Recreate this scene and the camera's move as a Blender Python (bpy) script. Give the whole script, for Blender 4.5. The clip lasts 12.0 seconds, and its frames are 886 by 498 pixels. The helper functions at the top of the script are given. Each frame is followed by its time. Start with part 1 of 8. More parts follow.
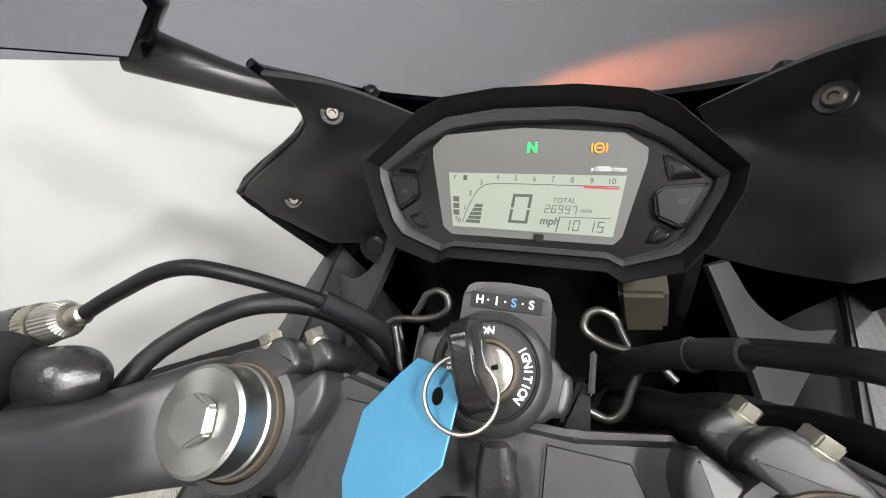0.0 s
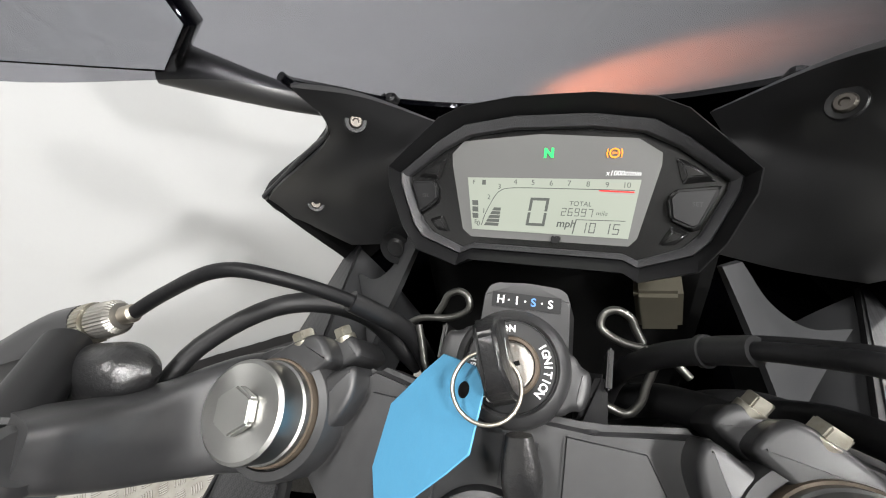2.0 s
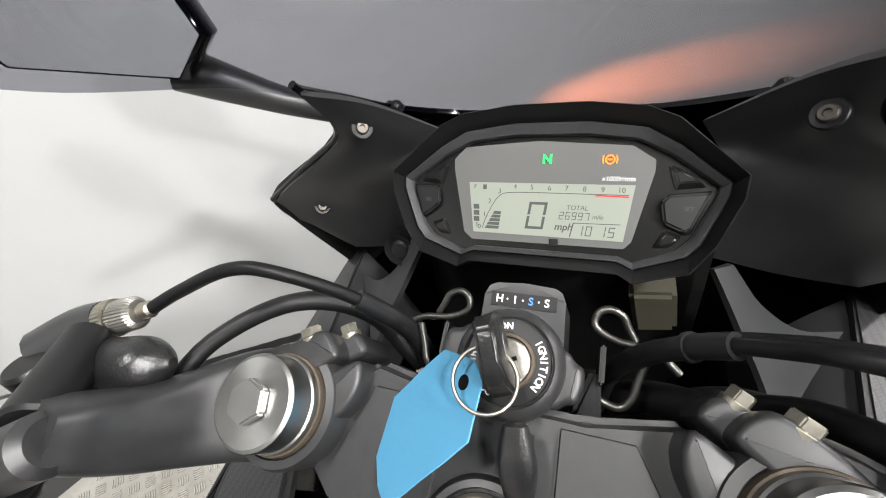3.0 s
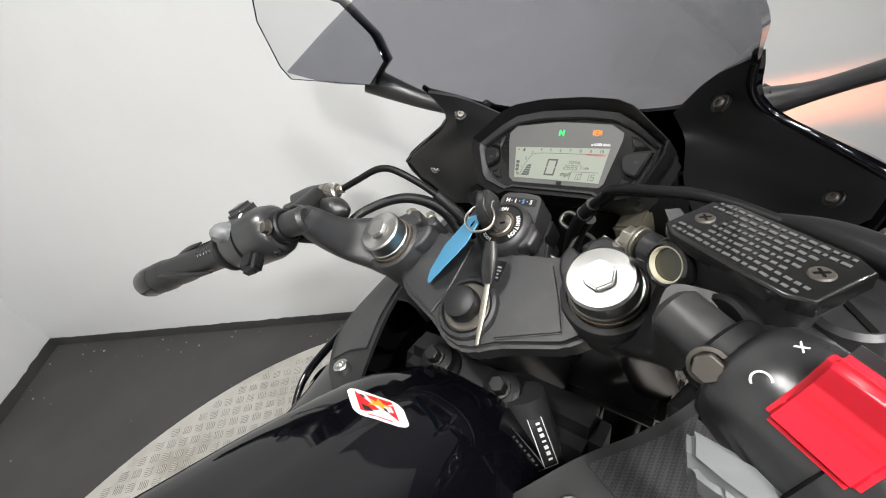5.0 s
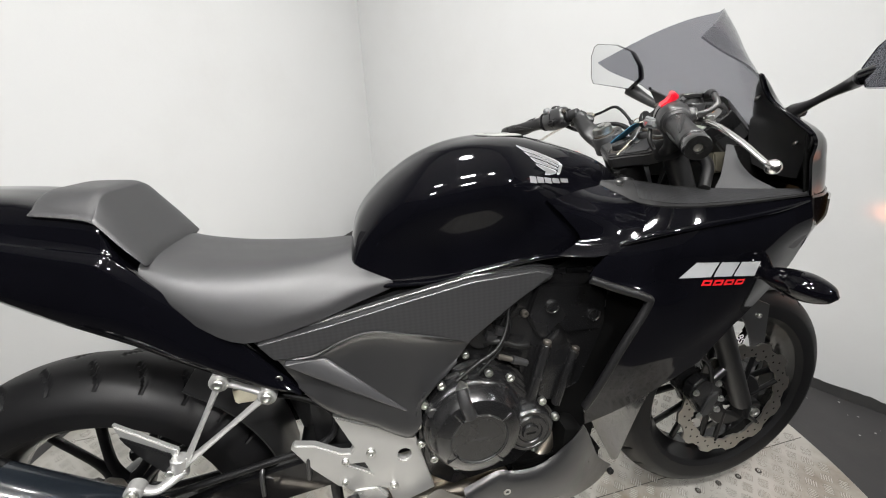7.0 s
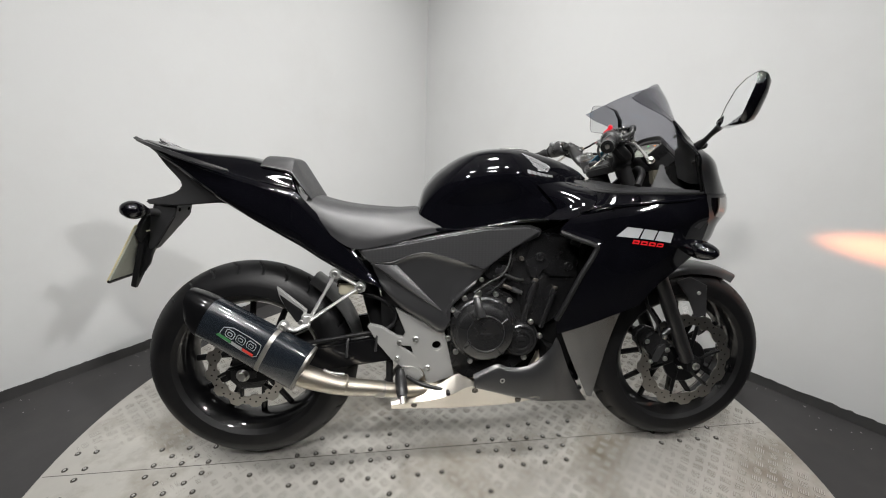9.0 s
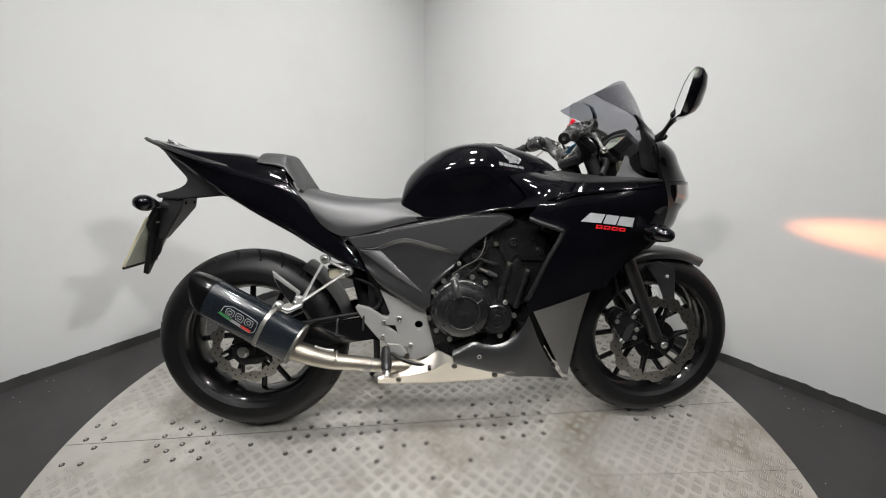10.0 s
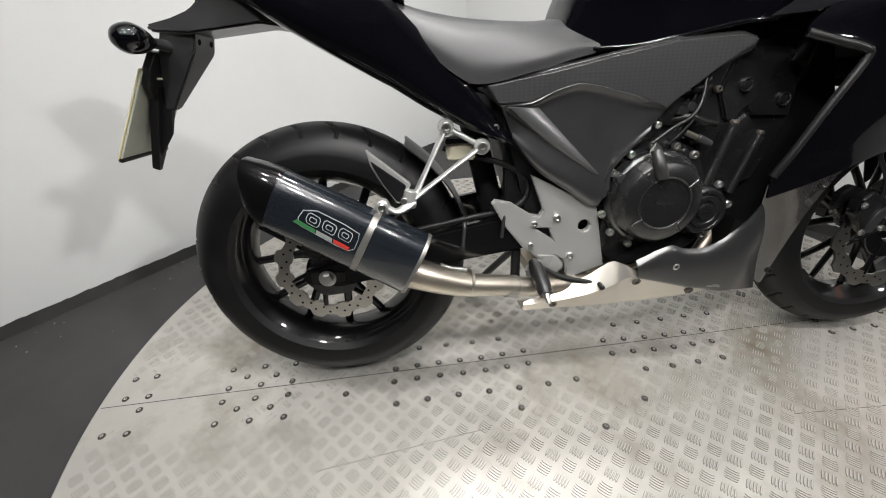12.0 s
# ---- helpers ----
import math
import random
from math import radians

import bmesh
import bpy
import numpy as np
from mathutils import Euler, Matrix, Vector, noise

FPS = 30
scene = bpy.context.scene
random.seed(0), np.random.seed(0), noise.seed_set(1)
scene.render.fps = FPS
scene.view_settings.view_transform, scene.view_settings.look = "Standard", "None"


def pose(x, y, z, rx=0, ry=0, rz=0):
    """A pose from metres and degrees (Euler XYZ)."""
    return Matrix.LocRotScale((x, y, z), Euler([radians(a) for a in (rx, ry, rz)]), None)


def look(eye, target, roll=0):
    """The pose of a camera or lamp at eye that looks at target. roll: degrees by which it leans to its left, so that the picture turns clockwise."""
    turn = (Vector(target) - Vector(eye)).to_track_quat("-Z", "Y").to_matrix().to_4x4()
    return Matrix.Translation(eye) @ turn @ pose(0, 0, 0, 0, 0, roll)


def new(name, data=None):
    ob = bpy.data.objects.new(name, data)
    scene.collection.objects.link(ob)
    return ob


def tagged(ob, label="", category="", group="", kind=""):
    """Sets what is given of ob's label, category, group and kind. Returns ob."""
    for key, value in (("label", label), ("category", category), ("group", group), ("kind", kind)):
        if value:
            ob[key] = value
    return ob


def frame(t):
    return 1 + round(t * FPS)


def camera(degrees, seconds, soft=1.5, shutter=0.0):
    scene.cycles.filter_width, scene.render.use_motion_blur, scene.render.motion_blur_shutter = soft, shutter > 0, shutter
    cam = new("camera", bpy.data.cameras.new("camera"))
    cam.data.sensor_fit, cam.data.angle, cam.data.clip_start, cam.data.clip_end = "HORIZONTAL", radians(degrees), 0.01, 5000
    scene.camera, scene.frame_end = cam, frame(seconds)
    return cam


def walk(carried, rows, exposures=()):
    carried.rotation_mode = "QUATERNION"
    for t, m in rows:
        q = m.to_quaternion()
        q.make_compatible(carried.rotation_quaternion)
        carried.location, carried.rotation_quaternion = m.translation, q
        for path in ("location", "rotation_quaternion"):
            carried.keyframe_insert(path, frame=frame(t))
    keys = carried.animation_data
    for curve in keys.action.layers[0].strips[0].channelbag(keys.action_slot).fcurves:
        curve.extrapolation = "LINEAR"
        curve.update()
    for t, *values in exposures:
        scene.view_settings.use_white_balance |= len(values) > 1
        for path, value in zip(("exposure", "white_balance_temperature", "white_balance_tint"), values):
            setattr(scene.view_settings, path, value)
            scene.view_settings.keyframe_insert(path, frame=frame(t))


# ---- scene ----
cam = camera(96.7, 12.0, 1.1)
PATH = [
    (0, (1.064, -0.025, 1.113), (2.407, 0.612, -0.225), -12.7),
    (0.5, (1.061, -0.027, 1.117), (2.391, 0.641, -0.219), -13.5),
    (1, (1.058, -0.026, 1.117), (2.397, 0.661, -0.2), -13.6),
    (1.5, (1.059, -0.024, 1.118), (2.393, 0.666, -0.204), -14.0),
    (2, (1.057, -0.023, 1.121), (2.384, 0.666, -0.208), -14.3),
    (2.5, (1.057, -0.024, 1.121), (2.394, 0.663, -0.198), -13.9),
    (4.5, (0.962, -0.092, 1.153), (2.189, 0.928, -0.053), -17.5),
    (5, (0.922, -0.166, 1.147), (2.03, 1.094, 0.06), -18.1),
    (5.5, (0.892, -0.275, 1.142), (1.817, 1.229, 0.201), -16.8),
    (6, (0.794, -0.41, 1.14), (1.477, 1.292, 0.343), -13.5),
    (6.5, (0.604, -0.585, 1.067), (1.132, 1.217, 0.38), -7.3),
    (7, (0.549, -0.749, 1.019), (0.901, 1.117, 0.39), -3.0),
    (7.2, (0.559, -0.806, 1.004), (0.855, 1.077, 0.4), -1.8),
    (8.8, (0.469, -1.215, 0.89), (0.651, 0.743, 0.525), 1.0),
    (9, (0.482, -1.247, 0.886), (0.657, 0.716, 0.543), 1.0),
    (9.5, (0.546, -1.324, 0.871), (0.695, 0.643, 0.543), 0.7),
    (10, (0.569, -1.364, 0.859), (0.691, 0.603, 0.522), 0.2),
    (10.5, (0.521, -1.327, 0.846), (0.624, 0.627, 0.433), -0.6),
    (11, (0.371, -1.187, 0.837), (0.503, 0.733, 0.293), -1.6),
    (11.5, (0.32, -1.034, 0.759), (0.394, 0.837, 0.056), -1.5),
    (12, (0.204, -0.915, 0.703), (0.325, 0.917, -0.088), -2.7),
]
# The bike leans to its left on a side stand: everything on it is built upright and leaned as one.
LEAN = pose(0, 0, 0.0139, -9.2, 0, 0)
walk(cam, [(t, LEAN @ look(eye, target, roll)) for t, eye, target, roll in PATH],
     exposures=[(0.0, 0.54), (2.7, 0.54), (4.5, 0.44), (5.5, 0.26), (6.0, 0.20), (6.5, 0.31), (7.2, 0.40), (8.8, 0.12), (10.5, 0.13), (11.2, 0.25), (12.0, 0.26)])

# ---- light ----
world = bpy.data.worlds.new("world")
scene.world = world
world.use_nodes = True
world.node_tree.nodes["Background"].inputs[0].default_value = (0.75, 0.8, 0.9, 1)
world.node_tree.nodes["Background"].inputs[1].default_value = 0.02


def area_lamp(name, at, target, size, power, colour, spread):
    data = bpy.data.lights.new(name, "AREA")
    data.shape, data.size, data.energy, data.color, data.spread = "DISK", size, power, colour, spread
    ob = new(name, data)
    ob.matrix_world = look(at, target)
    return ob


CEILING = 2.9
# Unseen lamps at guessed places; (0.68, 0.85) is added to brighten the corner.
# place, share of the light, where it points, how wide it opens
LAMPS = [(-0.2, -0.75, 0.37, (0.20, 0.12, 0.3), 2.05), (0.45, -0.55, 1.00, (0.52, 0.22, 0.3), 2.05), (1.05, -0.7, 0.60, (0.82, 0.15, 0.3), 2.05), (0.3, -1.7, 1.18, (0.45, -0.35, 0.3), 2.05),
         (0.68, 0.85, 0.52, (0.66, 1.00, 0.3), 2.05), (2.6, -1.85, 0.52, (-0.20, 0.25, 0.55), 1.10), (-0.8, -2.1, 0.50, (1.05, 0.30, 0.85), 1.20)]
for lx, ly, share_, aim, spread in LAMPS:
    area_lamp("ceiling_light_glow", (lx, ly, CEILING - 0.05), aim, 0.24, 19.2 * share_, (1.0, 0.985, 0.965), spread)
beam = bpy.data.lights.new("headlight_beam", "SPOT")
beam.energy, beam.color, beam.spot_size, beam.spot_blend, beam.shadow_soft_size = 50, (1.0, 0.27, 0.10), radians(38), 1.0, 0.02
beam_ob = new("headlight_beam", beam)
beam_ob.matrix_world = look((1.53, 0.03, 0.80), (2.28, -0.05, 0.680)) @ Matrix.Rotation(radians(10), 4, "Z") @ Matrix.Diagonal((1.8, 0.33, 1, 1))


# ---- materials ----
def material(name, colour, rough=0.5, metal=0.0, coat=0.0, var=0.15, scale=20.0, bump=0.0, bump_scale=200.0, dirt=None, dirt_amount=0.0,
             dirt_scale=3.0, spec=0.5, rough_var=0.1, emit=None, emit_strength=0.0):
    m = bpy.data.materials.new(name)
    m.use_nodes = True
    nt = m.node_tree
    b = nt.nodes["Principled BSDF"]
    co = nt.nodes.new("ShaderNodeTexCoord")
    n1 = nt.nodes.new("ShaderNodeTexNoise")
    n1.inputs["Scale"].default_value, n1.inputs["Detail"].default_value = scale, 6
    nt.links.new(co.outputs["Object"], n1.inputs["Vector"])
    mix = nt.nodes.new("ShaderNodeMix")
    mix.data_type = "RGBA"
    lo = [max(0, c * (1 - var)) for c in colour]
    hi = [min(1, c * (1 + var)) for c in colour]
    mix.inputs["A"].default_value, mix.inputs["B"].default_value = (*lo, 1), (*hi, 1)
    nt.links.new(n1.outputs["Fac"], mix.inputs["Factor"])
    out = mix.outputs["Result"]
    if dirt:
        n2 = nt.nodes.new("ShaderNodeTexNoise")
        n2.inputs["Scale"].default_value, n2.inputs["Detail"].default_value, n2.inputs["Roughness"].default_value = dirt_scale, 8, 0.65
        nt.links.new(co.outputs["Object"], n2.inputs["Vector"])
        ramp = nt.nodes.new("ShaderNodeMapRange")
        ramp.inputs["From Min"].default_value, ramp.inputs["From Max"].default_value = 0.5, 0.75
        ramp.inputs["To Max"].default_value = dirt_amount
        nt.links.new(n2.outputs["Fac"], ramp.inputs["Value"])
        mix2 = nt.nodes.new("ShaderNodeMix")
        mix2.data_type = "RGBA"
        mix2.inputs["B"].default_value = (*dirt, 1)
        nt.links.new(ramp.outputs["Result"], mix2.inputs["Factor"])
        nt.links.new(out, mix2.inputs["A"])
        out = mix2.outputs["Result"]
    nt.links.new(out, b.inputs["Base Color"])
    rr = nt.nodes.new("ShaderNodeMapRange")
    rr.inputs["To Min"].default_value, rr.inputs["To Max"].default_value = max(0.02, rough * (1 - rough_var)), min(1, rough * (1 + rough_var))
    nt.links.new(n1.outputs["Fac"], rr.inputs["Value"])
    nt.links.new(rr.outputs["Result"], b.inputs["Roughness"])
    b.inputs["Metallic"].default_value = metal
    b.inputs["Coat Weight"].default_value = coat
    b.inputs["Coat Roughness"].default_value = 0.05
    b.inputs["Specular IOR Level"].default_value = spec
    if bump:
        n3 = nt.nodes.new("ShaderNodeTexNoise")
        n3.inputs["Scale"].default_value, n3.inputs["Detail"].default_value = bump_scale, 3
        nt.links.new(co.outputs["Object"], n3.inputs["Vector"])
        bn = nt.nodes.new("ShaderNodeBump")
        bn.inputs["Strength"].default_value, bn.inputs["Distance"].default_value = bump, 0.001
        nt.links.new(n3.outputs["Fac"], bn.inputs["Height"])
        nt.links.new(bn.outputs["Normal"], b.inputs["Normal"])
    if emit:
        b.inputs["Emission Color"].default_value = (*emit, 1)
        b.inputs["Emission Strength"].default_value = emit_strength
    return m


WALL = material("wall_paint", (0.61, 0.616, 0.615), 0.55, var=0.02, scale=3, bump=0.15, bump_scale=90, dirt=(0.52, 0.515, 0.505), dirt_amount=0.3, dirt_scale=1.6)
CEILPAINT = material("ceiling_paint", (0.80, 0.80, 0.79), 0.8, var=0.03, scale=3)
DARKWALL = material("unseen_wall_black", (0.032, 0.032, 0.034), 0.7, var=0.2, scale=4)
FLOOR = material("floor_paint", (0.043, 0.042, 0.0425), 0.75, spec=0.25, var=0.25, scale=6, bump=0.3, bump_scale=140, dirt=(0.06, 0.057, 0.054), dirt_amount=0.45, dirt_scale=5)
PLATE = material("tread_plate", (0.50, 0.485, 0.45), 0.46, metal=0.55, var=0.16, scale=14, bump=0.2, bump_scale=260, dirt=(0.17, 0.135, 0.085), dirt_amount=0.95, dirt_scale=2.6, rough_var=0.35)
TREAD = material("tread_bars", (0.56, 0.545, 0.51), 0.40, metal=0.65, var=0.15, scale=12, bump=0.1, bump_scale=400, dirt=(0.28, 0.25, 0.19), dirt_amount=0.6, dirt_scale=3.2)
# Paler than the floor, to make up for the weak light on upright faces.
SKIRT = material("lightened_skirting_paint", (0.10, 0.098, 0.099), 0.75, spec=0.2, var=0.3, scale=9, dirt=(0.12, 0.115, 0.11), dirt_amount=0.4, dirt_scale=14)
FLECK = material("paint_chip", (0.28, 0.275, 0.265), 0.8, var=0.3, scale=50)
SEAM = material("seam_dirt", (0.05, 0.045, 0.04), 0.9)
GLOSS = material("gloss_black_paint", (0.002, 0.002, 0.003), 0.35, coat=0.95, var=0.3, scale=8, rough_var=0.2, spec=0.0)
SATIN = material("satin_black_plastic", (0.021, 0.021, 0.0218), 0.34, spec=0.65, var=0.2, scale=30, bump=0.05, bump_scale=2600, rough_var=0.25)
MATT = material("matt_black_plastic", (0.0065, 0.0065, 0.007), 0.45, spec=0.35, var=0.2, scale=30, bump=0.05, bump_scale=2000)
# Near-black that stands in for the shade in holes, slots and hollows.
VOID = material("hollow_shade_black", (0.004, 0.004, 0.004), 0.8, spec=0.1)
PALEPL = material("mid_grey_plastic", (0.026, 0.0265, 0.028), 0.55, spec=0.35, var=0.12, scale=25, bump=0.05, bump_scale=2600)
BLADE = material("smooth_grey_lacquer", (0.022, 0.022, 0.023), 0.16, spec=1.0, coat=0.5, var=0.15, scale=20, rough_var=0.3)
# Paler copy of the cover's grey: light on the upward facet, in colour.
LITRIBPL = material("lit_rib_plastic", (0.040, 0.040, 0.042), 0.36, spec=0.7, var=0.12, scale=25, bump=0.05, bump_scale=2600)
GREYPL = material("dark_grey_plastic", (0.016, 0.016, 0.017), 0.31, spec=1.0, var=0.15, scale=25, bump=0.05, bump_scale=2600, dirt=(0.022, 0.0215, 0.021), dirt_amount=0.4, dirt_scale=12, rough_var=0.25)
VINYL = material("seat_vinyl", (0.024, 0.024, 0.0255), 0.45, spec=0.75, var=0.15, scale=25, bump=0.25, bump_scale=1500, dirt=(0.022, 0.022, 0.023), dirt_amount=0.4, dirt_scale=8)
RUBBER = material("tyre_rubber", (0.0045, 0.0045, 0.005), 0.46, spec=0.22, var=0.35, scale=14, bump=0.15, bump_scale=400, dirt=(0.012, 0.011, 0.010), dirt_amount=0.4, dirt_scale=9, rough_var=0.25)
GRIP = material("grip_rubber", (0.008, 0.008, 0.0085), 0.40, spec=0.5, var=0.2, scale=40, bump=0.06, bump_scale=1800)
RIM = material("rim_black_paint", (0.003, 0.003, 0.0034), 0.3, coat=0.8, spec=0.1, var=0.2, scale=15)
ENGINE = material("engine_black_paint", (0.0065, 0.0065, 0.007), 0.27, spec=0.95, var=0.25, scale=18, bump=0.12, bump_scale=900, dirt=(0.016, 0.015, 0.0135), dirt_amount=0.4, dirt_scale=14)
YOKE = material("yoke_black_coat", (0.018, 0.018, 0.0188), 0.42, spec=0.6, var=0.35, scale=160, bump=0.06, bump_scale=4200, dirt=(0.07, 0.067, 0.063), dirt_amount=0.3, dirt_scale=14)
ALU = material("cast_aluminium", (0.52, 0.52, 0.51), 0.40, metal=0.75, var=0.07, scale=20, bump=0.12, bump_scale=900, dirt=(0.5, 0.49, 0.46), dirt_amount=0.35, dirt_scale=10)
POLISHED = material("machined_aluminium", (0.80, 0.79, 0.77), 0.22, metal=1.0, var=0.06, scale=15, bump=0.05, bump_scale=300)
STEEL = material("stainless_pipe", (0.40, 0.37, 0.32), 0.42, metal=1.0, var=0.12, scale=12, bump=0.05, dirt=(0.34, 0.24, 0.14), dirt_amount=0.5, dirt_scale=7)
BRUSHED = material("brushed_steel_guard", (0.48, 0.455, 0.41), 0.33, metal=0.9, var=0.08, scale=14, bump=0.04, bump_scale=700, dirt=(0.55, 0.47, 0.36), dirt_amount=0.4, dirt_scale=9)
BOLT = material("zinc_bolt", (0.62, 0.62, 0.60), 0.3, metal=1.0, var=0.15, scale=60)
DULLBOLT = material("dull_steel_bolt", (0.11, 0.10, 0.088), 0.52, metal=0.8, var=0.25, scale=60)
DARKBOLT = material("black_bolt", (0.028, 0.028, 0.028), 0.4, metal=0.8, var=0.2, scale=60)
RUST = material("worn_washer", (0.085, 0.066, 0.048), 0.6, metal=0.4, var=0.4, scale=60)
DISC = material("brake_disc_steel", (0.54, 0.52, 0.48), 0.30, metal=1.0, var=0.15, scale=25, bump=0.1)
RED = material("red_switch_plastic", (0.55, 0.008, 0.022), 0.3, var=0.06, scale=20)
BLUE = material("blue_card_tag", (0.075, 0.28, 0.46), 0.6, var=0.06, scale=60, bump=0.3, bump_scale=300)
GREYBTN = material("light_grey_button", (0.12, 0.125, 0.127), 0.42, var=0.08)
SILVERINK = material("silver_print", (0.34, 0.35, 0.36), 0.4, var=0.06)
WHITEINK = material("white_print", (0.75, 0.75, 0.75), 0.5, var=0.03)
TANKINK = material("pewter_print", (0.15, 0.15, 0.155), 0.45, var=0.1)
GREYINK = material("grey_print", (0.22, 0.22, 0.22), 0.5, var=0.03)
BLACKINK = material("black_print", (0.012, 0.012, 0.012), 0.4, var=0.1)
REDINK = material("red_print", (0.60, 0.01, 0.015), 0.4, var=0.05)
ORANGEINK = material("orange_print", (0.8, 0.30, 0.02), 0.4, var=0.05)
GREENINK = material("green_print", (0.12, 0.42, 0.05), 0.5, var=0.08)
REDDULL = material("dull_red_print", (0.42, 0.035, 0.025), 0.4, var=0.1)
GREENDULL = material("dull_green_print", (0.035, 0.14, 0.05), 0.4, var=0.1)
BLUEINK = material("blue_print", (0.08, 0.22, 0.5), 0.5, var=0.05)
YELLOW = material("yellow_plate", (0.62, 0.56, 0.34), 0.45, var=0.05, dirt=(0.4, 0.38, 0.28), dirt_amount=0.4, dirt_scale=20)
AMBER = material("smoked_lens", (0.010, 0.010, 0.010), 0.12, coat=0.6, var=0.1)
FLUID = material("cloudy_plastic", (0.50, 0.47, 0.36), 0.4, var=0.06)
DUCT = material("dusty_duct_plastic", (0.055, 0.05, 0.036), 0.6, var=0.25, scale=40)
PLATEBACK = material("plate_back", (0.40, 0.41, 0.35), 0.5, var=0.1, scale=20, dirt=(0.28, 0.28, 0.22), dirt_amount=0.5, dirt_scale=18)
FILLER = material("satin_silver_paint", (0.36, 0.365, 0.35), 0.38, metal=0.6, var=0.05, scale=30)
LCD = material("lcd_panel", (0.215, 0.235, 0.20), 0.35, var=0.02, emit=(0.5, 0.55, 0.45), emit_strength=0.04)
LCDINK = material("lcd_segments", (0.05, 0.055, 0.05), 0.5, var=0.02)
DIALFACE = material("dial_face", (0.095, 0.095, 0.093), 0.4, var=0.04, coat=0.6)
LEDG = material("green_warning_lamp", (0.02, 0.3, 0.08), 0.4, emit=(0.01, 0.85, 0.10), emit_strength=1.1)
LEDO = material("orange_warning_lamp", (0.4, 0.15, 0.01), 0.4, emit=(1.0, 0.24, 0.005), emit_strength=1.15)
LAMPGLOW = material("lamp_diffuser", (0.9, 0.9, 0.88), 0.5, emit=(1.0, 0.97, 0.92), emit_strength=9.0)
HEADGLOW = material("headlight_lens", (0.05, 0.048, 0.045), 0.1, coat=1.0, emit=(1.0, 0.6, 0.3), emit_strength=0.01)


def mirror_material():
    m = material("mirror_glass", (0.86, 0.87, 0.88), 0.03, metal=1.0, var=0.0)
    return m


MIRROR = mirror_material()


def turned_metal(name, colour, rough):
    """Lathe-turned metal: fine rings round the part's own axis stretch the highlights into rays."""
    m = material(name, colour, rough, metal=1.0, var=0.06, scale=120, bump=0.04, bump_scale=1500, dirt=(0.30, 0.29, 0.27), dirt_amount=0.5, dirt_scale=90)
    nt = m.node_tree
    b = nt.nodes["Principled BSDF"]
    tan = nt.nodes.new("ShaderNodeTangent")
    tan.direction_type, tan.axis = "RADIAL", "Z"
    b.inputs["Anisotropic"].default_value = 0.6
    nt.links.new(tan.outputs[0], b.inputs["Tangent"])
    return m


TURNED = turned_metal("lathe_turned_aluminium", (0.34, 0.34, 0.328), 0.38)
CAPHEX = material("machined_hex", (0.42, 0.42, 0.405), 0.36, metal=1.0, var=0.08, scale=90, bump=0.04, bump_scale=900)
CLAMPBOLT = material("dulled_zinc_bolt", (0.34, 0.325, 0.275), 0.42, metal=0.9, var=0.2, scale=90, bump=0.08, bump_scale=900, dirt=(0.14, 0.09, 0.05), dirt_amount=0.5, dirt_scale=120)
OLIVE = material("brake_fluid_window", (0.028, 0.026, 0.008), 0.12, var=0.2, coat=0.8)
WIRE = material("dark_steel_wire", (0.11, 0.108, 0.10), 0.34, metal=0.9, var=0.15, scale=60)
DULLCAP = material("dull_turned_steel", (0.30, 0.29, 0.27), 0.45, metal=0.9, var=0.15, scale=40, bump=0.05, bump_scale=900, dirt=(0.12, 0.09, 0.06), dirt_amount=0.5, dirt_scale=60)
WORN = material("worn_key_barrel", (0.36, 0.345, 0.32), 0.42, metal=1.0, var=0.3, scale=220, bump=0.25, bump_scale=900, dirt=(0.20, 0.15, 0.10), dirt_amount=0.7, dirt_scale=160)
KEYPL = material("worn_key_plastic", (0.010, 0.010, 0.0105), 0.30, spec=0.6, var=0.3, scale=60, bump=0.25, bump_scale=700, dirt=(0.035, 0.034, 0.032), dirt_amount=0.5, dirt_scale=70)
GLOSSPL = material("gloss_black_plastic", (0.006, 0.006, 0.006), 0.25, spec=0.5, var=0.1, scale=30, coat=0.5)
BEZELPL = material("grained_bezel_plastic", (0.030, 0.030, 0.0315), 0.36, spec=0.65, var=0.3, scale=400, bump=0.5, bump_scale=1600)
FAINTINK = material("worn_print", (0.045, 0.045, 0.045), 0.5, var=0.1)
LETTERGLINT = material("raised_letter_glint", (0.075, 0.075, 0.075), 0.5, var=0.1)
BARSIDE = material("tread_bar_sides", (0.19, 0.175, 0.15), 0.55, metal=0.3, var=0.3, scale=30)


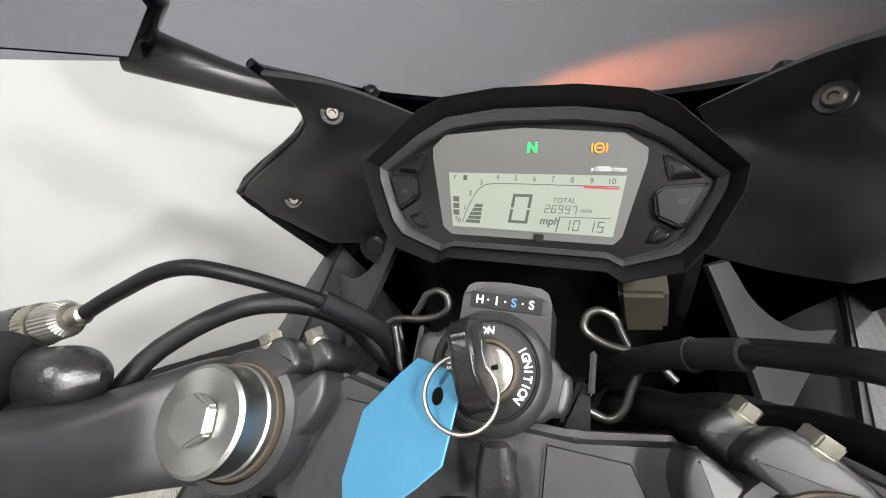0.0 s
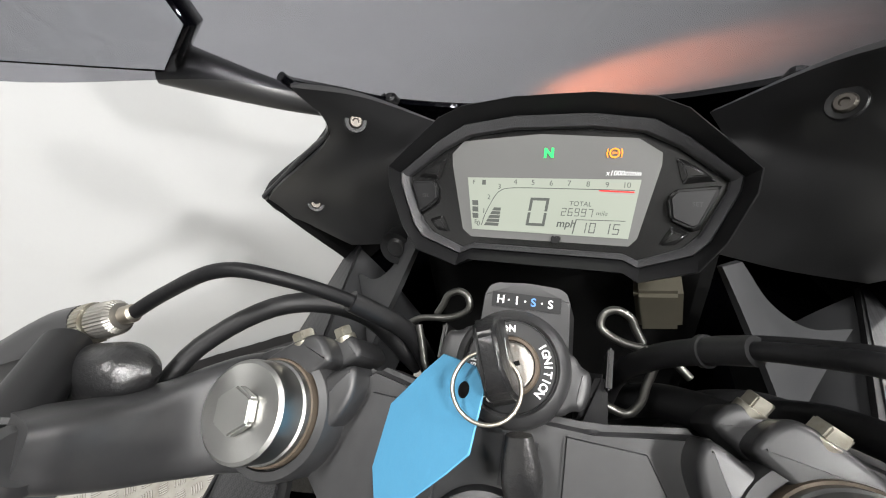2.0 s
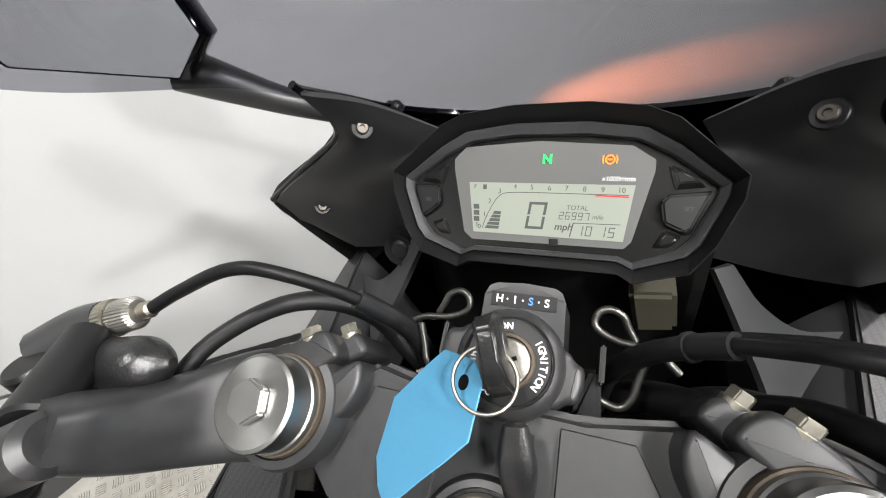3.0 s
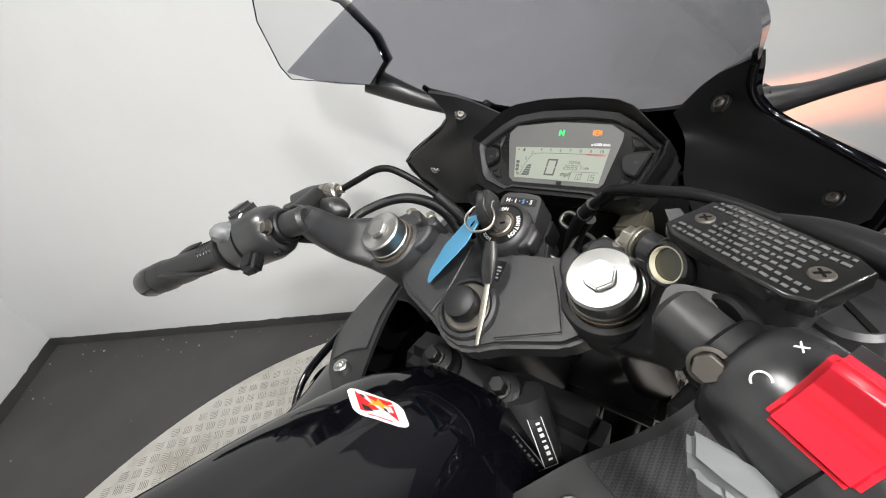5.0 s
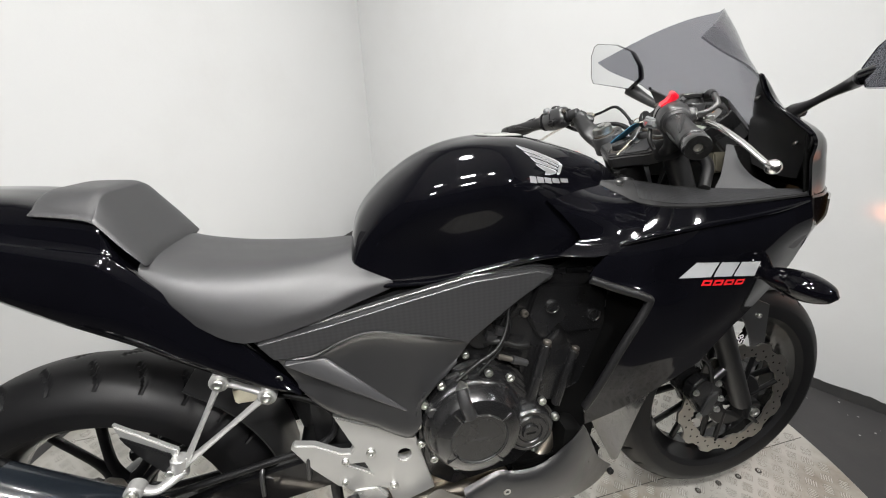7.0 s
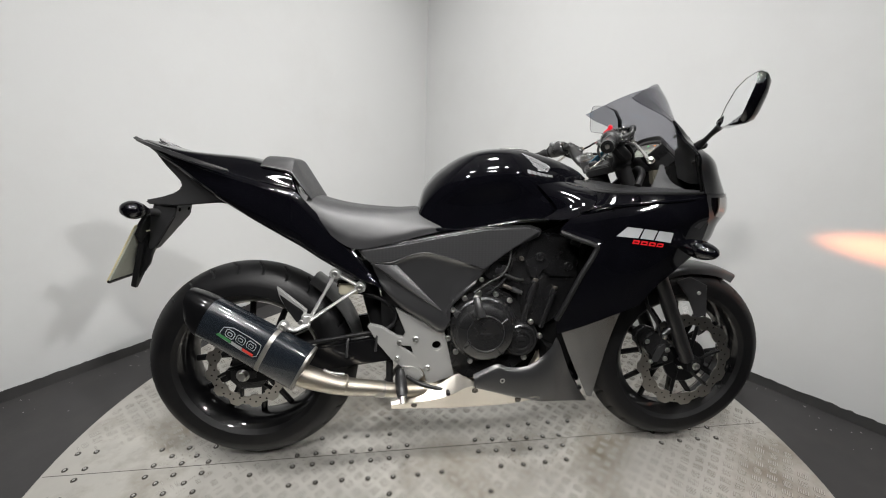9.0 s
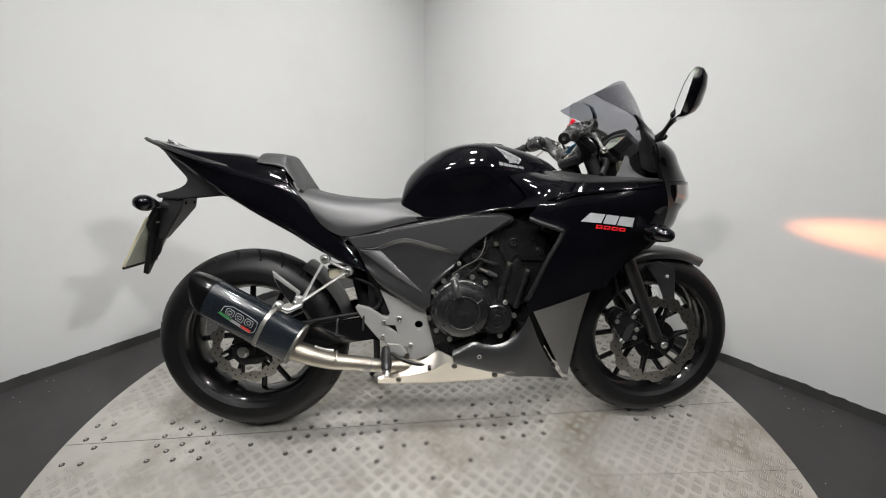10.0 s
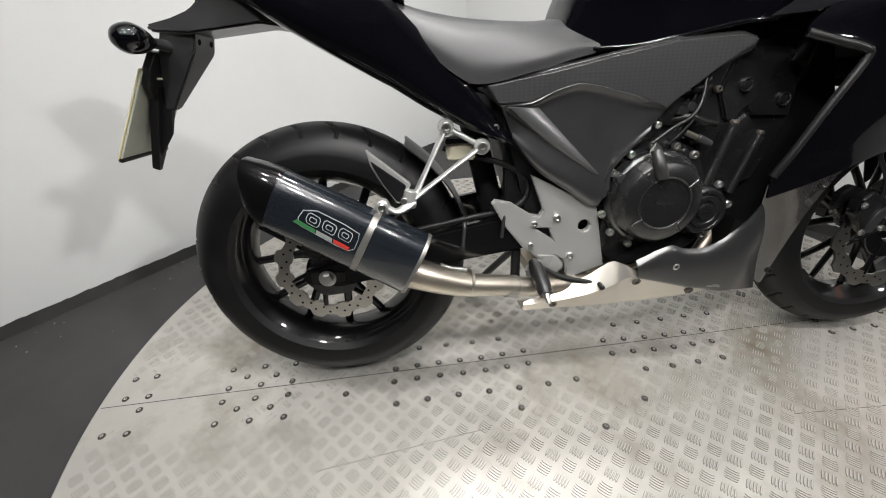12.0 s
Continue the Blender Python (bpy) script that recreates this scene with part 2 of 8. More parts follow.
def smoked(name, tint, rough=0.03):
    m = bpy.data.materials.new(name)
    m.use_nodes = True
    nt = m.node_tree
    nt.nodes.remove(nt.nodes["Principled BSDF"])
    tr = nt.nodes.new("ShaderNodeBsdfTransparent")
    tr.inputs[0].default_value = (*tint, 1)
    gl = nt.nodes.new("ShaderNodeBsdfGlossy")
    gl.inputs["Roughness"].default_value = rough
    lw = nt.nodes.new("ShaderNodeLayerWeight")
    lw.inputs["Blend"].default_value = 0.5
    pw = nt.nodes.new("ShaderNodeMath")
    pw.operation = "POWER"
    pw.inputs[1].default_value = 4.0
    nt.links.new(lw.outputs["Facing"], pw.inputs[0])
    fr = nt.nodes.new("ShaderNodeMapRange")
    fr.inputs["To Min"].default_value, fr.inputs["To Max"].default_value = 0.035, 0.6
    nt.links.new(pw.outputs[0], fr.inputs["Value"])
    mx = nt.nodes.new("ShaderNodeMixShader")
    nt.links.new(fr.outputs[0], mx.inputs[0])
    nt.links.new(tr.outputs[0], mx.inputs[1])
    nt.links.new(gl.outputs[0], mx.inputs[2])
    nt.links.new(mx.outputs[0], nt.nodes["Material Output"].inputs[0])
    return m


SMOKE = smoked("smoked_acrylic", (0.62, 0.62, 0.645))


def weave(name, a, b_, scale, rough, metal=0.0, coat=0.0, bump=0.4):
    """Small checks: carbon weave or moulded grip texture."""
    m = material(name, a, rough, metal=metal, coat=coat, var=0.1)
    nt = m.node_tree
    b = nt.nodes["Principled BSDF"]
    co = nt.nodes.new("ShaderNodeTexCoord")
    mp = nt.nodes.new("ShaderNodeMapping")
    mp.inputs["Rotation"].default_value = (0, radians(45), 0)
    ch = nt.nodes.new("ShaderNodeTexChecker")
    ch.inputs["Scale"].default_value = scale
    ch.inputs["Color1"].default_value, ch.inputs["Color2"].default_value = (*a, 1), (*b_, 1)
    nt.links.new(co.outputs["Object"], mp.inputs["Vector"])
    nt.links.new(mp.outputs["Vector"], ch.inputs["Vector"])
    nt.links.new(ch.outputs["Color"], b.inputs["Base Color"])
    bn = nt.nodes.new("ShaderNodeBump")
    bn.inputs["Strength"].default_value, bn.inputs["Distance"].default_value = bump, 0.001
    nt.links.new(ch.outputs["Fac"], bn.inputs["Height"])
    nt.links.new(bn.outputs["Normal"], b.inputs["Normal"])
    return m


CARBON = weave("carbon_weave", (0.005, 0.007, 0.010), (0.012, 0.0155, 0.020), 560, 0.25, coat=0.8, bump=0.1)


def dimpled(name, dark, light, pitch, rough):
    """Rows of small raised lozenges, as moulded into grip panels."""
    m = material(name, dark, rough, spec=1.0, var=0.1)
    nt = m.node_tree
    b = nt.nodes["Principled BSDF"]
    co = nt.nodes.new("ShaderNodeTexCoord")
    sp = nt.nodes.new("ShaderNodeSeparateXYZ")
    nt.links.new(co.outputs["Object"], sp.inputs[0])
    waves = []
    for sign in (1, -1):
        lean = nt.nodes.new("ShaderNodeMath")
        lean.operation = "MULTIPLY_ADD"
        lean.inputs[1].default_value = sign * 1.5
        nt.links.new(sp.outputs["Z"], lean.inputs[0])
        nt.links.new(sp.outputs["X"], lean.inputs[2])
        turn = nt.nodes.new("ShaderNodeMath")
        turn.operation = "MULTIPLY"
        turn.inputs[1].default_value = math.pi / pitch
        nt.links.new(lean.outputs[0], turn.inputs[0])
        wave = nt.nodes.new("ShaderNodeMath")
        wave.operation = "SINE"
        nt.links.new(turn.outputs[0], wave.inputs[0])
        waves.append(wave)
    both = nt.nodes.new("ShaderNodeMath")
    both.operation = "MULTIPLY"
    nt.links.new(waves[0].outputs[0], both.inputs[0])
    nt.links.new(waves[1].outputs[0], both.inputs[1])
    size = nt.nodes.new("ShaderNodeMapRange")
    size.inputs["From Min"].default_value, size.inputs["From Max"].default_value = -0.7, 0.7
    nt.links.new(both.outputs[0], size.inputs["Value"])
    mix = nt.nodes.new("ShaderNodeMix")
    mix.data_type = "RGBA"
    mix.inputs["A"].default_value, mix.inputs["B"].default_value = (*dark, 1), (*light, 1)
    nt.links.new(size.outputs[0], mix.inputs["Factor"])
    nt.links.new(mix.outputs["Result"], b.inputs["Base Color"])
    bn = nt.nodes.new("ShaderNodeBump")
    bn.inputs["Strength"].default_value, bn.inputs["Distance"].default_value = 0.22, 0.0006
    nt.links.new(size.outputs[0], bn.inputs["Height"])
    nt.links.new(bn.outputs["Normal"], b.inputs["Normal"])
    return m


TEXTURED = dimpled("moulded_grip_plastic", (0.016, 0.016, 0.017), (0.027, 0.027, 0.0285), 0.0095, 0.36)

TRIMPL = material("moulded_trim_plastic", (0.0120, 0.0120, 0.0125), 0.55, spec=0.42, var=0.2, scale=40, bump=0.08, bump_scale=2400)

TRIM = weave("ribbed_trim_plastic", (0.034, 0.034, 0.036), (0.010, 0.010, 0.011), 640, 0.45, bump=0.3)


# ---- mesh helpers ----
def V(*a):
    return Vector(a)


def part(name, bm, mat, parent=None, label="", smooth=True, sharp=35):
    me = bpy.data.meshes.new(name)
    bmesh.ops.recalc_face_normals(bm, faces=bm.faces)
    bm.to_mesh(me)
    bm.free()
    me.materials.append(mat)
    if smooth:
        me.shade_smooth()
        me.set_sharp_from_angle(angle=radians(sharp))
    ob = new(name, me)
    if parent:
        ob.parent = parent
    if label:
        tagged(ob, label=label)
    return ob


def share(ob, parent=None, m=None):
    """Another object on the same mesh."""
    c = new(ob.name.split(".")[0], ob.data)
    c.parent = parent or ob.parent
    c.matrix_basis = m or ob.matrix_basis.copy()
    if "label" in ob:
        c["label"] = ob["label"]
    return c


def spl(pts, n):
    """Points of a Catmull-Rom curve through pts, n to each piece."""
    pts = [Vector(p) for p in pts]
    if len(pts) < 3:
        return [pts[0].lerp(pts[-1], i / n) for i in range(n + 1)]
    ext = [pts[0] * 2 - pts[1]] + pts + [pts[-1] * 2 - pts[-2]]
    out = []
    for i in range(1, len(ext) - 2):
        a, b, c, d = ext[i - 1:i + 3]
        for k in range(n):
            t = k / n
            out.append(0.5 * ((2 * b) + (c - a) * t + (2 * a - 5 * b + 4 * c - d) * t * t + (3 * b - a - 3 * c + d) * t ** 3))
    out.append(pts[-1].copy())
    return out


def net(rows, nu=5, nv=5):
    """Rows of control points to a fine grid of points."""
    fine = [spl(r, nu) for r in rows]
    cols = [spl([r[j] for r in fine], nv) for j in range(len(fine[0]))]
    return [[cols[j][i] for j in range(len(cols))] for i in range(len(cols[0]))]


def grid_bm(grid, bm=None, loop=False):
    bm = bm or bmesh.new()
    vs = [[bm.verts.new(p) for p in row] for row in grid]
    w = len(vs[0])
    for i in range(len(vs) - 1):
        for j in range(w if loop else w - 1):
            bm.faces.new((vs[i][j], vs[i][(j + 1) % w], vs[i + 1][(j + 1) % w], vs[i + 1][j]))
    return bm, vs


def shell(rows, t=0.003, nu=5, nv=5, both=False, side=-1):
    """A curved panel with thickness; rows hold (x, half width, z). side -1 is the bike's right. both: also mirrored, joined across the middle."""
    rows = [[V(p[0], side * p[1], p[2]) for p in r] for r in rows]
    g = net(rows, nu, nv)
    if both:
        g = [r + [V(p.x, -p.y, p.z) for p in reversed(r)][1:] for r in g]
    bm, vs = grid_bm(g)
    bm.normal_update()
    bmesh.ops.solidify(bm, geom=bm.faces[:], thickness=t)
    return bm


def body(stations, nu=4, nv=4, cap=True):
    """A closed body from half sections: (x, [(half width, z), ...]) from the top middle to the bottom."""
    rows = [[V(x, w, z) for w, z in sec] for x, sec in stations]
    g = net(rows, nu, nv)
    full = []
    for r in g:
        left = [V(p.x, max(p.y, 0.0), p.z) for p in r]
        right = [V(p.x, -max(p.y, 0.0), p.z) for p in reversed(r)]
        if left[-1].y < 1e-5:
            right = right[1:]
        full.append(left + right[:-1])
    bm, vs = grid_bm(full, loop=True)
    if cap:
        bm.faces.new(vs[0])
        bm.faces.new(vs[-1])
    bmesh.ops.remove_doubles(bm, verts=bm.verts, dist=1e-5)
    return bm


def frame_of(z, at=(0, 0, 0), x=None):
    """A matrix whose z axis points along z."""
    z = Vector(z).normalized()
    x = Vector(x) if x is not None else (V(1, 0, 0) if abs(z.x) < 0.9 else V(0, 1, 0))
    y = z.cross(x).normalized()
    x = y.cross(z)
    m = Matrix((x, y, z)).transposed().to_4x4()
    m.translation = at
    return m


def prism(poly, h, m=None, bevel=0.0, segs=2, bm=None):
    """A polygon in local x, y pushed up by h along local z."""
    own = bmesh.new()
    vs = [own.verts.new((p[0], p[1], 0)) for p in poly]
    f = own.faces.new(vs)
    r = bmesh.ops.extrude_face_region(own, geom=[f])
    bmesh.ops.translate(own, verts=[v for v in r["geom"] if isinstance(v, bmesh.types.BMVert)], vec=(0, 0, h))
    bmesh.ops.recalc_face_normals(own, faces=own.faces)
    if bevel:
        bmesh.ops.bevel(own, geom=own.edges[:], offset=bevel, segments=segs, affect="EDGES", clamp_overlap=True)
    if m is not None:
        bmesh.ops.transform(own, matrix=m, verts=own.verts)
    return join(bm, own)


def rounded(poly, times=2, cut=0.25):
    """Cuts the corners of a closed outline so that it runs round."""
    for _ in range(times):
        poly = [(p[0] + (q[0] - p[0]) * k, p[1] + (q[1] - p[1]) * k) for p, q in zip(poly, poly[1:] + poly[:1]) for k in (cut, 1 - cut)]
    return poly


def lump(poly, h0, h1, m=None, r=0.002, bm=None, times=2):
    """A cast lump: a counter-clockwise outline with round corners, its top edge rounded by r."""
    poly = rounded(list(poly), times)
    n = len(poly)
    out = []
    for k in range(n):
        tx, ty = poly[(k + 1) % n][0] - poly[k - 1][0], poly[(k + 1) % n][1] - poly[k - 1][1]
        size = math.hypot(tx, ty) or 1.0
        out.append((ty / size, -tx / size))
    steps = [(h0, 0.0)] + [(h1 - r + r * math.sin(radians(a)), r * (1 - math.cos(radians(a)))) for a in (0, 22, 45, 68, 90)]
    rings = [[V(p[0] - o[0] * d, p[1] - o[1] * d, h) for p, o in zip(poly, out)] for h, d in steps]
    own = bmesh.new()
    _, vs = grid_bm(rings, own, loop=True)
    own.faces.new(vs[0])
    own.faces.new(vs[-1])
    bmesh.ops.recalc_face_normals(own, faces=own.faces)
    if m is not None:
        bmesh.ops.transform(own, matrix=m, verts=own.verts)
    return join(bm, own)


def join(bm, own):
    if bm is None:
        return own
    tmp = bpy.data.meshes.new("tmp")
    own.to_mesh(tmp)
    own.free()
    bm.from_mesh(tmp)
    bpy.data.meshes.remove(tmp)
    return bm


def side_m(y, flip=1):
    """Local x, y, z become the bike's x, z and outward on its right side, from the plane y."""
    return Matrix(((1, 0, 0, 0), (0, 0, -1, y), (0, 1, 0, 0), (0, 0, 0, 1)))


def plate(poly, y, h, bevel=0.002, bm=None, segs=2):
    return prism(poly, h, side_m(y), bevel, segs, bm)


def hull(points, bevel=0.0, segs=2, bm=None):
    """The solid stretched over some points."""
    own = bmesh.new()
    for p in points:
        own.verts.new(p)
    r = bmesh.ops.convex_hull(own, input=own.verts[:])
    bmesh.ops.delete(own, geom=[g for g in set(r["geom_interior"] + r["geom_unused"]) if isinstance(g, bmesh.types.BMVert)], context="VERTS")
    bmesh.ops.dissolve_limit(own, angle_limit=radians(2), verts=own.verts[:], edges=own.edges[:])
    bmesh.ops.recalc_face_normals(own, faces=own.faces)
    if bevel:
        bmesh.ops.bevel(own, geom=own.edges[:], offset=bevel, segments=segs, affect="EDGES", clamp_overlap=True)
    return join(bm, own)


def holed(poly, holes, y, h, bevel=0.0):
    """A plate on the bike's right side with openings right through it."""
    own = bmesh.new()
    edges = []
    for loop in [poly] + holes:
        vs = [own.verts.new((p[0], p[1], 0)) for p in loop]
        es = [own.edges.new((vs[i], vs[(i + 1) % len(vs)])) for i in range(len(vs))]
        edges += es
    bmesh.ops.triangle_fill(own, use_beauty=True, use_dissolve=False, edges=edges, normal=(0, 0, 1))
    r = bmesh.ops.extrude_face_region(own, geom=own.faces[:])
    top = [v for v in r["geom"] if isinstance(v, bmesh.types.BMVert)]
    bmesh.ops.translate(own, verts=top, vec=(0, 0, h))
    bmesh.ops.recalc_face_normals(own, faces=own.faces)
    if bevel:
        rim = [e for e in own.edges if len(e.link_faces) == 2 and e.calc_face_angle(0) > 0.8 and all(v.co.z > h * 0.5 for v in e.verts)]
        bmesh.ops.bevel(own, geom=rim, offset=bevel, segments=2, affect="EDGES", clamp_overlap=True)
    bmesh.ops.transform(own, matrix=side_m(y), verts=own.verts)
    return own


def round_poly(cx, cz, r, n=20):
    return [(cx + r * math.cos(2 * math.pi * k / n), cz + r * math.sin(2 * math.pi * k / n)) for k in range(n)]


def bx(size, m=None, bevel=0.002, bm=None, segs=2):
    sx, sy, sz = (s / 2 for s in size)
    m = m if m is not None else Matrix()
    return prism([(-sx, -sy), (sx, -sy), (sx, sy), (-sx, sy)], size[2], m @ Matrix.Translation((0, 0, -sz)), bevel, segs, bm)


def lathe(profile, m=None, segs=32, bm=None, wave=None):
    """profile: (radius, height) turned about local z. wave: (count, depth) ripples the radius."""
    own = bmesh.new()
    rings = []
    for r, h in profile:
        if r < 1e-6:
            rings.append([own.verts.new((0, 0, h))] * segs)
        else:
            ring = []
            for k in range(segs):
                a = 2 * math.pi * k / segs
                rr = r + (wave[1] * math.sin(a * wave[0]) if wave else 0)
                ring.append(own.verts.new((rr * math.cos(a), rr * math.sin(a), h)))
            rings.append(ring)
    for p, q in zip(rings, rings[1:]):
        for k in range(segs):
            f = [p[k], p[(k + 1) % segs], q[(k + 1) % segs], q[k]]
            u = []
            for v in f:
                if v not in u:
                    u.append(v)
            if len(u) > 2:
                own.faces.new(u)
    if m is not None:
        bmesh.ops.transform(own, matrix=m, verts=own.verts)
    return join(bm, own)


def tube(pts, r, n=6, segs=10, bm=None, smooth=True, cap=True, squash=1.0):
    """A rod or hose along a curve; r is one radius or one for each point."""
    line = spl(pts, n) if smooth and len(pts) > 2 else [Vector(p) for p in pts]
    if isinstance(r, (int, float)):
        rad = [r] * len(line)
    else:
        rr = spl([V(a, 0, 0) for a in r], n) if smooth and len(pts) > 2 else [V(a, 0, 0) for a in r]
        rad = [a.x for a in rr]
    segs = max(segs, 14)
    own = bmesh.new()
    rings, last = [], None
    for i, p in enumerate(line):
        d = (line[min(i + 1, len(line) - 1)] - line[max(i - 1, 0)]).normalized()
        if last is None:
            last = V(0, 0, 1) if abs(d.z) < 0.9 else V(1, 0, 0)
        s = d.cross(last).normalized()
        last = s.cross(d).normalized()
        rings.append([own.verts.new(p + rad[i] * (math.cos(2 * math.pi * k / segs) * s + squash * math.sin(2 * math.pi * k / segs) * last)) for k in range(segs)])
    for a, b in zip(rings, rings[1:]):
        for k in range(segs):
            own.faces.new((a[k], a[(k + 1) % segs], b[(k + 1) % segs], b[k]))
    if cap:
        own.faces.new(rings[0])
        own.faces.new(rings[-1])
    return join(bm, own)


def swept(line, axis, wide, thick, n=6, segs=24, power=0.55, bm=None):
    """A flat, round-edged casting along a curve: axis is the way across it."""
    mid = spl(line, n)
    sizes = spl([V(a, b, 0) for a, b in zip(wide, thick)], n)
    rings = []
    for i, p in enumerate(mid):
        d = (mid[min(i + 1, len(mid) - 1)] - mid[max(i - 1, 0)]).normalized()
        u = (axis - d * axis.dot(d)).normalized()
        w = d.cross(u)
        ring = []
        for k in range(segs):
            c, q = math.cos(2 * math.pi * k / segs), math.sin(2 * math.pi * k / segs)
            ring.append(p + u * sizes[i].x * math.copysign(abs(c) ** power, c) + w * sizes[i].y * math.copysign(abs(q) ** power, q))
        rings.append(ring)
    own, vs = grid_bm(rings, loop=True)
    own.faces.new(vs[0])
    own.faces.new(vs[-1])
    return join(bm, own)


def rod(p, q, r0, r1=None, segs=20, bevel=0.0015, bm=None):
    p, q = Vector(p), Vector(q)
    r1 = r0 if r1 is None else r1
    h = (q - p).length
    e = min(bevel, r0 * 0.4, r1 * 0.4)
    return lathe([(0, 0), (r0 - e, 0), (r0, e), (r1, h - e), (r1 - e, h), (0, h)], frame_of(q - p, p), segs, bm)


def bolt(at, way, r=0.006, mat=None, parent=None, h=0.004, name="bolt"):
    """A round socket-head bolt."""
    bm = lathe([(0, h * 0.35), (r * 0.45, h * 0.35), (r * 0.5, h), (r * 0.85, h), (r, h * 0.75), (r, -0.004), (0, -0.004)], frame_of(way, at), 14)
    return part(name, bm, mat or BOLT, parent)


def hexbolt(at, way, r=0.008, mat=None, parent=None, h=0.006, name="bolt"):
    bm = lathe([(0, 0.0), (r * 1.35, 0), (r * 1.35, 0.0015), (r * 1.05, 0.0018)], frame_of(way, at), 18)
    prism([(r * math.cos(k * math.pi / 3), r * math.sin(k * math.pi / 3)) for k in range(6)], h, frame_of(way, at), r * 0.08, 1, bm)
    return part(name, bm, mat or BOLT, parent, sharp=25)


def writing(text, size, m, mat, parent, name="lettering", bold=0.0, shear=0.0, align="CENTER"):
    cu = bpy.data.curves.new(name, "FONT")
    cu.body, cu.size, cu.align_x, cu.align_y, cu.extrude, cu.offset, cu.shear = text, size, align, "CENTER", 0.0001, bold, shear
    tmp = bpy.data.objects.new(name, cu)
    me = bpy.data.meshes.new_from_object(tmp)
    bpy.data.objects.remove(tmp)
    me.materials.clear()
    me.materials.append(mat)
    ob = new(name, me)
    ob.parent = parent
    ob.matrix_basis = m
    return ob


def empty(name, m=None):
    ob = new(name)
    ob.empty_display_size = 0.05
    if m is not None:
        ob.matrix_world = m
    return ob
# ---- room ----
def wall(name, p, q, mat, label, h0=-0.02, h1=CEILING, t=0.12):
    p, q = V(*p, 0), V(*q, 0)
    d = q - p
    n = V(d.y, -d.x, 0).normalized()
    bm = bmesh.new()
    foot = [p, q, q + n * t, p + n * t]
    lo = [bm.verts.new((f.x, f.y, h0)) for f in foot]
    hi = [bm.verts.new((f.x, f.y, h1)) for f in foot]
    bm.faces.new(lo)
    bm.faces.new(hi)
    for i in range(4):
        bm.faces.new((lo[i], lo[(i + 1) % 4], hi[(i + 1) % 4], hi[i]))
    ob = part(name, bm, mat, smooth=False)
    return tagged(ob, label=label, category="wall", kind="structure")


CORNER = (0.62, 2.15)
LEFT_END, RIGHT_END = (-2.01, -0.73), (2.975, -0.96)
wall("wall_north", RIGHT_END, CORNER, WALL, "white painted studio wall with faint scuffs")
wall("wall_west", CORNER, LEFT_END, WALL, "white painted studio wall with a soft shadow")
# Unseen walls, added near-black so gloss parts reflect an unlit room.
wall("wall_south", (-2.01, -4.6), (2.975, -4.6), DARKWALL, "unseen far wall, near-black for the reflections")
wall("wall_southwest", LEFT_END, (-2.01, -4.6), DARKWALL, "unseen side wall, near-black for the reflections")
wall("wall_southeast", (2.975, -4.6), RIGHT_END, DARKWALL, "unseen side wall, near-black for the reflections")


def skirting(name, p, q, label):
    """Black paint carried up the foot of the wall, with a ragged upper edge."""
    p, q = V(*p, 0), V(*q, 0)
    d = q - p
    n = V(d.y, -d.x, 0).normalized()
    rnd = random.Random(5)
    bm = bmesh.new()
    cols = 260
    lo, hi = [], []
    for k in range(cols + 1):
        f = p + d * (k / cols) - n * 0.002
        lo.append(bm.verts.new((f.x, f.y, -0.02)))
        hi.append(bm.verts.new((f.x, f.y, 0.026 + 0.005 * noise.noise(V(k * 0.11, 3, 0)) + 0.004 * noise.noise(V(k * 0.5, 7, 0)) + rnd.uniform(-0.0018, 0.0018))))
    for k in range(cols):
        bm.faces.new((lo[k], lo[k + 1], hi[k + 1], hi[k]))
    bmesh.ops.solidify(bm, geom=bm.faces[:], thickness=0.0018)
    tagged(part(name, bm, SKIRT, smooth=False), label=label, category="baseboard", kind="structure")


skirting("baseboard_north", RIGHT_END, CORNER, "dark painted band along the foot of the wall")
skirting("baseboard_west", CORNER, LEFT_END, "dark painted band along the foot of the wall")


def slab(name, x0, x1, y0, y1, z0, z1, mat, label, cat):
    bm = bx((x1 - x0, y1 - y0, z1 - z0), Matrix.Translation(((x0 + x1) / 2, (y0 + y1) / 2, (z0 + z1) / 2)), 0)
    return tagged(part(name, bm, mat, smooth=False), label=label, category=cat, kind="structure")


slab("floor", -2.6, 3.8, -5.2, 2.9, -0.12, -0.02, FLOOR, "dark grey painted floor with scuffs and specks", "floor")

def flecks():
    """Chips of pale paint and grit lying on the dark floor."""
    rnd = random.Random(11)
    bm = bmesh.new()
    for _ in range(420):
        k = rnd.random()
        if k < 0.5:
            e = rnd.random()
            a, b = (CORNER, LEFT_END) if rnd.random() < 0.5 else (CORNER, RIGHT_END)
            x, y = a[0] + (b[0] - a[0]) * e, a[1] + (b[1] - a[1]) * e - rnd.expovariate(9) - 0.02
        else:
            x, y = rnd.uniform(-1.9, 2.8), rnd.uniform(-3.0, 1.9)
        if math.hypot(x - 0.6, y - 0.03) < 1.26:
            continue
        r = rnd.uniform(0.0012, 0.0045) * (0.6 + rnd.random())
        turn = rnd.random() * 6
        bm.faces.new([bm.verts.new((x + r * rnd.uniform(0.5, 1) * math.cos(turn + q * 1.257), y + r * rnd.uniform(0.3, 1) * math.sin(turn + q * 1.257), -0.0192)) for q in range(5)])
    tagged(part("floor_flecks", bm, FLECK, smooth=False), "pale chips of paint scattered on the dark floor", "debris", kind="stuff")


flecks()
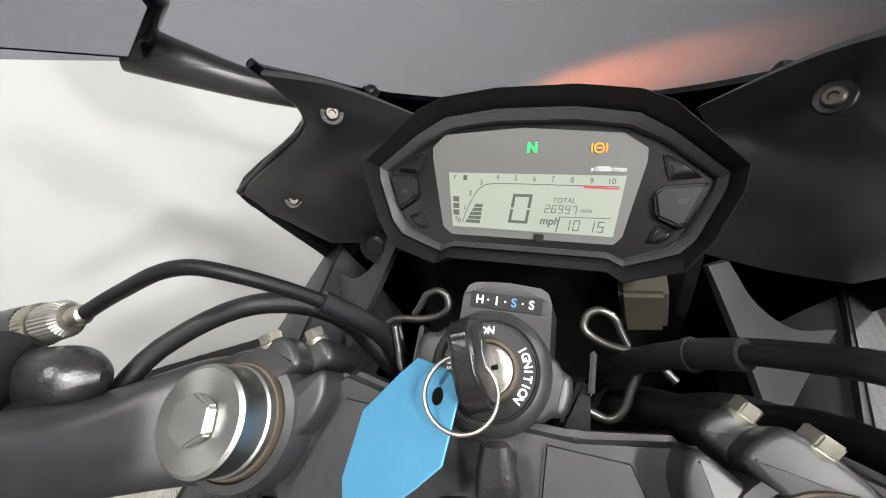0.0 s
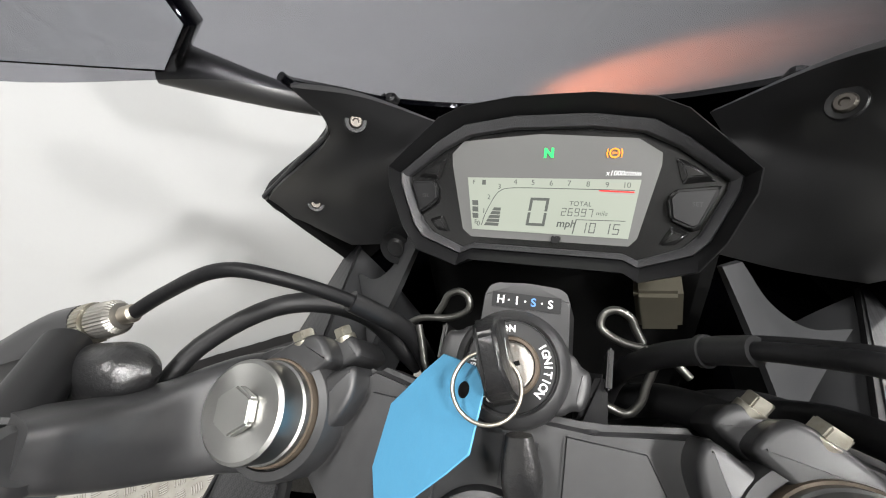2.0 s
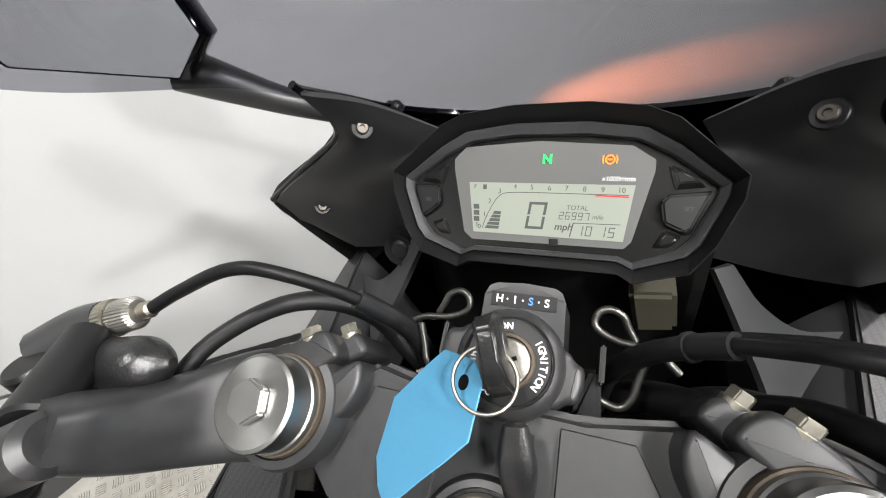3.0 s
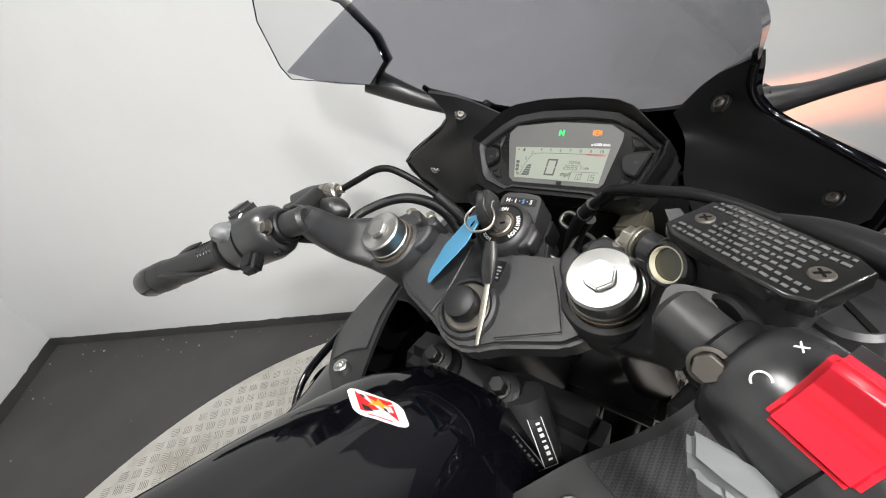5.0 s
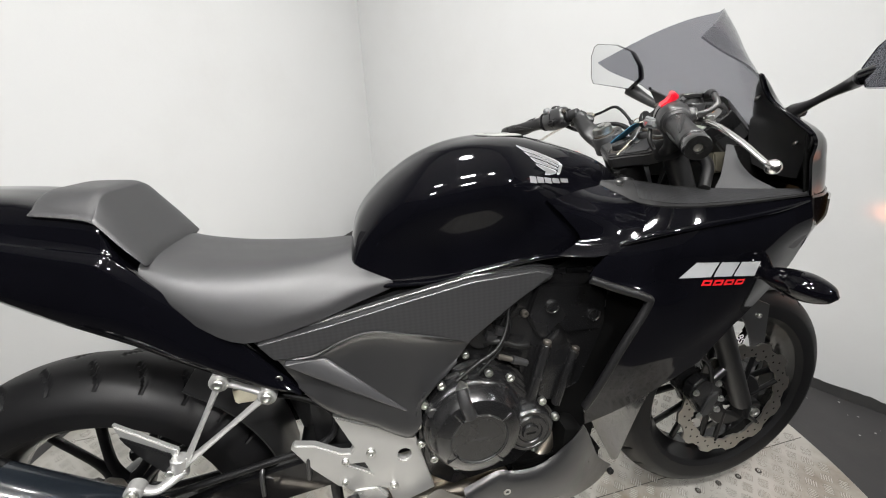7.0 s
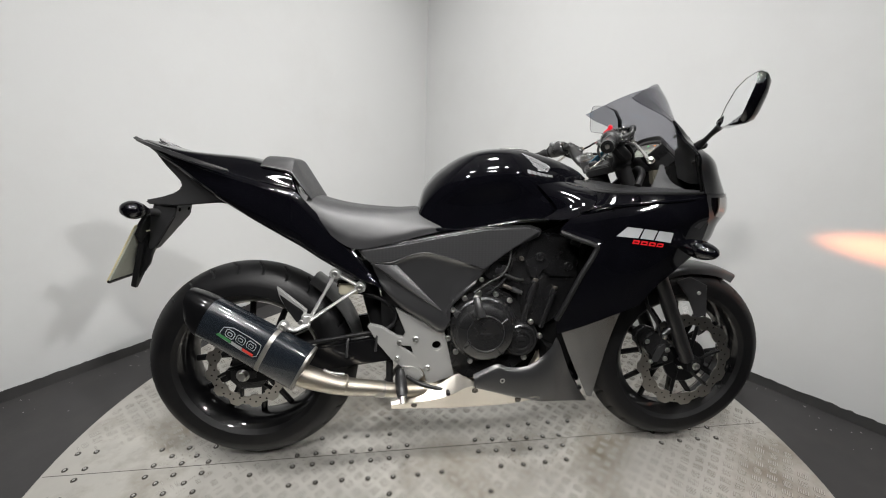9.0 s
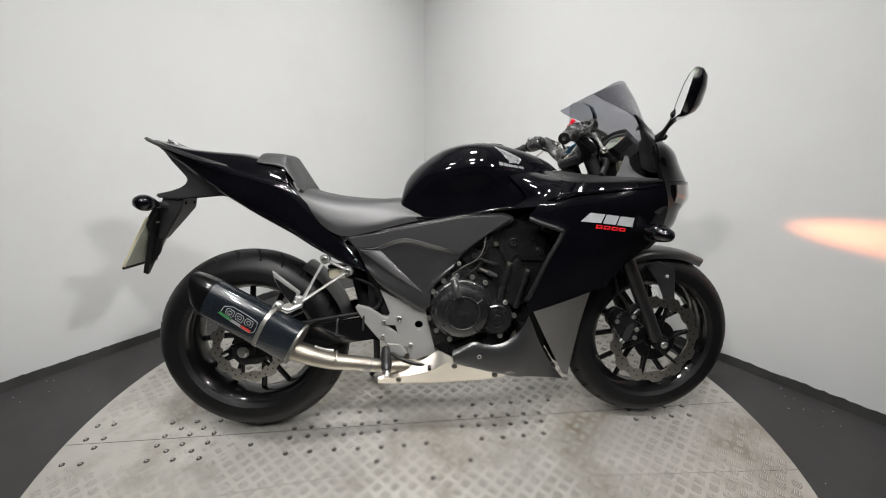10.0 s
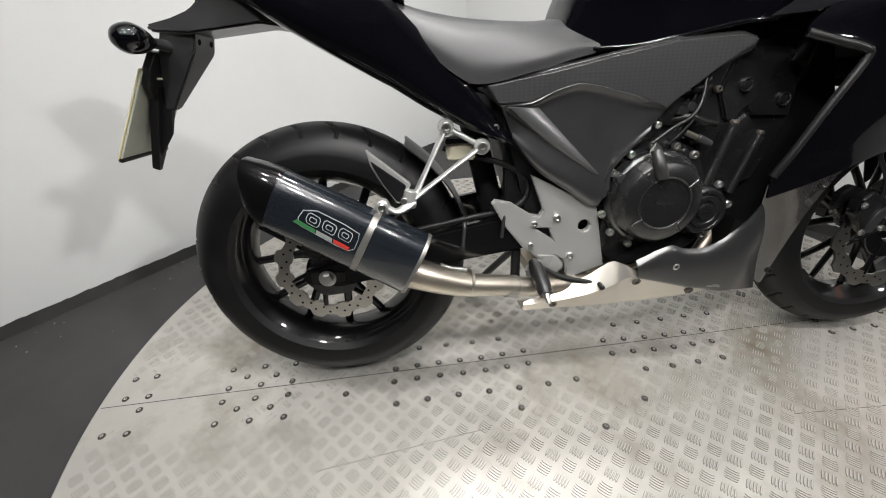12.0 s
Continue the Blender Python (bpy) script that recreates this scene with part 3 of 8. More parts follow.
# The ceiling is out of view; its pale paint serves as a reflector.
slab("ceiling", -2.6, 3.8, -5.2, 2.9, CEILING, CEILING + 0.1, CEILPAINT, "unseen showroom ceiling, pale to bounce light onto the bike", "ceiling")


def ceiling_light(x, y):
    e = tagged(empty("ceiling_light", Matrix.Translation((x, y, CEILING))), "round white ceiling downlight, unseen, at a guessed place", "ceiling light", "ceiling downlights")
    part("housing", lathe([(0, 0), (0.12, 0), (0.125, -0.01), (0.125, -0.035), (0.112, -0.04), (0.108, -0.03), (0, -0.03)]), SATIN, e)
    part("diffuser", lathe([(0, -0.0305), (0.107, -0.0305), (0.107, -0.036), (0, -0.038)]), LAMPGLOW, e)


for lx, ly, *_ in LAMPS:
    ceiling_light(lx, ly)

# ---- turntable ----
DECK, DECK_R = (0.60, 0.03), 1.244
turntable = tagged(empty("turntable", Matrix.Translation((*DECK, 0))), "round aluminium tread-plate turntable with screw heads and seams", "turntable")
bm = lathe([(0, -0.019), (DECK_R - 0.002, -0.019), (DECK_R, -0.016), (DECK_R, -0.002), (DECK_R - 0.003, 0), (0, 0)], None, 160)
part("deck", bm, PLATE, turntable, "worn silver aluminium plate", sharp=30)


def seam(x0, y0, x1, y1, w=0.0022):
    d = (V(x1, y1, 0) - V(x0, y0, 0))
    s = V(-d.y, d.x, 0).normalized() * w / 2
    off = V(*DECK, 0)
    bm = bmesh.new()
    a, b = V(x0, y0, 0.0004) - off, V(x1, y1, 0.0004) - off
    bm.faces.new([bm.verts.new(p) for p in (a - s, b - s, b + s, a + s)])
    part("seam", bm, SEAM, turntable, smooth=False)


seam(-0.63, -0.086, 1.83, 0.018)
seam(-0.55, 0.52, 1.72, 0.60)
seam(1.06, -0.289, 1.80, -0.300, 0.0014)
seam(-0.05, -0.306, 0.34, -0.246, 0.0012)


def treads():
    """Five-bar tread: groups of five short bars, turned by a right angle from group to group."""
    pitch, verts, faces = 0.0385, [], []
    rnd = random.Random(3)
    L, W = 0.0148, 0.0021
    n = int(DECK_R / pitch * 1.5) + 2
    c45 = math.sqrt(0.5)
    for i in range(-n, n + 1):
        for j in range(-n, n + 1):
            gx, gy = (i - j) * pitch * c45, (i + j) * pitch * c45
            if math.hypot(gx, gy) > DECK_R - 0.03:
                continue
            a = radians(45 if (i + j) % 2 else -45) + radians(2)
            ux, uy = math.cos(a), math.sin(a)
            for k in range(-2, 3):
                l = L * (1 - 0.07 * abs(k)) * rnd.uniform(0.95, 1.0)
                # worn nearly flat where tyres and feet cross the plate
                off_line = gy + DECK[1] + 0.085
                wear = math.exp(-(off_line / 0.17) ** 2) + 0.55 * math.exp(-((gx + 1.0) / 0.42) ** 2)
                wear += 0.45 * noise.noise(V(gx * 4, gy * 4, 1.7)) + rnd.uniform(-0.15, 0.15)
                if wear > 1.15:
                    continue
                H = 0.0015 * max(0.16, 1.0 - 0.95 * max(0.0, wear))
                bx_, by_ = gx - uy * k * 0.0058, gy + ux * k * 0.0058
                b = len(verts)
                ends = ((-1, 0), (-0.6, -1), (0.6, -1), (1, 0), (0.6, 1), (-0.6, 1))
                for h, kl, kw in ((0.0002, 1.0, 1.0), (H, 0.9, 0.62)):
                    for s, w in ends:
                        verts.append((bx_ + ux * s * l * kl - uy * w * W * kw, by_ + uy * s * l * kl + ux * w * W * kw, h))
                faces += [(b + q, b + (q + 1) % 6, b + 6 + (q + 1) % 6, b + 6 + q) for q in range(6)] + [tuple(b + 6 + q for q in range(6))]
    me = bpy.data.meshes.new("tread_pattern")
    me.from_pydata(verts, [], faces)
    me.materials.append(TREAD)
    # the bars' sloping sides take a darker grey-brown than their tops
    me.materials.append(BARSIDE)
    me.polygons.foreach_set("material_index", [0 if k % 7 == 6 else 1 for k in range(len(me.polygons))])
    ob = new("tread_pattern", me)
    ob.parent = turntable
    tagged(ob, "raised five-bar tread pattern, worn bright", kind="stuff")


treads()


def screws():
    """Countersunk screws in staggered rows along the seam."""
    first = None
    spots = []
    # ends of each row, and how many
    for x0, y0, x1, y1, n in ((0.115, -0.045, 0.478, -0.023, 7), (0.115, -0.088, 0.479, -0.069, 7), (0.121, -0.155, 0.590, -0.135, 7), (0.182, 0.022, 0.419, 0.034, 4),
                              (0.719, -0.012, 1.023, -0.005, 6), (0.720, -0.062, 1.024, -0.051, 6), (0.784, -0.122, 1.013, -0.110, 4), (0.777, 0.050, 1.081, 0.062, 5),
                              (-0.333, 0.003, -0.165, 0.005, 3), (-0.285, -0.027, -0.206, -0.027, 2), (-0.325, -0.059, -0.161, -0.056, 3), (-0.324, -0.101, -0.159, -0.099, 3),
                              (-0.282, -0.128, -0.199, -0.129, 2), (-0.318, -0.163, -0.155, -0.164, 3), (-0.591, 0.001, -0.539, 0.004, 2), (-0.584, -0.062, -0.528, -0.061, 2),
                              (-0.577, -0.166, -0.520, -0.166, 2), (1.38, -0.005, 1.60, 0.005, 4), (1.38, -0.055, 1.60, -0.045, 4)):
        for k in range(n):
            spots.append((x0 + (x1 - x0) * k / (n - 1) + 0.002 * math.sin(7 * k + y0 * 90), y0 + (y1 - y0) * k / (n - 1) + 0.002 * math.cos(5 * k + x0 * 70)))
    spots += [(-0.528, -0.102), (-0.011, -0.112), (0.426, -0.202), (0.608, -0.272), (0.735, -0.21), (0.414, 0.11)]
    for x, y in spots:
        at = Matrix.Translation((x - DECK[0], y - DECK[1], 0.0011))
        if first is None:
            bm = lathe([(0, 0.0002), (0.0018, 0.0002), (0.0021, 0.0012), (0.0038, 0.0012), (0.0048, 0.0004), (0.0054, 0.0001)], None, 12)
            lathe([(0.0050, 0.0004), (0.0078, 0.0002), (0.0084, -0.001)], None, 16, bm)
            first = part("screw", bm, BOLT, turntable, "steel screw head ringed with grime")
            first.data.materials.append(SEAM)
            for f in first.data.polygons:
                r = math.hypot(f.center.x, f.center.y)
                f.material_index = 1 if r > 0.0036 or r < 0.0014 else 0
            first.matrix_basis = at
        else:
            share(first, turntable, at)


screws()
# ---- motorcycle ----
bike = tagged(empty("motorcycle", LEAN), "black fully faired sports motorcycle leaning on a turntable", "motorcycle")


def both_sides(f):
    for s in (-1, 1):
        f(s)


# -- tank --
TANK = [
    (0.512, [(0, 0.806), (0.045, 0.803), (0.07, 0.793), (0.08, 0.775), (0.078, 0.752)]),
    (0.530, [(0, 0.862), (0.05, 0.853), (0.078, 0.825), (0.086, 0.785), (0.084, 0.748)]),
    (0.571, [(0, 0.910), (0.06, 0.899), (0.098, 0.860), (0.098, 0.800), (0.095, 0.745)]),
    (0.636, [(0, 0.955), (0.07, 0.942), (0.122, 0.895), (0.112, 0.810), (0.108, 0.746)]),
    (0.701, [(0, 0.979), (0.08, 0.964), (0.138, 0.908), (0.120, 0.820), (0.118, 0.756)]),
    (0.767, [(0, 0.987), (0.085, 0.973), (0.146, 0.915), (0.130, 0.830), (0.127, 0.767)]),
    (0.823, [(0, 0.985), (0.08, 0.971), (0.136, 0.905), (0.140, 0.830), (0.136, 0.776)]),
    (0.884, [(0, 0.972), (0.072, 0.957), (0.114, 0.895), (0.142, 0.830), (0.140, 0.779)]),
    (0.940, [(0, 0.955), (0.062, 0.942), (0.100, 0.885), (0.135, 0.830), (0.138, 0.784)]),
    (1.000, [(0, 0.930), (0.05, 0.920), (0.082, 0.880), (0.110, 0.830), (0.118, 0.790)]),
    (1.045, [(0, 0.895), (0.035, 0.890), (0.055, 0.865), (0.070, 0.830), (0.075, 0.800)]),
]
tank = part("fuel_tank", body(TANK, 6, 6), GLOSS, bike, "gloss black painted fuel tank", sharp=60)

for s in (-1, 1):
    part("tank_lip", tube([(0.560, s * 0.098, 0.744), (0.640, s * 0.112, 0.745), (0.720, s * 0.124, 0.7575), (0.823, s * 0.139, 0.7755), (0.884, s * 0.143, 0.7785)], 0.0042, 6, 10), GLOSS, tank)

# -- seats --
SEAT = [
    (0.196, [(0, 0.840), (0.06, 0.838), (0.100, 0.826), (0.114, 0.80), (0.112, 0.775)]),
    (0.250, [(0, 0.822), (0.07, 0.820), (0.115, 0.804), (0.131, 0.77), (0.130, 0.742)]),
    (0.330, [(0, 0.808), (0.08, 0.804), (0.122, 0.782), (0.141, 0.73), (0.140, 0.692)]),
    (0.440, [(0, 0.800), (0.07, 0.797), (0.108, 0.778), (0.134, 0.735), (0.134, 0.709)]),
    (0.520, [(0, 0.803), (0.05, 0.799), (0.084, 0.780), (0.112, 0.752), (0.114, 0.727)]),
    (0.588, [(0, 0.775), (0.04, 0.772), (0.07, 0.764), (0.092, 0.754), (0.094, 0.740)]),
]
part("rider_seat", body(SEAT, 5, 5), VINYL, bike, "dark grey vinyl rider seat", sharp=60)
HUMP = [
    (0.070, [(0, 0.935), (0.05, 0.934), (0.076, 0.922), (0.082, 0.915), (0, 0.90)]),
    (0.076, [(0, 0.943), (0.054, 0.941), (0.083, 0.924), (0.090, 0.914), (0, 0.90)]),
    (0.090, [(0, 0.947), (0.055, 0.945), (0.085, 0.925), (0.092, 0.912), (0, 0.90)]),
    (0.140, [(0, 0.944), (0.060, 0.942), (0.090, 0.919), (0.097, 0.903), (0, 0.89)]),
    (0.156, [(0, 0.938), (0.062, 0.936), (0.093, 0.914), (0.100, 0.897), (0, 0.88)]),
    (0.162, [(0, 0.930), (0.062, 0.928), (0.094, 0.910), (0.101, 0.892), (0, 0.87)]),
    (0.185, [(0, 0.889), (0.065, 0.887), (0.097, 0.876), (0.104, 0.860), (0, 0.84)]),
    (0.210, [(0, 0.843), (0.06, 0.842), (0.095, 0.837), (0.104, 0.828), (0, 0.82)]),
]
part("pillion_seat", body(HUMP, 4, 4), VINYL, bike, "dark grey vinyl pillion pad", sharp=60)

# -- tail --
TAIL = [
    (-0.250, [(0, 0.984), (0.03, 0.985), (0.048, 0.983), (0.051, 0.981), (0.053, 0.979), (0.053, 0.977), (0.048, 0.974), (0, 0.973)]),
    (-0.200, [(0, 0.969), (0.050, 0.969), (0.062, 0.966), (0.068, 0.958), (0.072, 0.954), (0.073, 0.948), (0.064, 0.938), (0, 0.935)]),
    (-0.150, [(0, 0.958), (0.055, 0.957), (0.069, 0.952), (0.078, 0.938), (0.085, 0.934), (0.086, 0.922), (0.074, 0.905), (0, 0.900)]),
    (-0.080, [(0, 0.952), (0.060, 0.949), (0.079, 0.940), (0.091, 0.918), (0.099, 0.912), (0.102, 0.895), (0.090, 0.850), (0, 0.842)]),
    (0.045, [(0, 0.940), (0.062, 0.936), (0.086, 0.920), (0.101, 0.886), (0.110, 0.879), (0.117, 0.860), (0.111, 0.774), (0, 0.768)]),
    (0.148, [(0, 0.895), (0.080, 0.897), (0.097, 0.896), (0.107, 0.862), (0.116, 0.854), (0.127, 0.832), (0.120, 0.716), (0, 0.712)]),
    (0.162, [(0, 0.850), (0.080, 0.870), (0.100, 0.882), (0.110, 0.858), (0.118, 0.850), (0.129, 0.822), (0.121, 0.708), (0, 0.705)]),
    (0.182, [(0, 0.822), (0.080, 0.828), (0.105, 0.835), (0.115, 0.838), (0.121, 0.834), (0.131, 0.804), (0.122, 0.695), (0, 0.697)]),
    (0.240, [(0, 0.765), (0.090, 0.768), (0.114, 0.773), (0.121, 0.776), (0.127, 0.772), (0.134, 0.740), (0.126, 0.656), (0, 0.66)]),
    (0.320, [(0, 0.675), (0.100, 0.680), (0.118, 0.687), (0.125, 0.691), (0.130, 0.687), (0.135, 0.663), (0.130, 0.610), (0, 0.62)]),
    (0.402, [(0, 0.574), (0.110, 0.576), (0.122, 0.582), (0.127, 0.586), (0.131, 0.586), (0.134, 0.582), (0.131, 0.577), (0, 0.57)]),
]
tail = part("tail_fairing", body(TAIL, 5, 5), GLOSS, bike, "gloss black tail fairing", sharp=42)


def grab_fin(s):
    rows = [[(-0.268, 0.052, 0.992), (-0.20, 0.078, 0.966), (-0.10, 0.104, 0.935), (0.0, 0.119, 0.902)],
            [(-0.262, 0.050, 0.984), (-0.19, 0.082, 0.953), (-0.09, 0.108, 0.922), (0.0, 0.121, 0.898)]]
    part("grab_fin", shell(rows, 0.009, 6, 3, side=s), SATIN, bike)


both_sides(grab_fin)

# -- side cover --
COVER = [(0.339, 0.685), (0.471, 0.713), (0.591, 0.736), (0.711, 0.757), (0.834, 0.763), (0.873, 0.751), (0.867, 0.729), (0.792, 0.694), (0.739, 0.658),
         (0.671, 0.582), (0.609, 0.520), (0.590, 0.480), (0.586, 0.438), (0.514, 0.484), (0.451, 0.528), (0.414, 0.578), (0.379, 0.649)]


def side_cover(s):
    y0 = 0.118
    cover = part("side_cover", prism(COVER, 0.014, side_m(-y0), 0.004, 3), GREYPL, bike, "dark grey moulded frame side cover")
    upper = [(0.350, 0.688), (0.471, 0.707), (0.591, 0.730), (0.711, 0.751), (0.830, 0.756), (0.862, 0.746), (0.785, 0.696), (0.73, 0.655), (0.700, 0.632), (0.655, 0.652), (0.600, 0.668), (0.533, 0.684),
             (0.480, 0.674), (0.432, 0.655), (0.372, 0.655)]
    tex = part("textured_panel", prism(upper, 0.0155, side_m(-y0 - 0.013), 0.0022, 3), TEXTURED, cover, "dimpled grip texture")
    top = [(0.376, 0.655), (0.432, 0.656), (0.482, 0.676), (0.533, 0.685), (0.600, 0.669), (0.655, 0.653), (0.705, 0.634)]
    foot = [(0.404, 0.590), (0.428, 0.556), (0.462, 0.520), (0.520, 0.481), (0.585, 0.440), (0.602, 0.512), (0.676, 0.590)]
    rows = []
    for f, y in ((0.0, 0.147), (0.10, 0.138), (0.35, 0.137), (0.7, 0.142), (0.93, 0.146), (1.0, 0.134)):
        rows.append([(a + (c - a) * f, y - (0.008 if k in (0, 6) and y > 0.14 else 0), b + (d - b) * f) for k, ((a, b), (c, d)) in enumerate(zip(top, foot))])
    low = part("lower_panel", shell(rows, 0.003, 4, 4, side=-1), GREYPL, cover, "smooth dark grey hollow", sharp=60)
    rib = part("rib", hull([(0.388, -0.156, 0.650), (0.450, -0.142, 0.645), (0.580, -0.149, 0.511), (0.388, -0.13, 0.650), (0.450, -0.13, 0.645), (0.580, -0.13, 0.511), (0.385, -0.132, 0.640), (0.560, -0.132, 0.505)], 0.001, 1), LITRIBPL, cover, "slanting rib in paler grey for the light it catches")
    if s > 0:
        for o in (cover, tex, rib, low):
            for v in o.data.vertices:
                v.co.y = -v.co.y
            o.data.flip_normals()
    else:
        bolt((0.697, -0.134, 0.600), (0, -1, 0), 0.007, BOLT, cover)
        bolt((0.369, -0.131, 0.612), (0, -1, 0), 0.007, BOLT, tail)


both_sides(side_cover)

# -- frame and insides that close the view between the covers --
inner = bmesh.new()
plate([(0.36, 0.68), (0.60, 0.73), (0.86, 0.74), (1.02, 0.80), (1.06, 0.86), (1.10, 0.86), (1.02, 0.66), (0.80, 0.60), (0.60, 0.42), (0.44, 0.40), (0.40, 0.56)], 0.10, 0.20, 0.01, inner)
part("main_frame", inner, MATT, bike, "black tubular frame under the covers")

# -- upper cowl, one shell from ear to ear --
COWL = [
    [(1.235, 0.138, 1.063), (1.270, 0.128, 1.040), (1.304, 0.112, 1.016), (1.360, 0.066, 0.984), (1.395, 0, 0.968)],
    [(1.264, 0.146, 1.016), (1.290, 0.144, 1.002), (1.326, 0.130, 0.986), (1.378, 0.076, 0.962), (1.408, 0, 0.948)],
    [(1.257, 0.226, 0.965), (1.300, 0.206, 0.962), (1.352, 0.160, 0.952), (1.400, 0.085, 0.936), (1.424, 0, 0.925)],
    [(1.273, 0.220, 0.920), (1.325, 0.203, 0.916), (1.375, 0.157, 0.912), (1.425, 0.082, 0.902), (1.445, 0, 0.897)],
    [(1.296, 0.214, 0.862), (1.352, 0.192, 0.862), (1.405, 0.150, 0.862), (1.455, 0.080, 0.862), (1.474, 0, 0.862)],
]
part("upper_cowl", shell(COWL, 0.004, 5, 5, both=True), GLOSS, bike, "gloss black upper cowl", sharp=50)
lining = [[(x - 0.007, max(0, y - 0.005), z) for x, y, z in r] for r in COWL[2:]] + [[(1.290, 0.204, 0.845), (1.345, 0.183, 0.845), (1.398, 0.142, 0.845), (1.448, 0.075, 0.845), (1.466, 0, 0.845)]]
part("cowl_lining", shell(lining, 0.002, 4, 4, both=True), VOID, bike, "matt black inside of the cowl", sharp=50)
NOSE = [
    [(1.300, 0.213, 0.861), (1.356, 0.193, 0.861), (1.412, 0.148, 0.861), (1.463, 0.078, 0.861), (1.484, 0, 0.861)],
    [(1.312, 0.212, 0.815), (1.368, 0.188, 0.815), (1.420, 0.145, 0.812), (1.470, 0.075, 0.812), (1.490, 0, 0.812)],
    [(1.325, 0.200, 0.770), (1.370, 0.172, 0.770), (1.410, 0.130, 0.770), (1.450, 0.065, 0.770), (1.464, 0, 0.770)],
    [(1.320, 0.178, 0.715), (1.365, 0.150, 0.715), (1.400, 0.115, 0.715), (1.432, 0.06, 0.715), (1.445, 0, 0.715)],
    [(1.268, 0.165, 0.648), (1.310, 0.130, 0.645), (1.340, 0.10, 0.642), (1.362, 0.05, 0.640), (1.370, 0, 0.640)],
]
part("nose_cowl", shell(NOSE, 0.004, 5, 5, both=True), GLOSS, bike, "gloss black nose around the headlight", sharp=50)
for s in (-1, 1):
    lens = [[(1.340, 0.215, 0.852), (1.40, 0.170, 0.852), (1.46, 0.092, 0.850), (1.482, 0.03, 0.848)],
            [(1.345, 0.212, 0.822), (1.405, 0.168, 0.815), (1.466, 0.092, 0.806), (1.486, 0.03, 0.80)],
            [(1.350, 0.198, 0.800), (1.40, 0.160, 0.790), (1.45, 0.085, 0.778), (1.468, 0.03, 0.772)]]
    lens = [[(a - 0.001, b * 1.0, c) for a, b, c in r] for r in lens]
    part("headlight", shell(lens, 0.003, 5, 4, side=s), HEADGLOW, bike, "lit headlight lens")


def side_fairing(s):
    rows = [
        [(1.008, 0.154, 0.860), (1.055, 0.192, 0.855), (1.16, 0.208, 0.855), (1.302, 0.211, 0.858)],
        [(0.945, 0.190, 0.800), (1.06, 0.222, 0.803), (1.20, 0.225, 0.800), (1.314, 0.214, 0.812)],
        [(0.902, 0.194, 0.749), (1.053, 0.222, 0.757), (1.215, 0.216, 0.740), (1.326, 0.198, 0.768)],
        [(0.985, 0.226, 0.716), (1.08, 0.220, 0.700), (1.20, 0.208, 0.680), (1.318, 0.185, 0.712)],
        [(0.950, 0.222, 0.630), (1.05, 0.218, 0.628), (1.15, 0.206, 0.625), (1.262, 0.184, 0.645)],
        [(0.918, 0.214, 0.550), (1.00, 0.212, 0.556), (1.09, 0.204, 0.572), (1.205, 0.189, 0.598)],
        [(0.902, 0.207, 0.505), (0.97, 0.207, 0.512), (1.06, 0.201, 0.530), (1.175, 0.188, 0.562)],
        [(0.908, 0.200, 0.455), (0.985, 0.203, 0.480), (1.07, 0.197, 0.508), (1.158, 0.186, 0.538)],
    ]
    f = part("side_fairing", shell(rows, 0.004, 6, 5, side=s), GLOSS, bike, "gloss black side fairing", sharp=50)
    brow = [V(0.920, 0.182, 0.476), V(0.985, 0.184, 0.503), V(1.06, 0.179, 0.530), V(1.128, 0.169, 0.553)]
    point = [V(1.086, 0.056, 0.176), V(1.092, 0.055, 0.172), V(1.098, 0.054, 0.169), V(1.106, 0.053, 0.170)]
    low = [[tuple(p.lerp(q, k) + V(0, -dip, 0)) for p, q in zip(brow, point)] for k, dip in ((0, 0), (0.2, 0.010), (0.45, 0.015), (0.75, 0.009), (1, 0))]
    part("lower_fairing", shell(low, 0.003, 4, 5, side=s), BLADE, bike, "smooth dark grey lower fairing tip tucked inwards", sharp=50)
    shroud = [
        [(0.846, 0.138, 0.877), (0.91, 0.122, 0.884), (0.978, 0.090, 0.884)],
        [(0.882, 0.146, 0.842), (0.94, 0.158, 0.852), (1.010, 0.158, 0.859)],
        [(0.904, 0.153, 0.808), (0.950, 0.180, 0.815), (0.992, 0.198, 0.826)],
        [(0.866, 0.150, 0.780), (0.915, 0.182, 0.782), (0.948, 0.198, 0.792)],
    ]
    part("tank_shroud", shell(shroud, 0.004, 5, 5, side=s), GLOSS, bike, "gloss black shroud beside the tank", sharp=50)
    deck = [
        [(0.988, 0.074, 0.889), (1.03, 0.098, 0.890), (1.09, 0.135, 0.880), (1.17, 0.164, 0.873), (1.305, 0.198, 0.866)],
        [(0.981, 0.083, 0.891), (1.02, 0.125, 0.882), (1.075, 0.168, 0.868), (1.165, 0.190, 0.866), (1.307, 0.206, 0.863)],
        [(0.975, 0.090, 0.884), (1.008, 0.156, 0.862), (1.058, 0.196, 0.857), (1.16, 0.211, 0.857), (1.309, 0.214, 0.861)],
    ]
    deckp = part("fairing_trim", shell(deck, 0.004, 6, 5, side=s), TRIMPL, bike, "dark grey textured inner fairing trim", sharp=50)
    first = [V(*row[1]).lerp(V(*row[2]), 0.05) for row in deck]
    lines = [[first[j]] + [V(*p) for p in deck[j][2:]] for j in range(3)]
    inset_rows = [[tuple(p.lerp(q, k) + V(0, 0, 0.0024)) for p, q in zip(lines[1], lines[0 if k > 0 and up else 2])] for up, k in ((True, 0.80), (False, 0.0), (False, 0.80))]
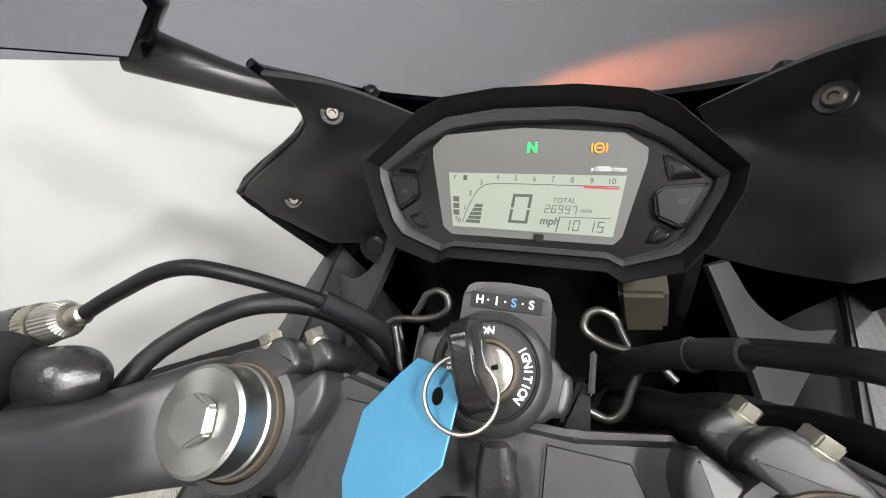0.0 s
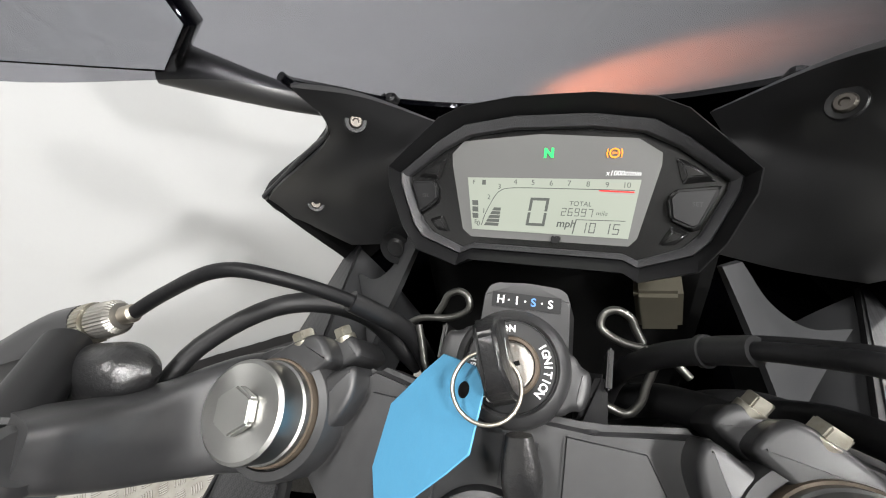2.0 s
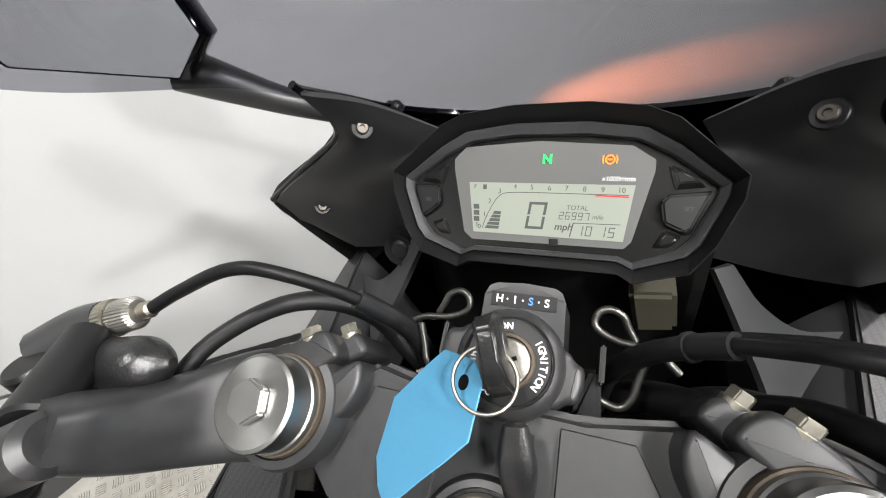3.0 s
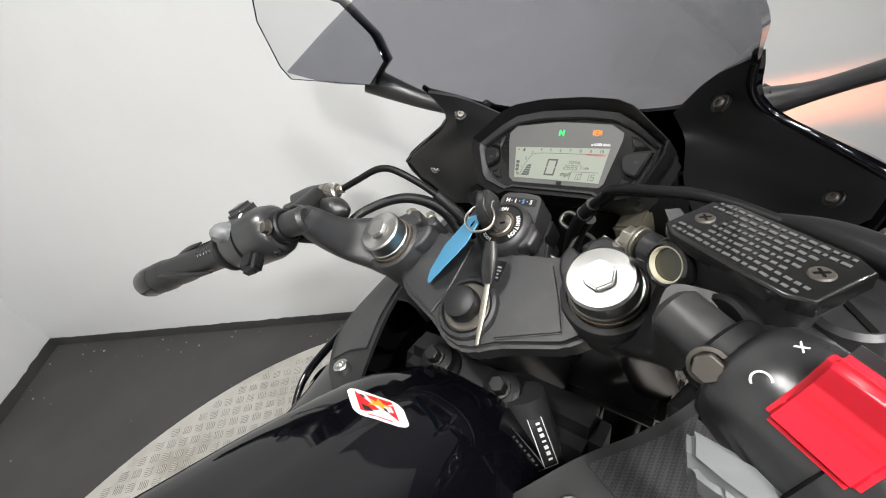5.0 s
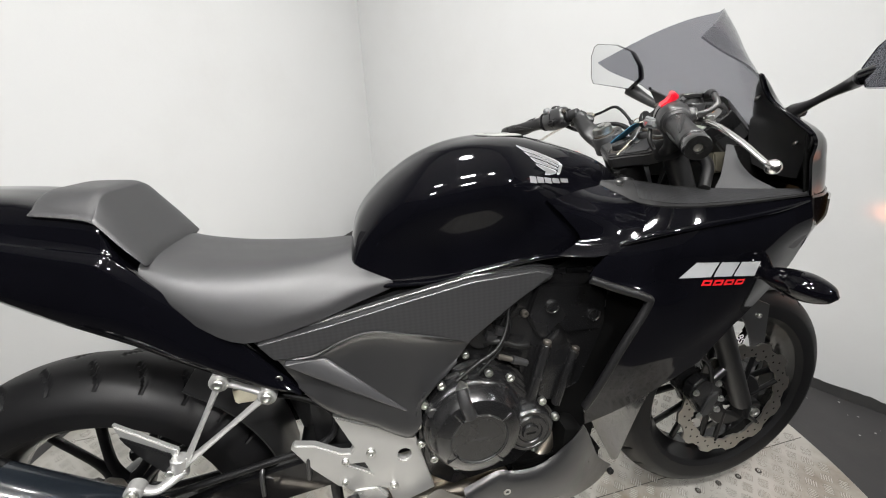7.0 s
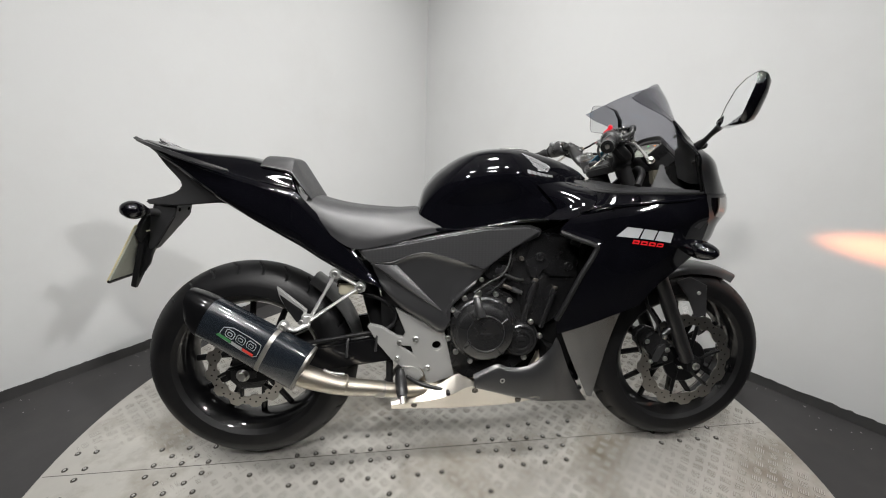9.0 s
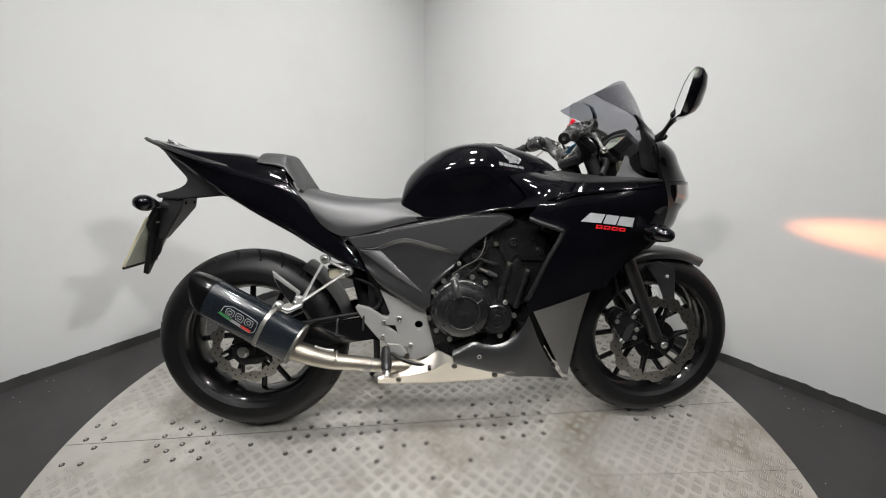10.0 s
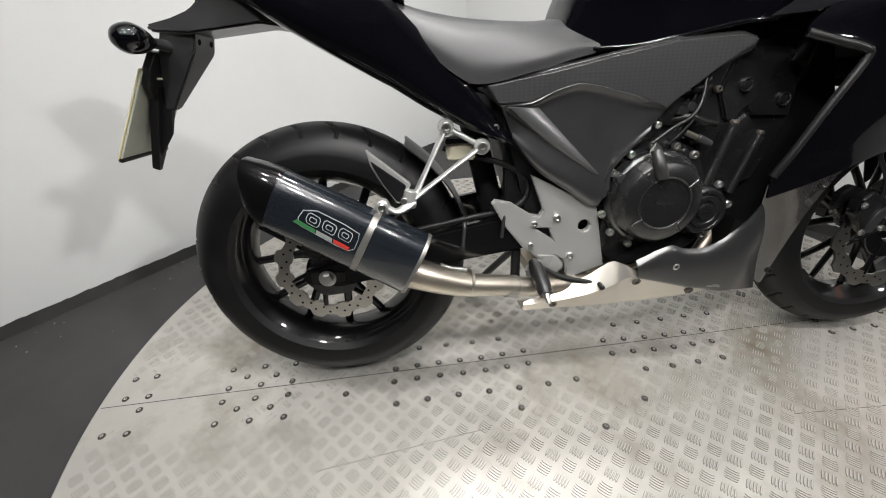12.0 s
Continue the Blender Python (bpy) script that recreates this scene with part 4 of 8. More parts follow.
    part("trim_inset", shell(inset_rows, 0.003, 6, 5, side=s), TRIM, deckp, "finely ribbed inset of the trim", sharp=50)
    bolt((1.003, s * 0.108, 0.892), (0, 0, 1), 0.007, BOLT, deckp)
    part("fairing_crease", tube([(0.952, s * 0.197, 0.806), (0.995, s * 0.216, 0.822), (1.060, s * 0.2205, 0.829), (1.150, s * 0.2215, 0.836), (1.235, s * 0.2185, 0.843), (1.302, s * 0.2125, 0.852)], [0.0030, 0.0046, 0.0052, 0.0050, 0.0046, 0.0030], 6, 12), GLOSS, f)
    inset = [(1.203, 0.2235, 0.800), (1.262, 0.2200, 0.813), (1.312, 0.2120, 0.814), (1.330, 0.2060, 0.796), (1.300, 0.2070, 0.762), (1.222, 0.2200, 0.778)]
    part("fairing_inset", hull([V(x, s * (y + o), z) for x, y, z in inset for o in (0.004, -0.018)], 0.0025, 3), GREYPL, f, "satin grey inset beside the headlight", sharp=40)
    skirt = [[(1.10, 0.140, 0.878), (1.17, 0.165, 0.8725), (1.24, 0.184, 0.868), (1.300, 0.196, 0.8655)],
             [(1.11, 0.130, 0.866), (1.175, 0.147, 0.857), (1.235, 0.159, 0.851), (1.285, 0.166, 0.848)],
             [(1.12, 0.129, 0.828), (1.18, 0.134, 0.815), (1.235, 0.136, 0.806), (1.275, 0.136, 0.800)]]
    part("trim_skirt", shell(skirt, 0.003, 5, 5, side=s), PALEPL, deckp, "smooth grey inner face of the fairing trim", sharp=60)
    edge = [(0.903, s * 0.196, 0.750), (0.945, s * 0.214, 0.734), (0.985, s * 0.228, 0.720), (0.992, s * 0.229, 0.704), (0.955, s * 0.226, 0.630), (0.922, s * 0.218, 0.55), (0.902, s * 0.209, 0.500)]
    part("vent_edge", tube(edge, 0.0072, 5, 20), MATT, bike, "satin black vent moulding")


both_sides(side_fairing)

# near-black filler behind the vents: the dark inside, put into its colour
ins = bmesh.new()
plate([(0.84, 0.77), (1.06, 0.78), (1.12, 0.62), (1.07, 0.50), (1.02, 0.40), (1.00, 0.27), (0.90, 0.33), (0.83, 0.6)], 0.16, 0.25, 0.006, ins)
part("vent_dark_filler", ins, VOID, bike, "near-black filler standing in for the shade behind the vents")

# -- screen --
SCREEN = [
    [(1.232, 0.140, 1.061), (1.270, 0.130, 1.037), (1.306, 0.114, 1.012), (1.362, 0.068, 0.980), (1.397, 0, 0.965)],
    [(1.196, 0.144, 1.080), (1.228, 0.122, 1.085), (1.264, 0.092, 1.082), (1.308, 0.045, 1.068), (1.347, 0, 1.060)],
    [(1.137, 0.149, 1.102), (1.180, 0.127, 1.118), (1.226, 0.090, 1.132), (1.268, 0.048, 1.137), (1.308, 0, 1.134)],
    [(1.100, 0.147, 1.122), (1.148, 0.118, 1.148), (1.196, 0.080, 1.172), (1.236, 0.040, 1.186), (1.268, 0, 1.190)],
]
screen = part("windscreen", shell(SCREEN, 0.003, 6, 6, both=True), SMOKE, bike, "dark smoked double-bubble windscreen", sharp=60)
screen.visible_shadow = False


# -- wheels --
def tyre_bm(R, half, rim_r, crown, grooves, seed):
    """Rounded section with recessed, slanting tread grooves."""
    segs, prof = 26 * 26, []
    for k in range(-16, 17):
        u = k / 16
        y = half * math.sin(u * 1.45) / math.sin(1.45)
        drop = crown * (1 - math.cos(u * 1.45)) / (1 - math.cos(1.45))
        prof.append((y, R - drop))
    prof = [(-half * 0.80, rim_r), (-half * 0.96, rim_r + 0.012)] + prof + [(half * 0.96, rim_r + 0.012), (half * 0.80, rim_r)]
    bm = bmesh.new()
    rings = []
    for i in range(segs):
        a = 2 * math.pi * i / segs
        ring = []
        for y, r in prof:
            w = abs(y) / half
            if 0.12 < w < 0.90 and r > rim_r + 0.03:
                side = 1 if y > 0 else -1
                ph = (a * grooves / (2 * math.pi) + side * 0.25 + (0.85 * w if w < 0.55 else 0.47 + 0.25 * (w - 0.55))) % 1.0
                if ph < 0.09 and w < 0.74:
                    r -= 0.0040
            ring.append(bm.verts.new((r * math.cos(a), y, r * math.sin(a))))
        rings.append(ring)
    n = len(prof)
    for i in range(segs):
        p, q = rings[i], rings[(i + 1) % segs]
        for j in range(n - 1):
            bm.faces.new((p[j], p[j + 1], q[j + 1], q[j]))
    return bm


def disc_bm(r_out, r_in, t, y, petals, holes):
    """A wavy drilled brake disc."""
    bm = bmesh.new()
    segs = 180
    rings = {}
    for s in (0, 1):
        for key, r in (("o", r_out), ("i", r_in)):
            ring = []
            for k in range(segs):
                a = 2 * math.pi * k / segs
                c = math.sin((petals + 2) * a)
                rr = r + ((0.0052 if key == "o" else -0.003) * max(-1, min(1, 2.2 * c)))
                ring.append(bm.verts.new((rr * math.cos(a), y - s * t, rr * math.sin(a))))
            rings[key, s] = ring
    for k in range(segs):
        m = (k + 1) % segs
        for s in (0, 1):
            bm.faces.new((rings["o", s][k], rings["o", s][m], rings["i", s][m], rings["i", s][k]))
        for key in "oi":
            bm.faces.new((rings[key, 0][k], rings[key, 0][m], rings[key, 1][m], rings[key, 1][k]))
    return bm


def wheel(name, at, R, half, rim_r, crown, rim_half, label):
    w = empty(name)
    w.parent = bike
    w.location = at
    tagged(w, label=label)
    part("tyre", tyre_bm(R, half, rim_r - 0.006, crown, 26, 1), RUBBER, w, "black road tyre with slanting grooves", sharp=32)
    turn = Matrix.Rotation(radians(90), 4, "X")
    h = rim_half
    prof = [(rim_r + 0.004, -h), (rim_r + 0.004, -h + 0.004), (rim_r - 0.006, -h + 0.010), (rim_r - 0.012, -h * 0.5), (rim_r - 0.020, -h * 0.3), (rim_r - 0.020, h * 0.3),
            (rim_r - 0.012, h * 0.5), (rim_r - 0.006, h - 0.010), (rim_r + 0.004, h - 0.004), (rim_r + 0.004, h), (rim_r - 0.003, h), (rim_r - 0.018, h - 0.014), (rim_r - 0.032, h * 0.32), (rim_r - 0.032, -h * 0.32), (rim_r - 0.018, -h + 0.014),
            (rim_r - 0.003, -h), (rim_r + 0.004, -h)]
    part("rim", lathe(prof, turn, 96), RIM, w, "black painted alloy rim")
    part("hub", lathe([(0, -0.062), (0.028, -0.062), (0.030, -0.055), (0.036, -0.03), (0.036, 0.03), (0.030, 0.055), (0.028, 0.062), (0, 0.062)], turn, 32), RIM, w)
    # six forked spokes
    first = None
    for k in range(6):
        m = Matrix.Rotation(radians(60 * k + 14), 4, "Y")
        if first is None:
            bm = bmesh.new()
            split = 0.085
            for sgn in (-1, 1):
                a0, a1 = 0.004, sgn * radians(14.5)
                p = [V(0.028, 0, sgn * 0.006), V(split, 0, sgn * 0.011), V((rim_r - 0.026) * math.cos(a1), 0, (rim_r - 0.026) * math.sin(a1))]
                tube(p, [0.0105, 0.0066, 0.0058], 5, 10, bm, squash=1.7)
            first = part("spoke", bm, RIM, w)
            first.matrix_basis = m
        else:
            share(first, w, m)
    return w


RW = wheel("rear_wheel", (0, 0, 0.313), 0.318, 0.082, 0.222, 0.062, 0.062, "rear wheel with a black forked-spoke alloy rim")
FW = wheel("front_wheel", (1.41, 0, 0.302), 0.305, 0.062, 0.222, 0.048, 0.048, "front wheel with a black forked-spoke alloy rim")


def brake_disc(w, r_out, r_in, y, holes):
    d = part("brake_disc", disc_bm(r_out, r_in, 0.005, y, 10, holes), DISC, w, "wavy drilled steel brake disc", sharp=30)
    bmc = lathe([(r_in * 0.55, 0), (r_in * 0.62, 0.002), (r_in * 0.60, 0.004), (0.034, 0.004), (0.034, -0.002)], Matrix.Translation((0, y, 0)) @ Matrix.Rotation(radians(90), 4, "X"), 48)
    part("disc_carrier", bmc, RIM, w)
    limb = None
    for k in range(6):
        m = Matrix.Rotation(radians(60 * k), 4, "Y")
        if limb is None:
            limb = part("carrier_arm", tube([V(0.04, y, 0), V((r_in + 0.004) * math.cos(0.25), y - 0.001, (r_in + 0.004) * math.sin(0.25))], 0.006, 1, 8), RIM, w)
            limb.matrix_basis = m
        else:
            share(limb, w, m)
    hole = None
    for k in range(holes):
        for q, rr in enumerate((0.3, 0.62)):
            a = 2 * math.pi * (k + 0.5 * q) / holes
            r = r_in + (r_out - r_in) * rr
            m = Matrix.Translation((r * math.cos(a), y - 0.0052, r * math.sin(a))) @ Matrix.Rotation(radians(90), 4, "X")
            if hole is None:
                hole = part("drilled_hole", lathe([(0.0028, 0.0004), (0.0026, 0.0001), (0, 0.0001)], None, 10), VOID, w)
                hole.matrix_basis = m
            else:
                share(hole, w, m)


part("sensor_ring", lathe([(0.052, 0), (0.052, 0.002), (0.042, 0.002), (0.042, 0)], Matrix.Translation((0, -0.066, 0)) @ Matrix.Rotation(radians(90), 4, "X"), 48), DISC, FW, "slotted speed sensor ring")
for k in range(40):
    slot_m = Matrix.Rotation(2 * math.pi * k / 40, 4, "Y")
    if k == 0:
        slot = part("ring_slot", bx((0.006, 0.0006, 0.003), Matrix.Translation((0.047, -0.0682, 0)), 0), VOID, FW, smooth=False)
    else:
        share(slot, FW, slot_m)


brake_disc(FW, 0.158, 0.122, -0.072, 24)
brake_disc(RW, 0.120, 0.088, -0.085, 20)


# -- forks, fender, caliper --
FORK_TOP, FORK_END = V(1.094, 0, 0.984), V(1.405, 0, 0.305)
FD = (FORK_END - FORK_TOP).normalized()


def fork(s):
    o = V(0, s * 0.101, 0)
    bm = rod(FORK_TOP + o + FD * 0.02, FORK_TOP + o + FD * 0.42, 0.0205)
    part("fork_tube", bm, SATIN, bike, "black upper fork tube")
    bm = rod(FORK_TOP + o + FD * 0.36, FORK_TOP + o + FD * 0.735, 0.0240, 0.0225)
    rod(FORK_TOP + o + FD * 0.353, FORK_TOP + o + FD * 0.372, 0.0268, bm=bm)
    bx((0.045, 0.05, 0.05), Matrix.Translation(FORK_END + o + V(0.008, 0, 0.0)), 0.008, bm)
    slider = part("fork_slider", bm, MATT, bike, "satin black lower fork leg")
    bolt(FORK_END + V(0.008, s * 0.126, 0.0), (0, s, 0), 0.012, BOLT, slider, 0.006)


both_sides(fork)
rodm = rod((1.405, -0.11, 0.303), (1.405, 0.11, 0.303), 0.009)
part("front_axle", rodm, BOLT, bike)

fend = []
for k in range(7):
    a = radians(140 - k * 14.2)
    r = (0.314, 0.318, 0.322, 0.326, 0.326, 0.331, 0.340)[k]
    wd = (0.055, 0.064, 0.068, 0.068, 0.062, 0.048, 0.014)[k]
    fend.append([(1.41 + (r - 0.03) * math.cos(a), wd, 0.302 + (r - 0.03) * math.sin(a)), (1.41 + (r - 0.008) * math.cos(a), wd * 0.93, 0.302 + (r - 0.008) * math.sin(a)),
                 (1.41 + r * math.cos(a), wd * 0.5, 0.302 + r * math.sin(a)), (1.41 + (r + 0.002) * math.cos(a), 0, 0.302 + (r + 0.002) * math.sin(a))])
fender = part("front_mudguard", shell(fend, 0.003, 4, 4, both=True), SATIN, bike, "satin black front mudguard", sharp=60)
for s in (-1, 1):
    stay = [(1.355, 0.575), (1.40, 0.590), (1.462, 0.560), (1.478, 0.400), (1.455, 0.385), (1.425, 0.47), (1.40, 0.52)]
    bm = prism(stay, 0.004, side_m(-0.066), 0.001, 1)
    if s > 0:
        for v in bm.verts:
            v.co.y = -v.co.y
    stay_o = part("mudguard_stay", bm, SATIN, bike)
    if s < 0:
        mark_m = Matrix(((0.427, 0.904, 0, 1.391), (0, 0, -1, -0.0708), (-0.904, 0.427, 0, 0.487), (0, 0, 0, 1)))
        writing("ABS", 0.026, mark_m, WHITEINK, stay_o, bold=0.0003, shear=0.2)
    if s < 0:
        bolt((1.435, -0.071, 0.535), (0, -1, 0), 0.006, BOLT, fender)
        bolt((1.462, -0.071, 0.41), (0, -1, 0), 0.006, BOLT, fender)

# caliper at the back of the right fork leg
cal = bmesh.new()
cal_poly = [(1.235, 0.405), (1.262, 0.425), (1.300, 0.412), (1.325, 0.370), (1.322, 0.325), (1.295, 0.310), (1.268, 0.318), (1.252, 0.350), (1.232, 0.372)]
plate(cal_poly, -0.086, 0.032, 0.006, cal)
plate([(p[0] * 0.99 + 0.012, p[1]) for p in cal_poly], -0.045, 0.024, 0.004, cal)
caliper = part("brake_caliper", cal, ENGINE, bike, "black two-piston front brake caliper")
part("caliper_cover", plate([(1.262, 0.318), (1.285, 0.322), (1.305, 0.365), (1.300, 0.385), (1.280, 0.372), (1.268, 0.345)], -0.117, 0.006, 0.002), SATIN, caliper)
for a, b in ((1.243, 0.390), (1.315, 0.36), (1.30, 0.405), (1.262, 0.322), (1.31, 0.33)):
    hexbolt((a, -0.118, b), (0, -1, 0), 0.006, BOLT, caliper)
part("caliper_bracket", tube([(1.30, -0.10, 0.40), (1.335, -0.10, 0.43), (1.35, -0.10, 0.44)], 0.011, 4), ENGINE, caliper)
part("brake_hose", tube([(1.285, -0.115, 0.41), (1.265, -0.12, 0.46), (1.235, -0.12, 0.50), (1.225, -0.105, 0.56), (1.22, -0.09, 0.66)], 0.0048, 6), RUBBER, bike, "black rubber brake hose")


# ---- engine and right-hand running gear ----
def side_lathe(cx, cz, y, profile, segs=48, bm=None):
    """Turned about an axis that points out of the bike's right side."""
    return lathe(profile, frame_of((0, -1, 0), (cx, y, cz), (1, 0, 0)), segs, bm)


engine = bmesh.new()
plate([(0.600, 0.500), (0.640, 0.560), (0.720, 0.580), (0.800, 0.545), (0.872, 0.44), (0.872, 0.36), (0.80, 0.30), (0.66, 0.28), (0.60, 0.33)], 0.12, 0.245, 0.008, engine)
block = part("engine_block", engine, ENGINE, bike, "black painted parallel-twin engine block")
cyl = bmesh.new()
plate([(0.742, 0.560), (0.800, 0.560), (0.820, 0.46), (0.885, 0.44), (0.950, 0.47), (1.000, 0.600), (1.000, 0.730), (0.830, 0.740), (0.800, 0.690)], 0.11, 0.222, 0.008, cyl)
plate([(0.824, 0.655), (0.848, 0.600), (0.862, 0.596), (0.889, 0.624), (0.904, 0.604), (0.985, 0.600), (0.985, 0.700), (0.845, 0.715)], -0.110, 0.010, 0.004, cyl)
plate([(0.848, 0.592), (0.862, 0.590), (0.889, 0.618), (0.905, 0.598), (0.926, 0.574), (0.893, 0.450), (0.826, 0.462)], -0.110, 0.016, 0.005, cyl)
head = part("cylinder_head", cyl, ENGINE, block)
for a, b, r in (((0.826, 0.462), (0.860, 0.594), 0.0105), ((0.884, 0.449), (0.921, 0.570), 0.0095)):
    part("cylinder_stud", rod((a[0], -0.132, a[1]), (b[0], -0.132, b[1]), r), ENGINE, block)
    part("stud_nut", rod((b[0], -0.132, b[1]), (b[0] + 0.002, -0.132, b[1] + 0.008), r * 0.8), DULLBOLT, block)
for x, z in ((0.874, 0.667), (0.962, 0.637)):
    part("rocker_plug", side_lathe(x, z, -0.119, [(0, 0.006), (0.0085, 0.006), (0.0095, 0.004), (0.0115, 0.007), (0.0135, 0.006), (0.014, 0), (0, 0)], 28), ENGINE, block)
bolt((0.818, -0.120, 0.661), (0, -1, 0), 0.007, DULLBOLT, block, 0.006)
part("sensor_wire", tube([(0.788, -0.125, 0.660), (0.785, -0.130, 0.640), (0.772, -0.130, 0.606), (0.745, -0.135, 0.580), (0.716, -0.145, 0.562)], 0.0028, 6, 8), RUBBER, block)
part("sensor_plug", rod((0.790, -0.128, 0.570), (0.822, -0.128, 0.556), 0.0085, 0.0065), SATIN, block)
part("sensor_neck", rod((0.762, -0.128, 0.582), (0.790, -0.128, 0.570), 0.006), DULLBOLT, block)

# clutch cover
CX, CZ = 0.706, 0.452
cover = bmesh.new()
outline = [(CX + r * math.cos(radians(a)), CZ + r * math.sin(radians(a))) for a, r in
           ((-160, 0.103), (-140, 0.108), (-120, 0.112), (-100, 0.115), (-75, 0.112), (-45, 0.12), (-20, 0.135), (0, 0.13), (20, 0.12), (45, 0.112), (70, 0.108), (95, 0.108), (120, 0.108), (145, 0.106), (170, 0.103))]
plate(outline, -0.112, 0.024, 0.004, cover)
side_lathe(CX, CZ, -0.135, [(0.102, 0), (0.100, 0.012), (0.097, 0.016), (0.093, 0.018), (0.088, 0.036), (0.080, 0.046), (0.066, 0.052), (0.056, 0.0535), (0.0545, 0.0515), (0, 0.0515)], 64, cover)
clutch = part("clutch_cover", cover, ENGINE, block, "round black clutch cover with bolts", sharp=28)
for k in range(4):
    a = radians(35 + 90 * k)
    p = V(CX + 0.052 * math.cos(a), -0.187, CZ + 0.052 * math.sin(a))
    q = V(CX + 0.076 * math.cos(a), -0.185, CZ + 0.076 * math.sin(a))
    part("rib", tube([p, q], 0.0030, 1, 8), ENGINE, clutch)
for a0 in (44, 226):
    pts = [V(CX + 0.0535 * math.cos(radians(a0 + 9 * k)), -0.1868, CZ + 0.0535 * math.sin(radians(a0 + 9 * k))) for k in range(10)]
    part("arc_rib", tube(pts, 0.0022, 2, 8), SATIN, clutch)
ringm = side_lathe(CX, CZ, -0.1865, [(0.0545, 0), (0.0545, 0.0012), (0.0525, 0.0012), (0.0525, 0)], 64)
part("cover_ring", ringm, SATIN, clutch)
part("name_bar", plate([(CX - 0.016, CZ - 0.002), (CX + 0.016, CZ - 0.002), (CX + 0.016, CZ + 0.002), (CX - 0.016, CZ + 0.002)], -0.1864, 0.0008, 0.0002), GREYPL, clutch)
for a in (172, 148, 122, 98, 72, 48, 196, 222, 250):
    r = 0.110 if a > 60 else 0.115
    bolt((CX + r * math.cos(radians(a)), -0.138, CZ + r * math.sin(radians(a))), (0, -1, 0), 0.0082, BOLT, clutch, 0.006)
part("oil_filler_cap", side_lathe(CX - 0.080, CZ + 0.048, -0.140, [(0, 0.016), (0.009, 0.016), (0.0105, 0.014), (0.0105, 0.004), (0.013, 0.003), (0.013, 0), (0, 0)], 20), SATIN, clutch)
arm = bmesh.new()
tube([(CX - 0.028, -0.172, CZ + 0.105), (CX - 0.024, -0.184, CZ + 0.080), (CX - 0.016, -0.186, CZ + 0.055)], [0.010, 0.012, 0.013], 5, 12, arm)
part("clutch_arm", arm, SATIN, clutch)
part("clutch_lever", plate([(CX - 0.040, CZ + 0.100), (CX - 0.018, CZ + 0.094), (CX - 0.014, CZ + 0.110), (CX - 0.030, CZ + 0.122)], -0.165, 0.006, 0.002), BOLT, clutch)

# round cover ahead of the clutch
RX, RZ = 0.818, 0.418
rc = bmesh.new()
plate([(RX + 0.060 * math.cos(radians(a)), RZ + 0.060 * math.sin(radians(a))) for a in range(0, 360, 24)], -0.12, 0.022, 0.004, rc)
side_lathe(RX, RZ, -0.140, [(0.052, 0), (0.050, 0.016), (0.046, 0.020), (0.040, 0.020), (0.0385, 0.018), (0.036, 0.018), (0.034, 0.022), (0.026, 0.022), (0.024, 0.019), (0.018, 0.019), (0.016, 0.024), (0, 0.024)], 48, rc)
pump = part("pulse_cover", rc, ENGINE, block, "round black cover with a slotted plug", sharp=28)
part("slot", plate([(RX - 0.010, RZ - 0.002), (RX + 0.010, RZ - 0.002), (RX + 0.010, RZ + 0.002), (RX - 0.010, RZ + 0.002)], -0.1642, 0.0006, 0), VOID, pump)
for a in (115, 60, 8, -75):
    bolt((RX + 0.062 * math.cos(radians(a)), -0.142, RZ + 0.062 * math.sin(radians(a))), (0, -1, 0), 0.0082, BOLT, pump, 0.006)

# hoses and wires above the clutch
part("throttle_body", rod((0.735, -0.08, 0.625), (0.735, -0.115, 0.625), 0.03), ENGINE, block)
part("coolant_hose", tube([(0.725, -0.10, 0.600), (0.765, -0.125, 0.612), (0.80, -0.13, 0.600), (0.825, -0.125, 0.595)], 0.0065, 6), DARKBOLT, block)
part("clutch_cable", tube([(CX - 0.035, -0.165, CZ + 0.118), (CX + 0.005, -0.162, CZ + 0.145), (CX + 0.045, -0.155, CZ + 0.165), (CX + 0.07, -0.14, CZ + 0.20), (CX + 0.08, -0.12, CZ + 0.26)], 0.0035, 6), DARKBOLT, block, "clutch cable end")
for z, x in ((0.622, 0.752), (0.605, 0.775), (0.63, 0.77)):
    part("connector", bx((0.022, 0.014, 0.016), Matrix.Translation((x, -0.118, z)) @ Matrix.Rotation(radians(20), 4, "Y"), 0.002), GREYPL, block)
part("wiring_hose", tube([(0.70, -0.09, 0.62), (0.74, -0.11, 0.655), (0.79, -0.11, 0.665), (0.82, -0.10, 0.70)], 0.007, 6), RUBBER, block)
part("exhaust_header", tube([(0.88, -0.05, 0.60), (0.94, -0.06, 0.52), (0.93, -0.07, 0.40), (0.88, -0.09, 0.29), (0.80, -0.105, 0.255), (0.60, -0.115, 0.25)], 0.017, 8, 14), STEEL, bike, "stainless exhaust header")

# swingarm, footrest plate, hanger
swing = bmesh.new()
plate([(-0.055, 0.300), (-0.050, 0.330), (0.0, 0.345), (0.20, 0.392), (0.42, 0.430), (0.50, 0.42), (0.50, 0.355), (0.42, 0.345), (0.20, 0.315), (0.02, 0.285)], -0.098, 0.026, 0.006, swing)
plate([(-0.055, 0.300), (-0.050, 0.330), (0.0, 0.345), (0.20, 0.392), (0.42, 0.430), (0.50, 0.42), (0.50, 0.355), (0.42, 0.345), (0.20, 0.315), (0.02, 0.285)], 0.124, 0.026, 0.006, swing)
bx((0.07, 0.20, 0.06), Matrix.Translation((0.40, 0, 0.39)), 0.01, swing)
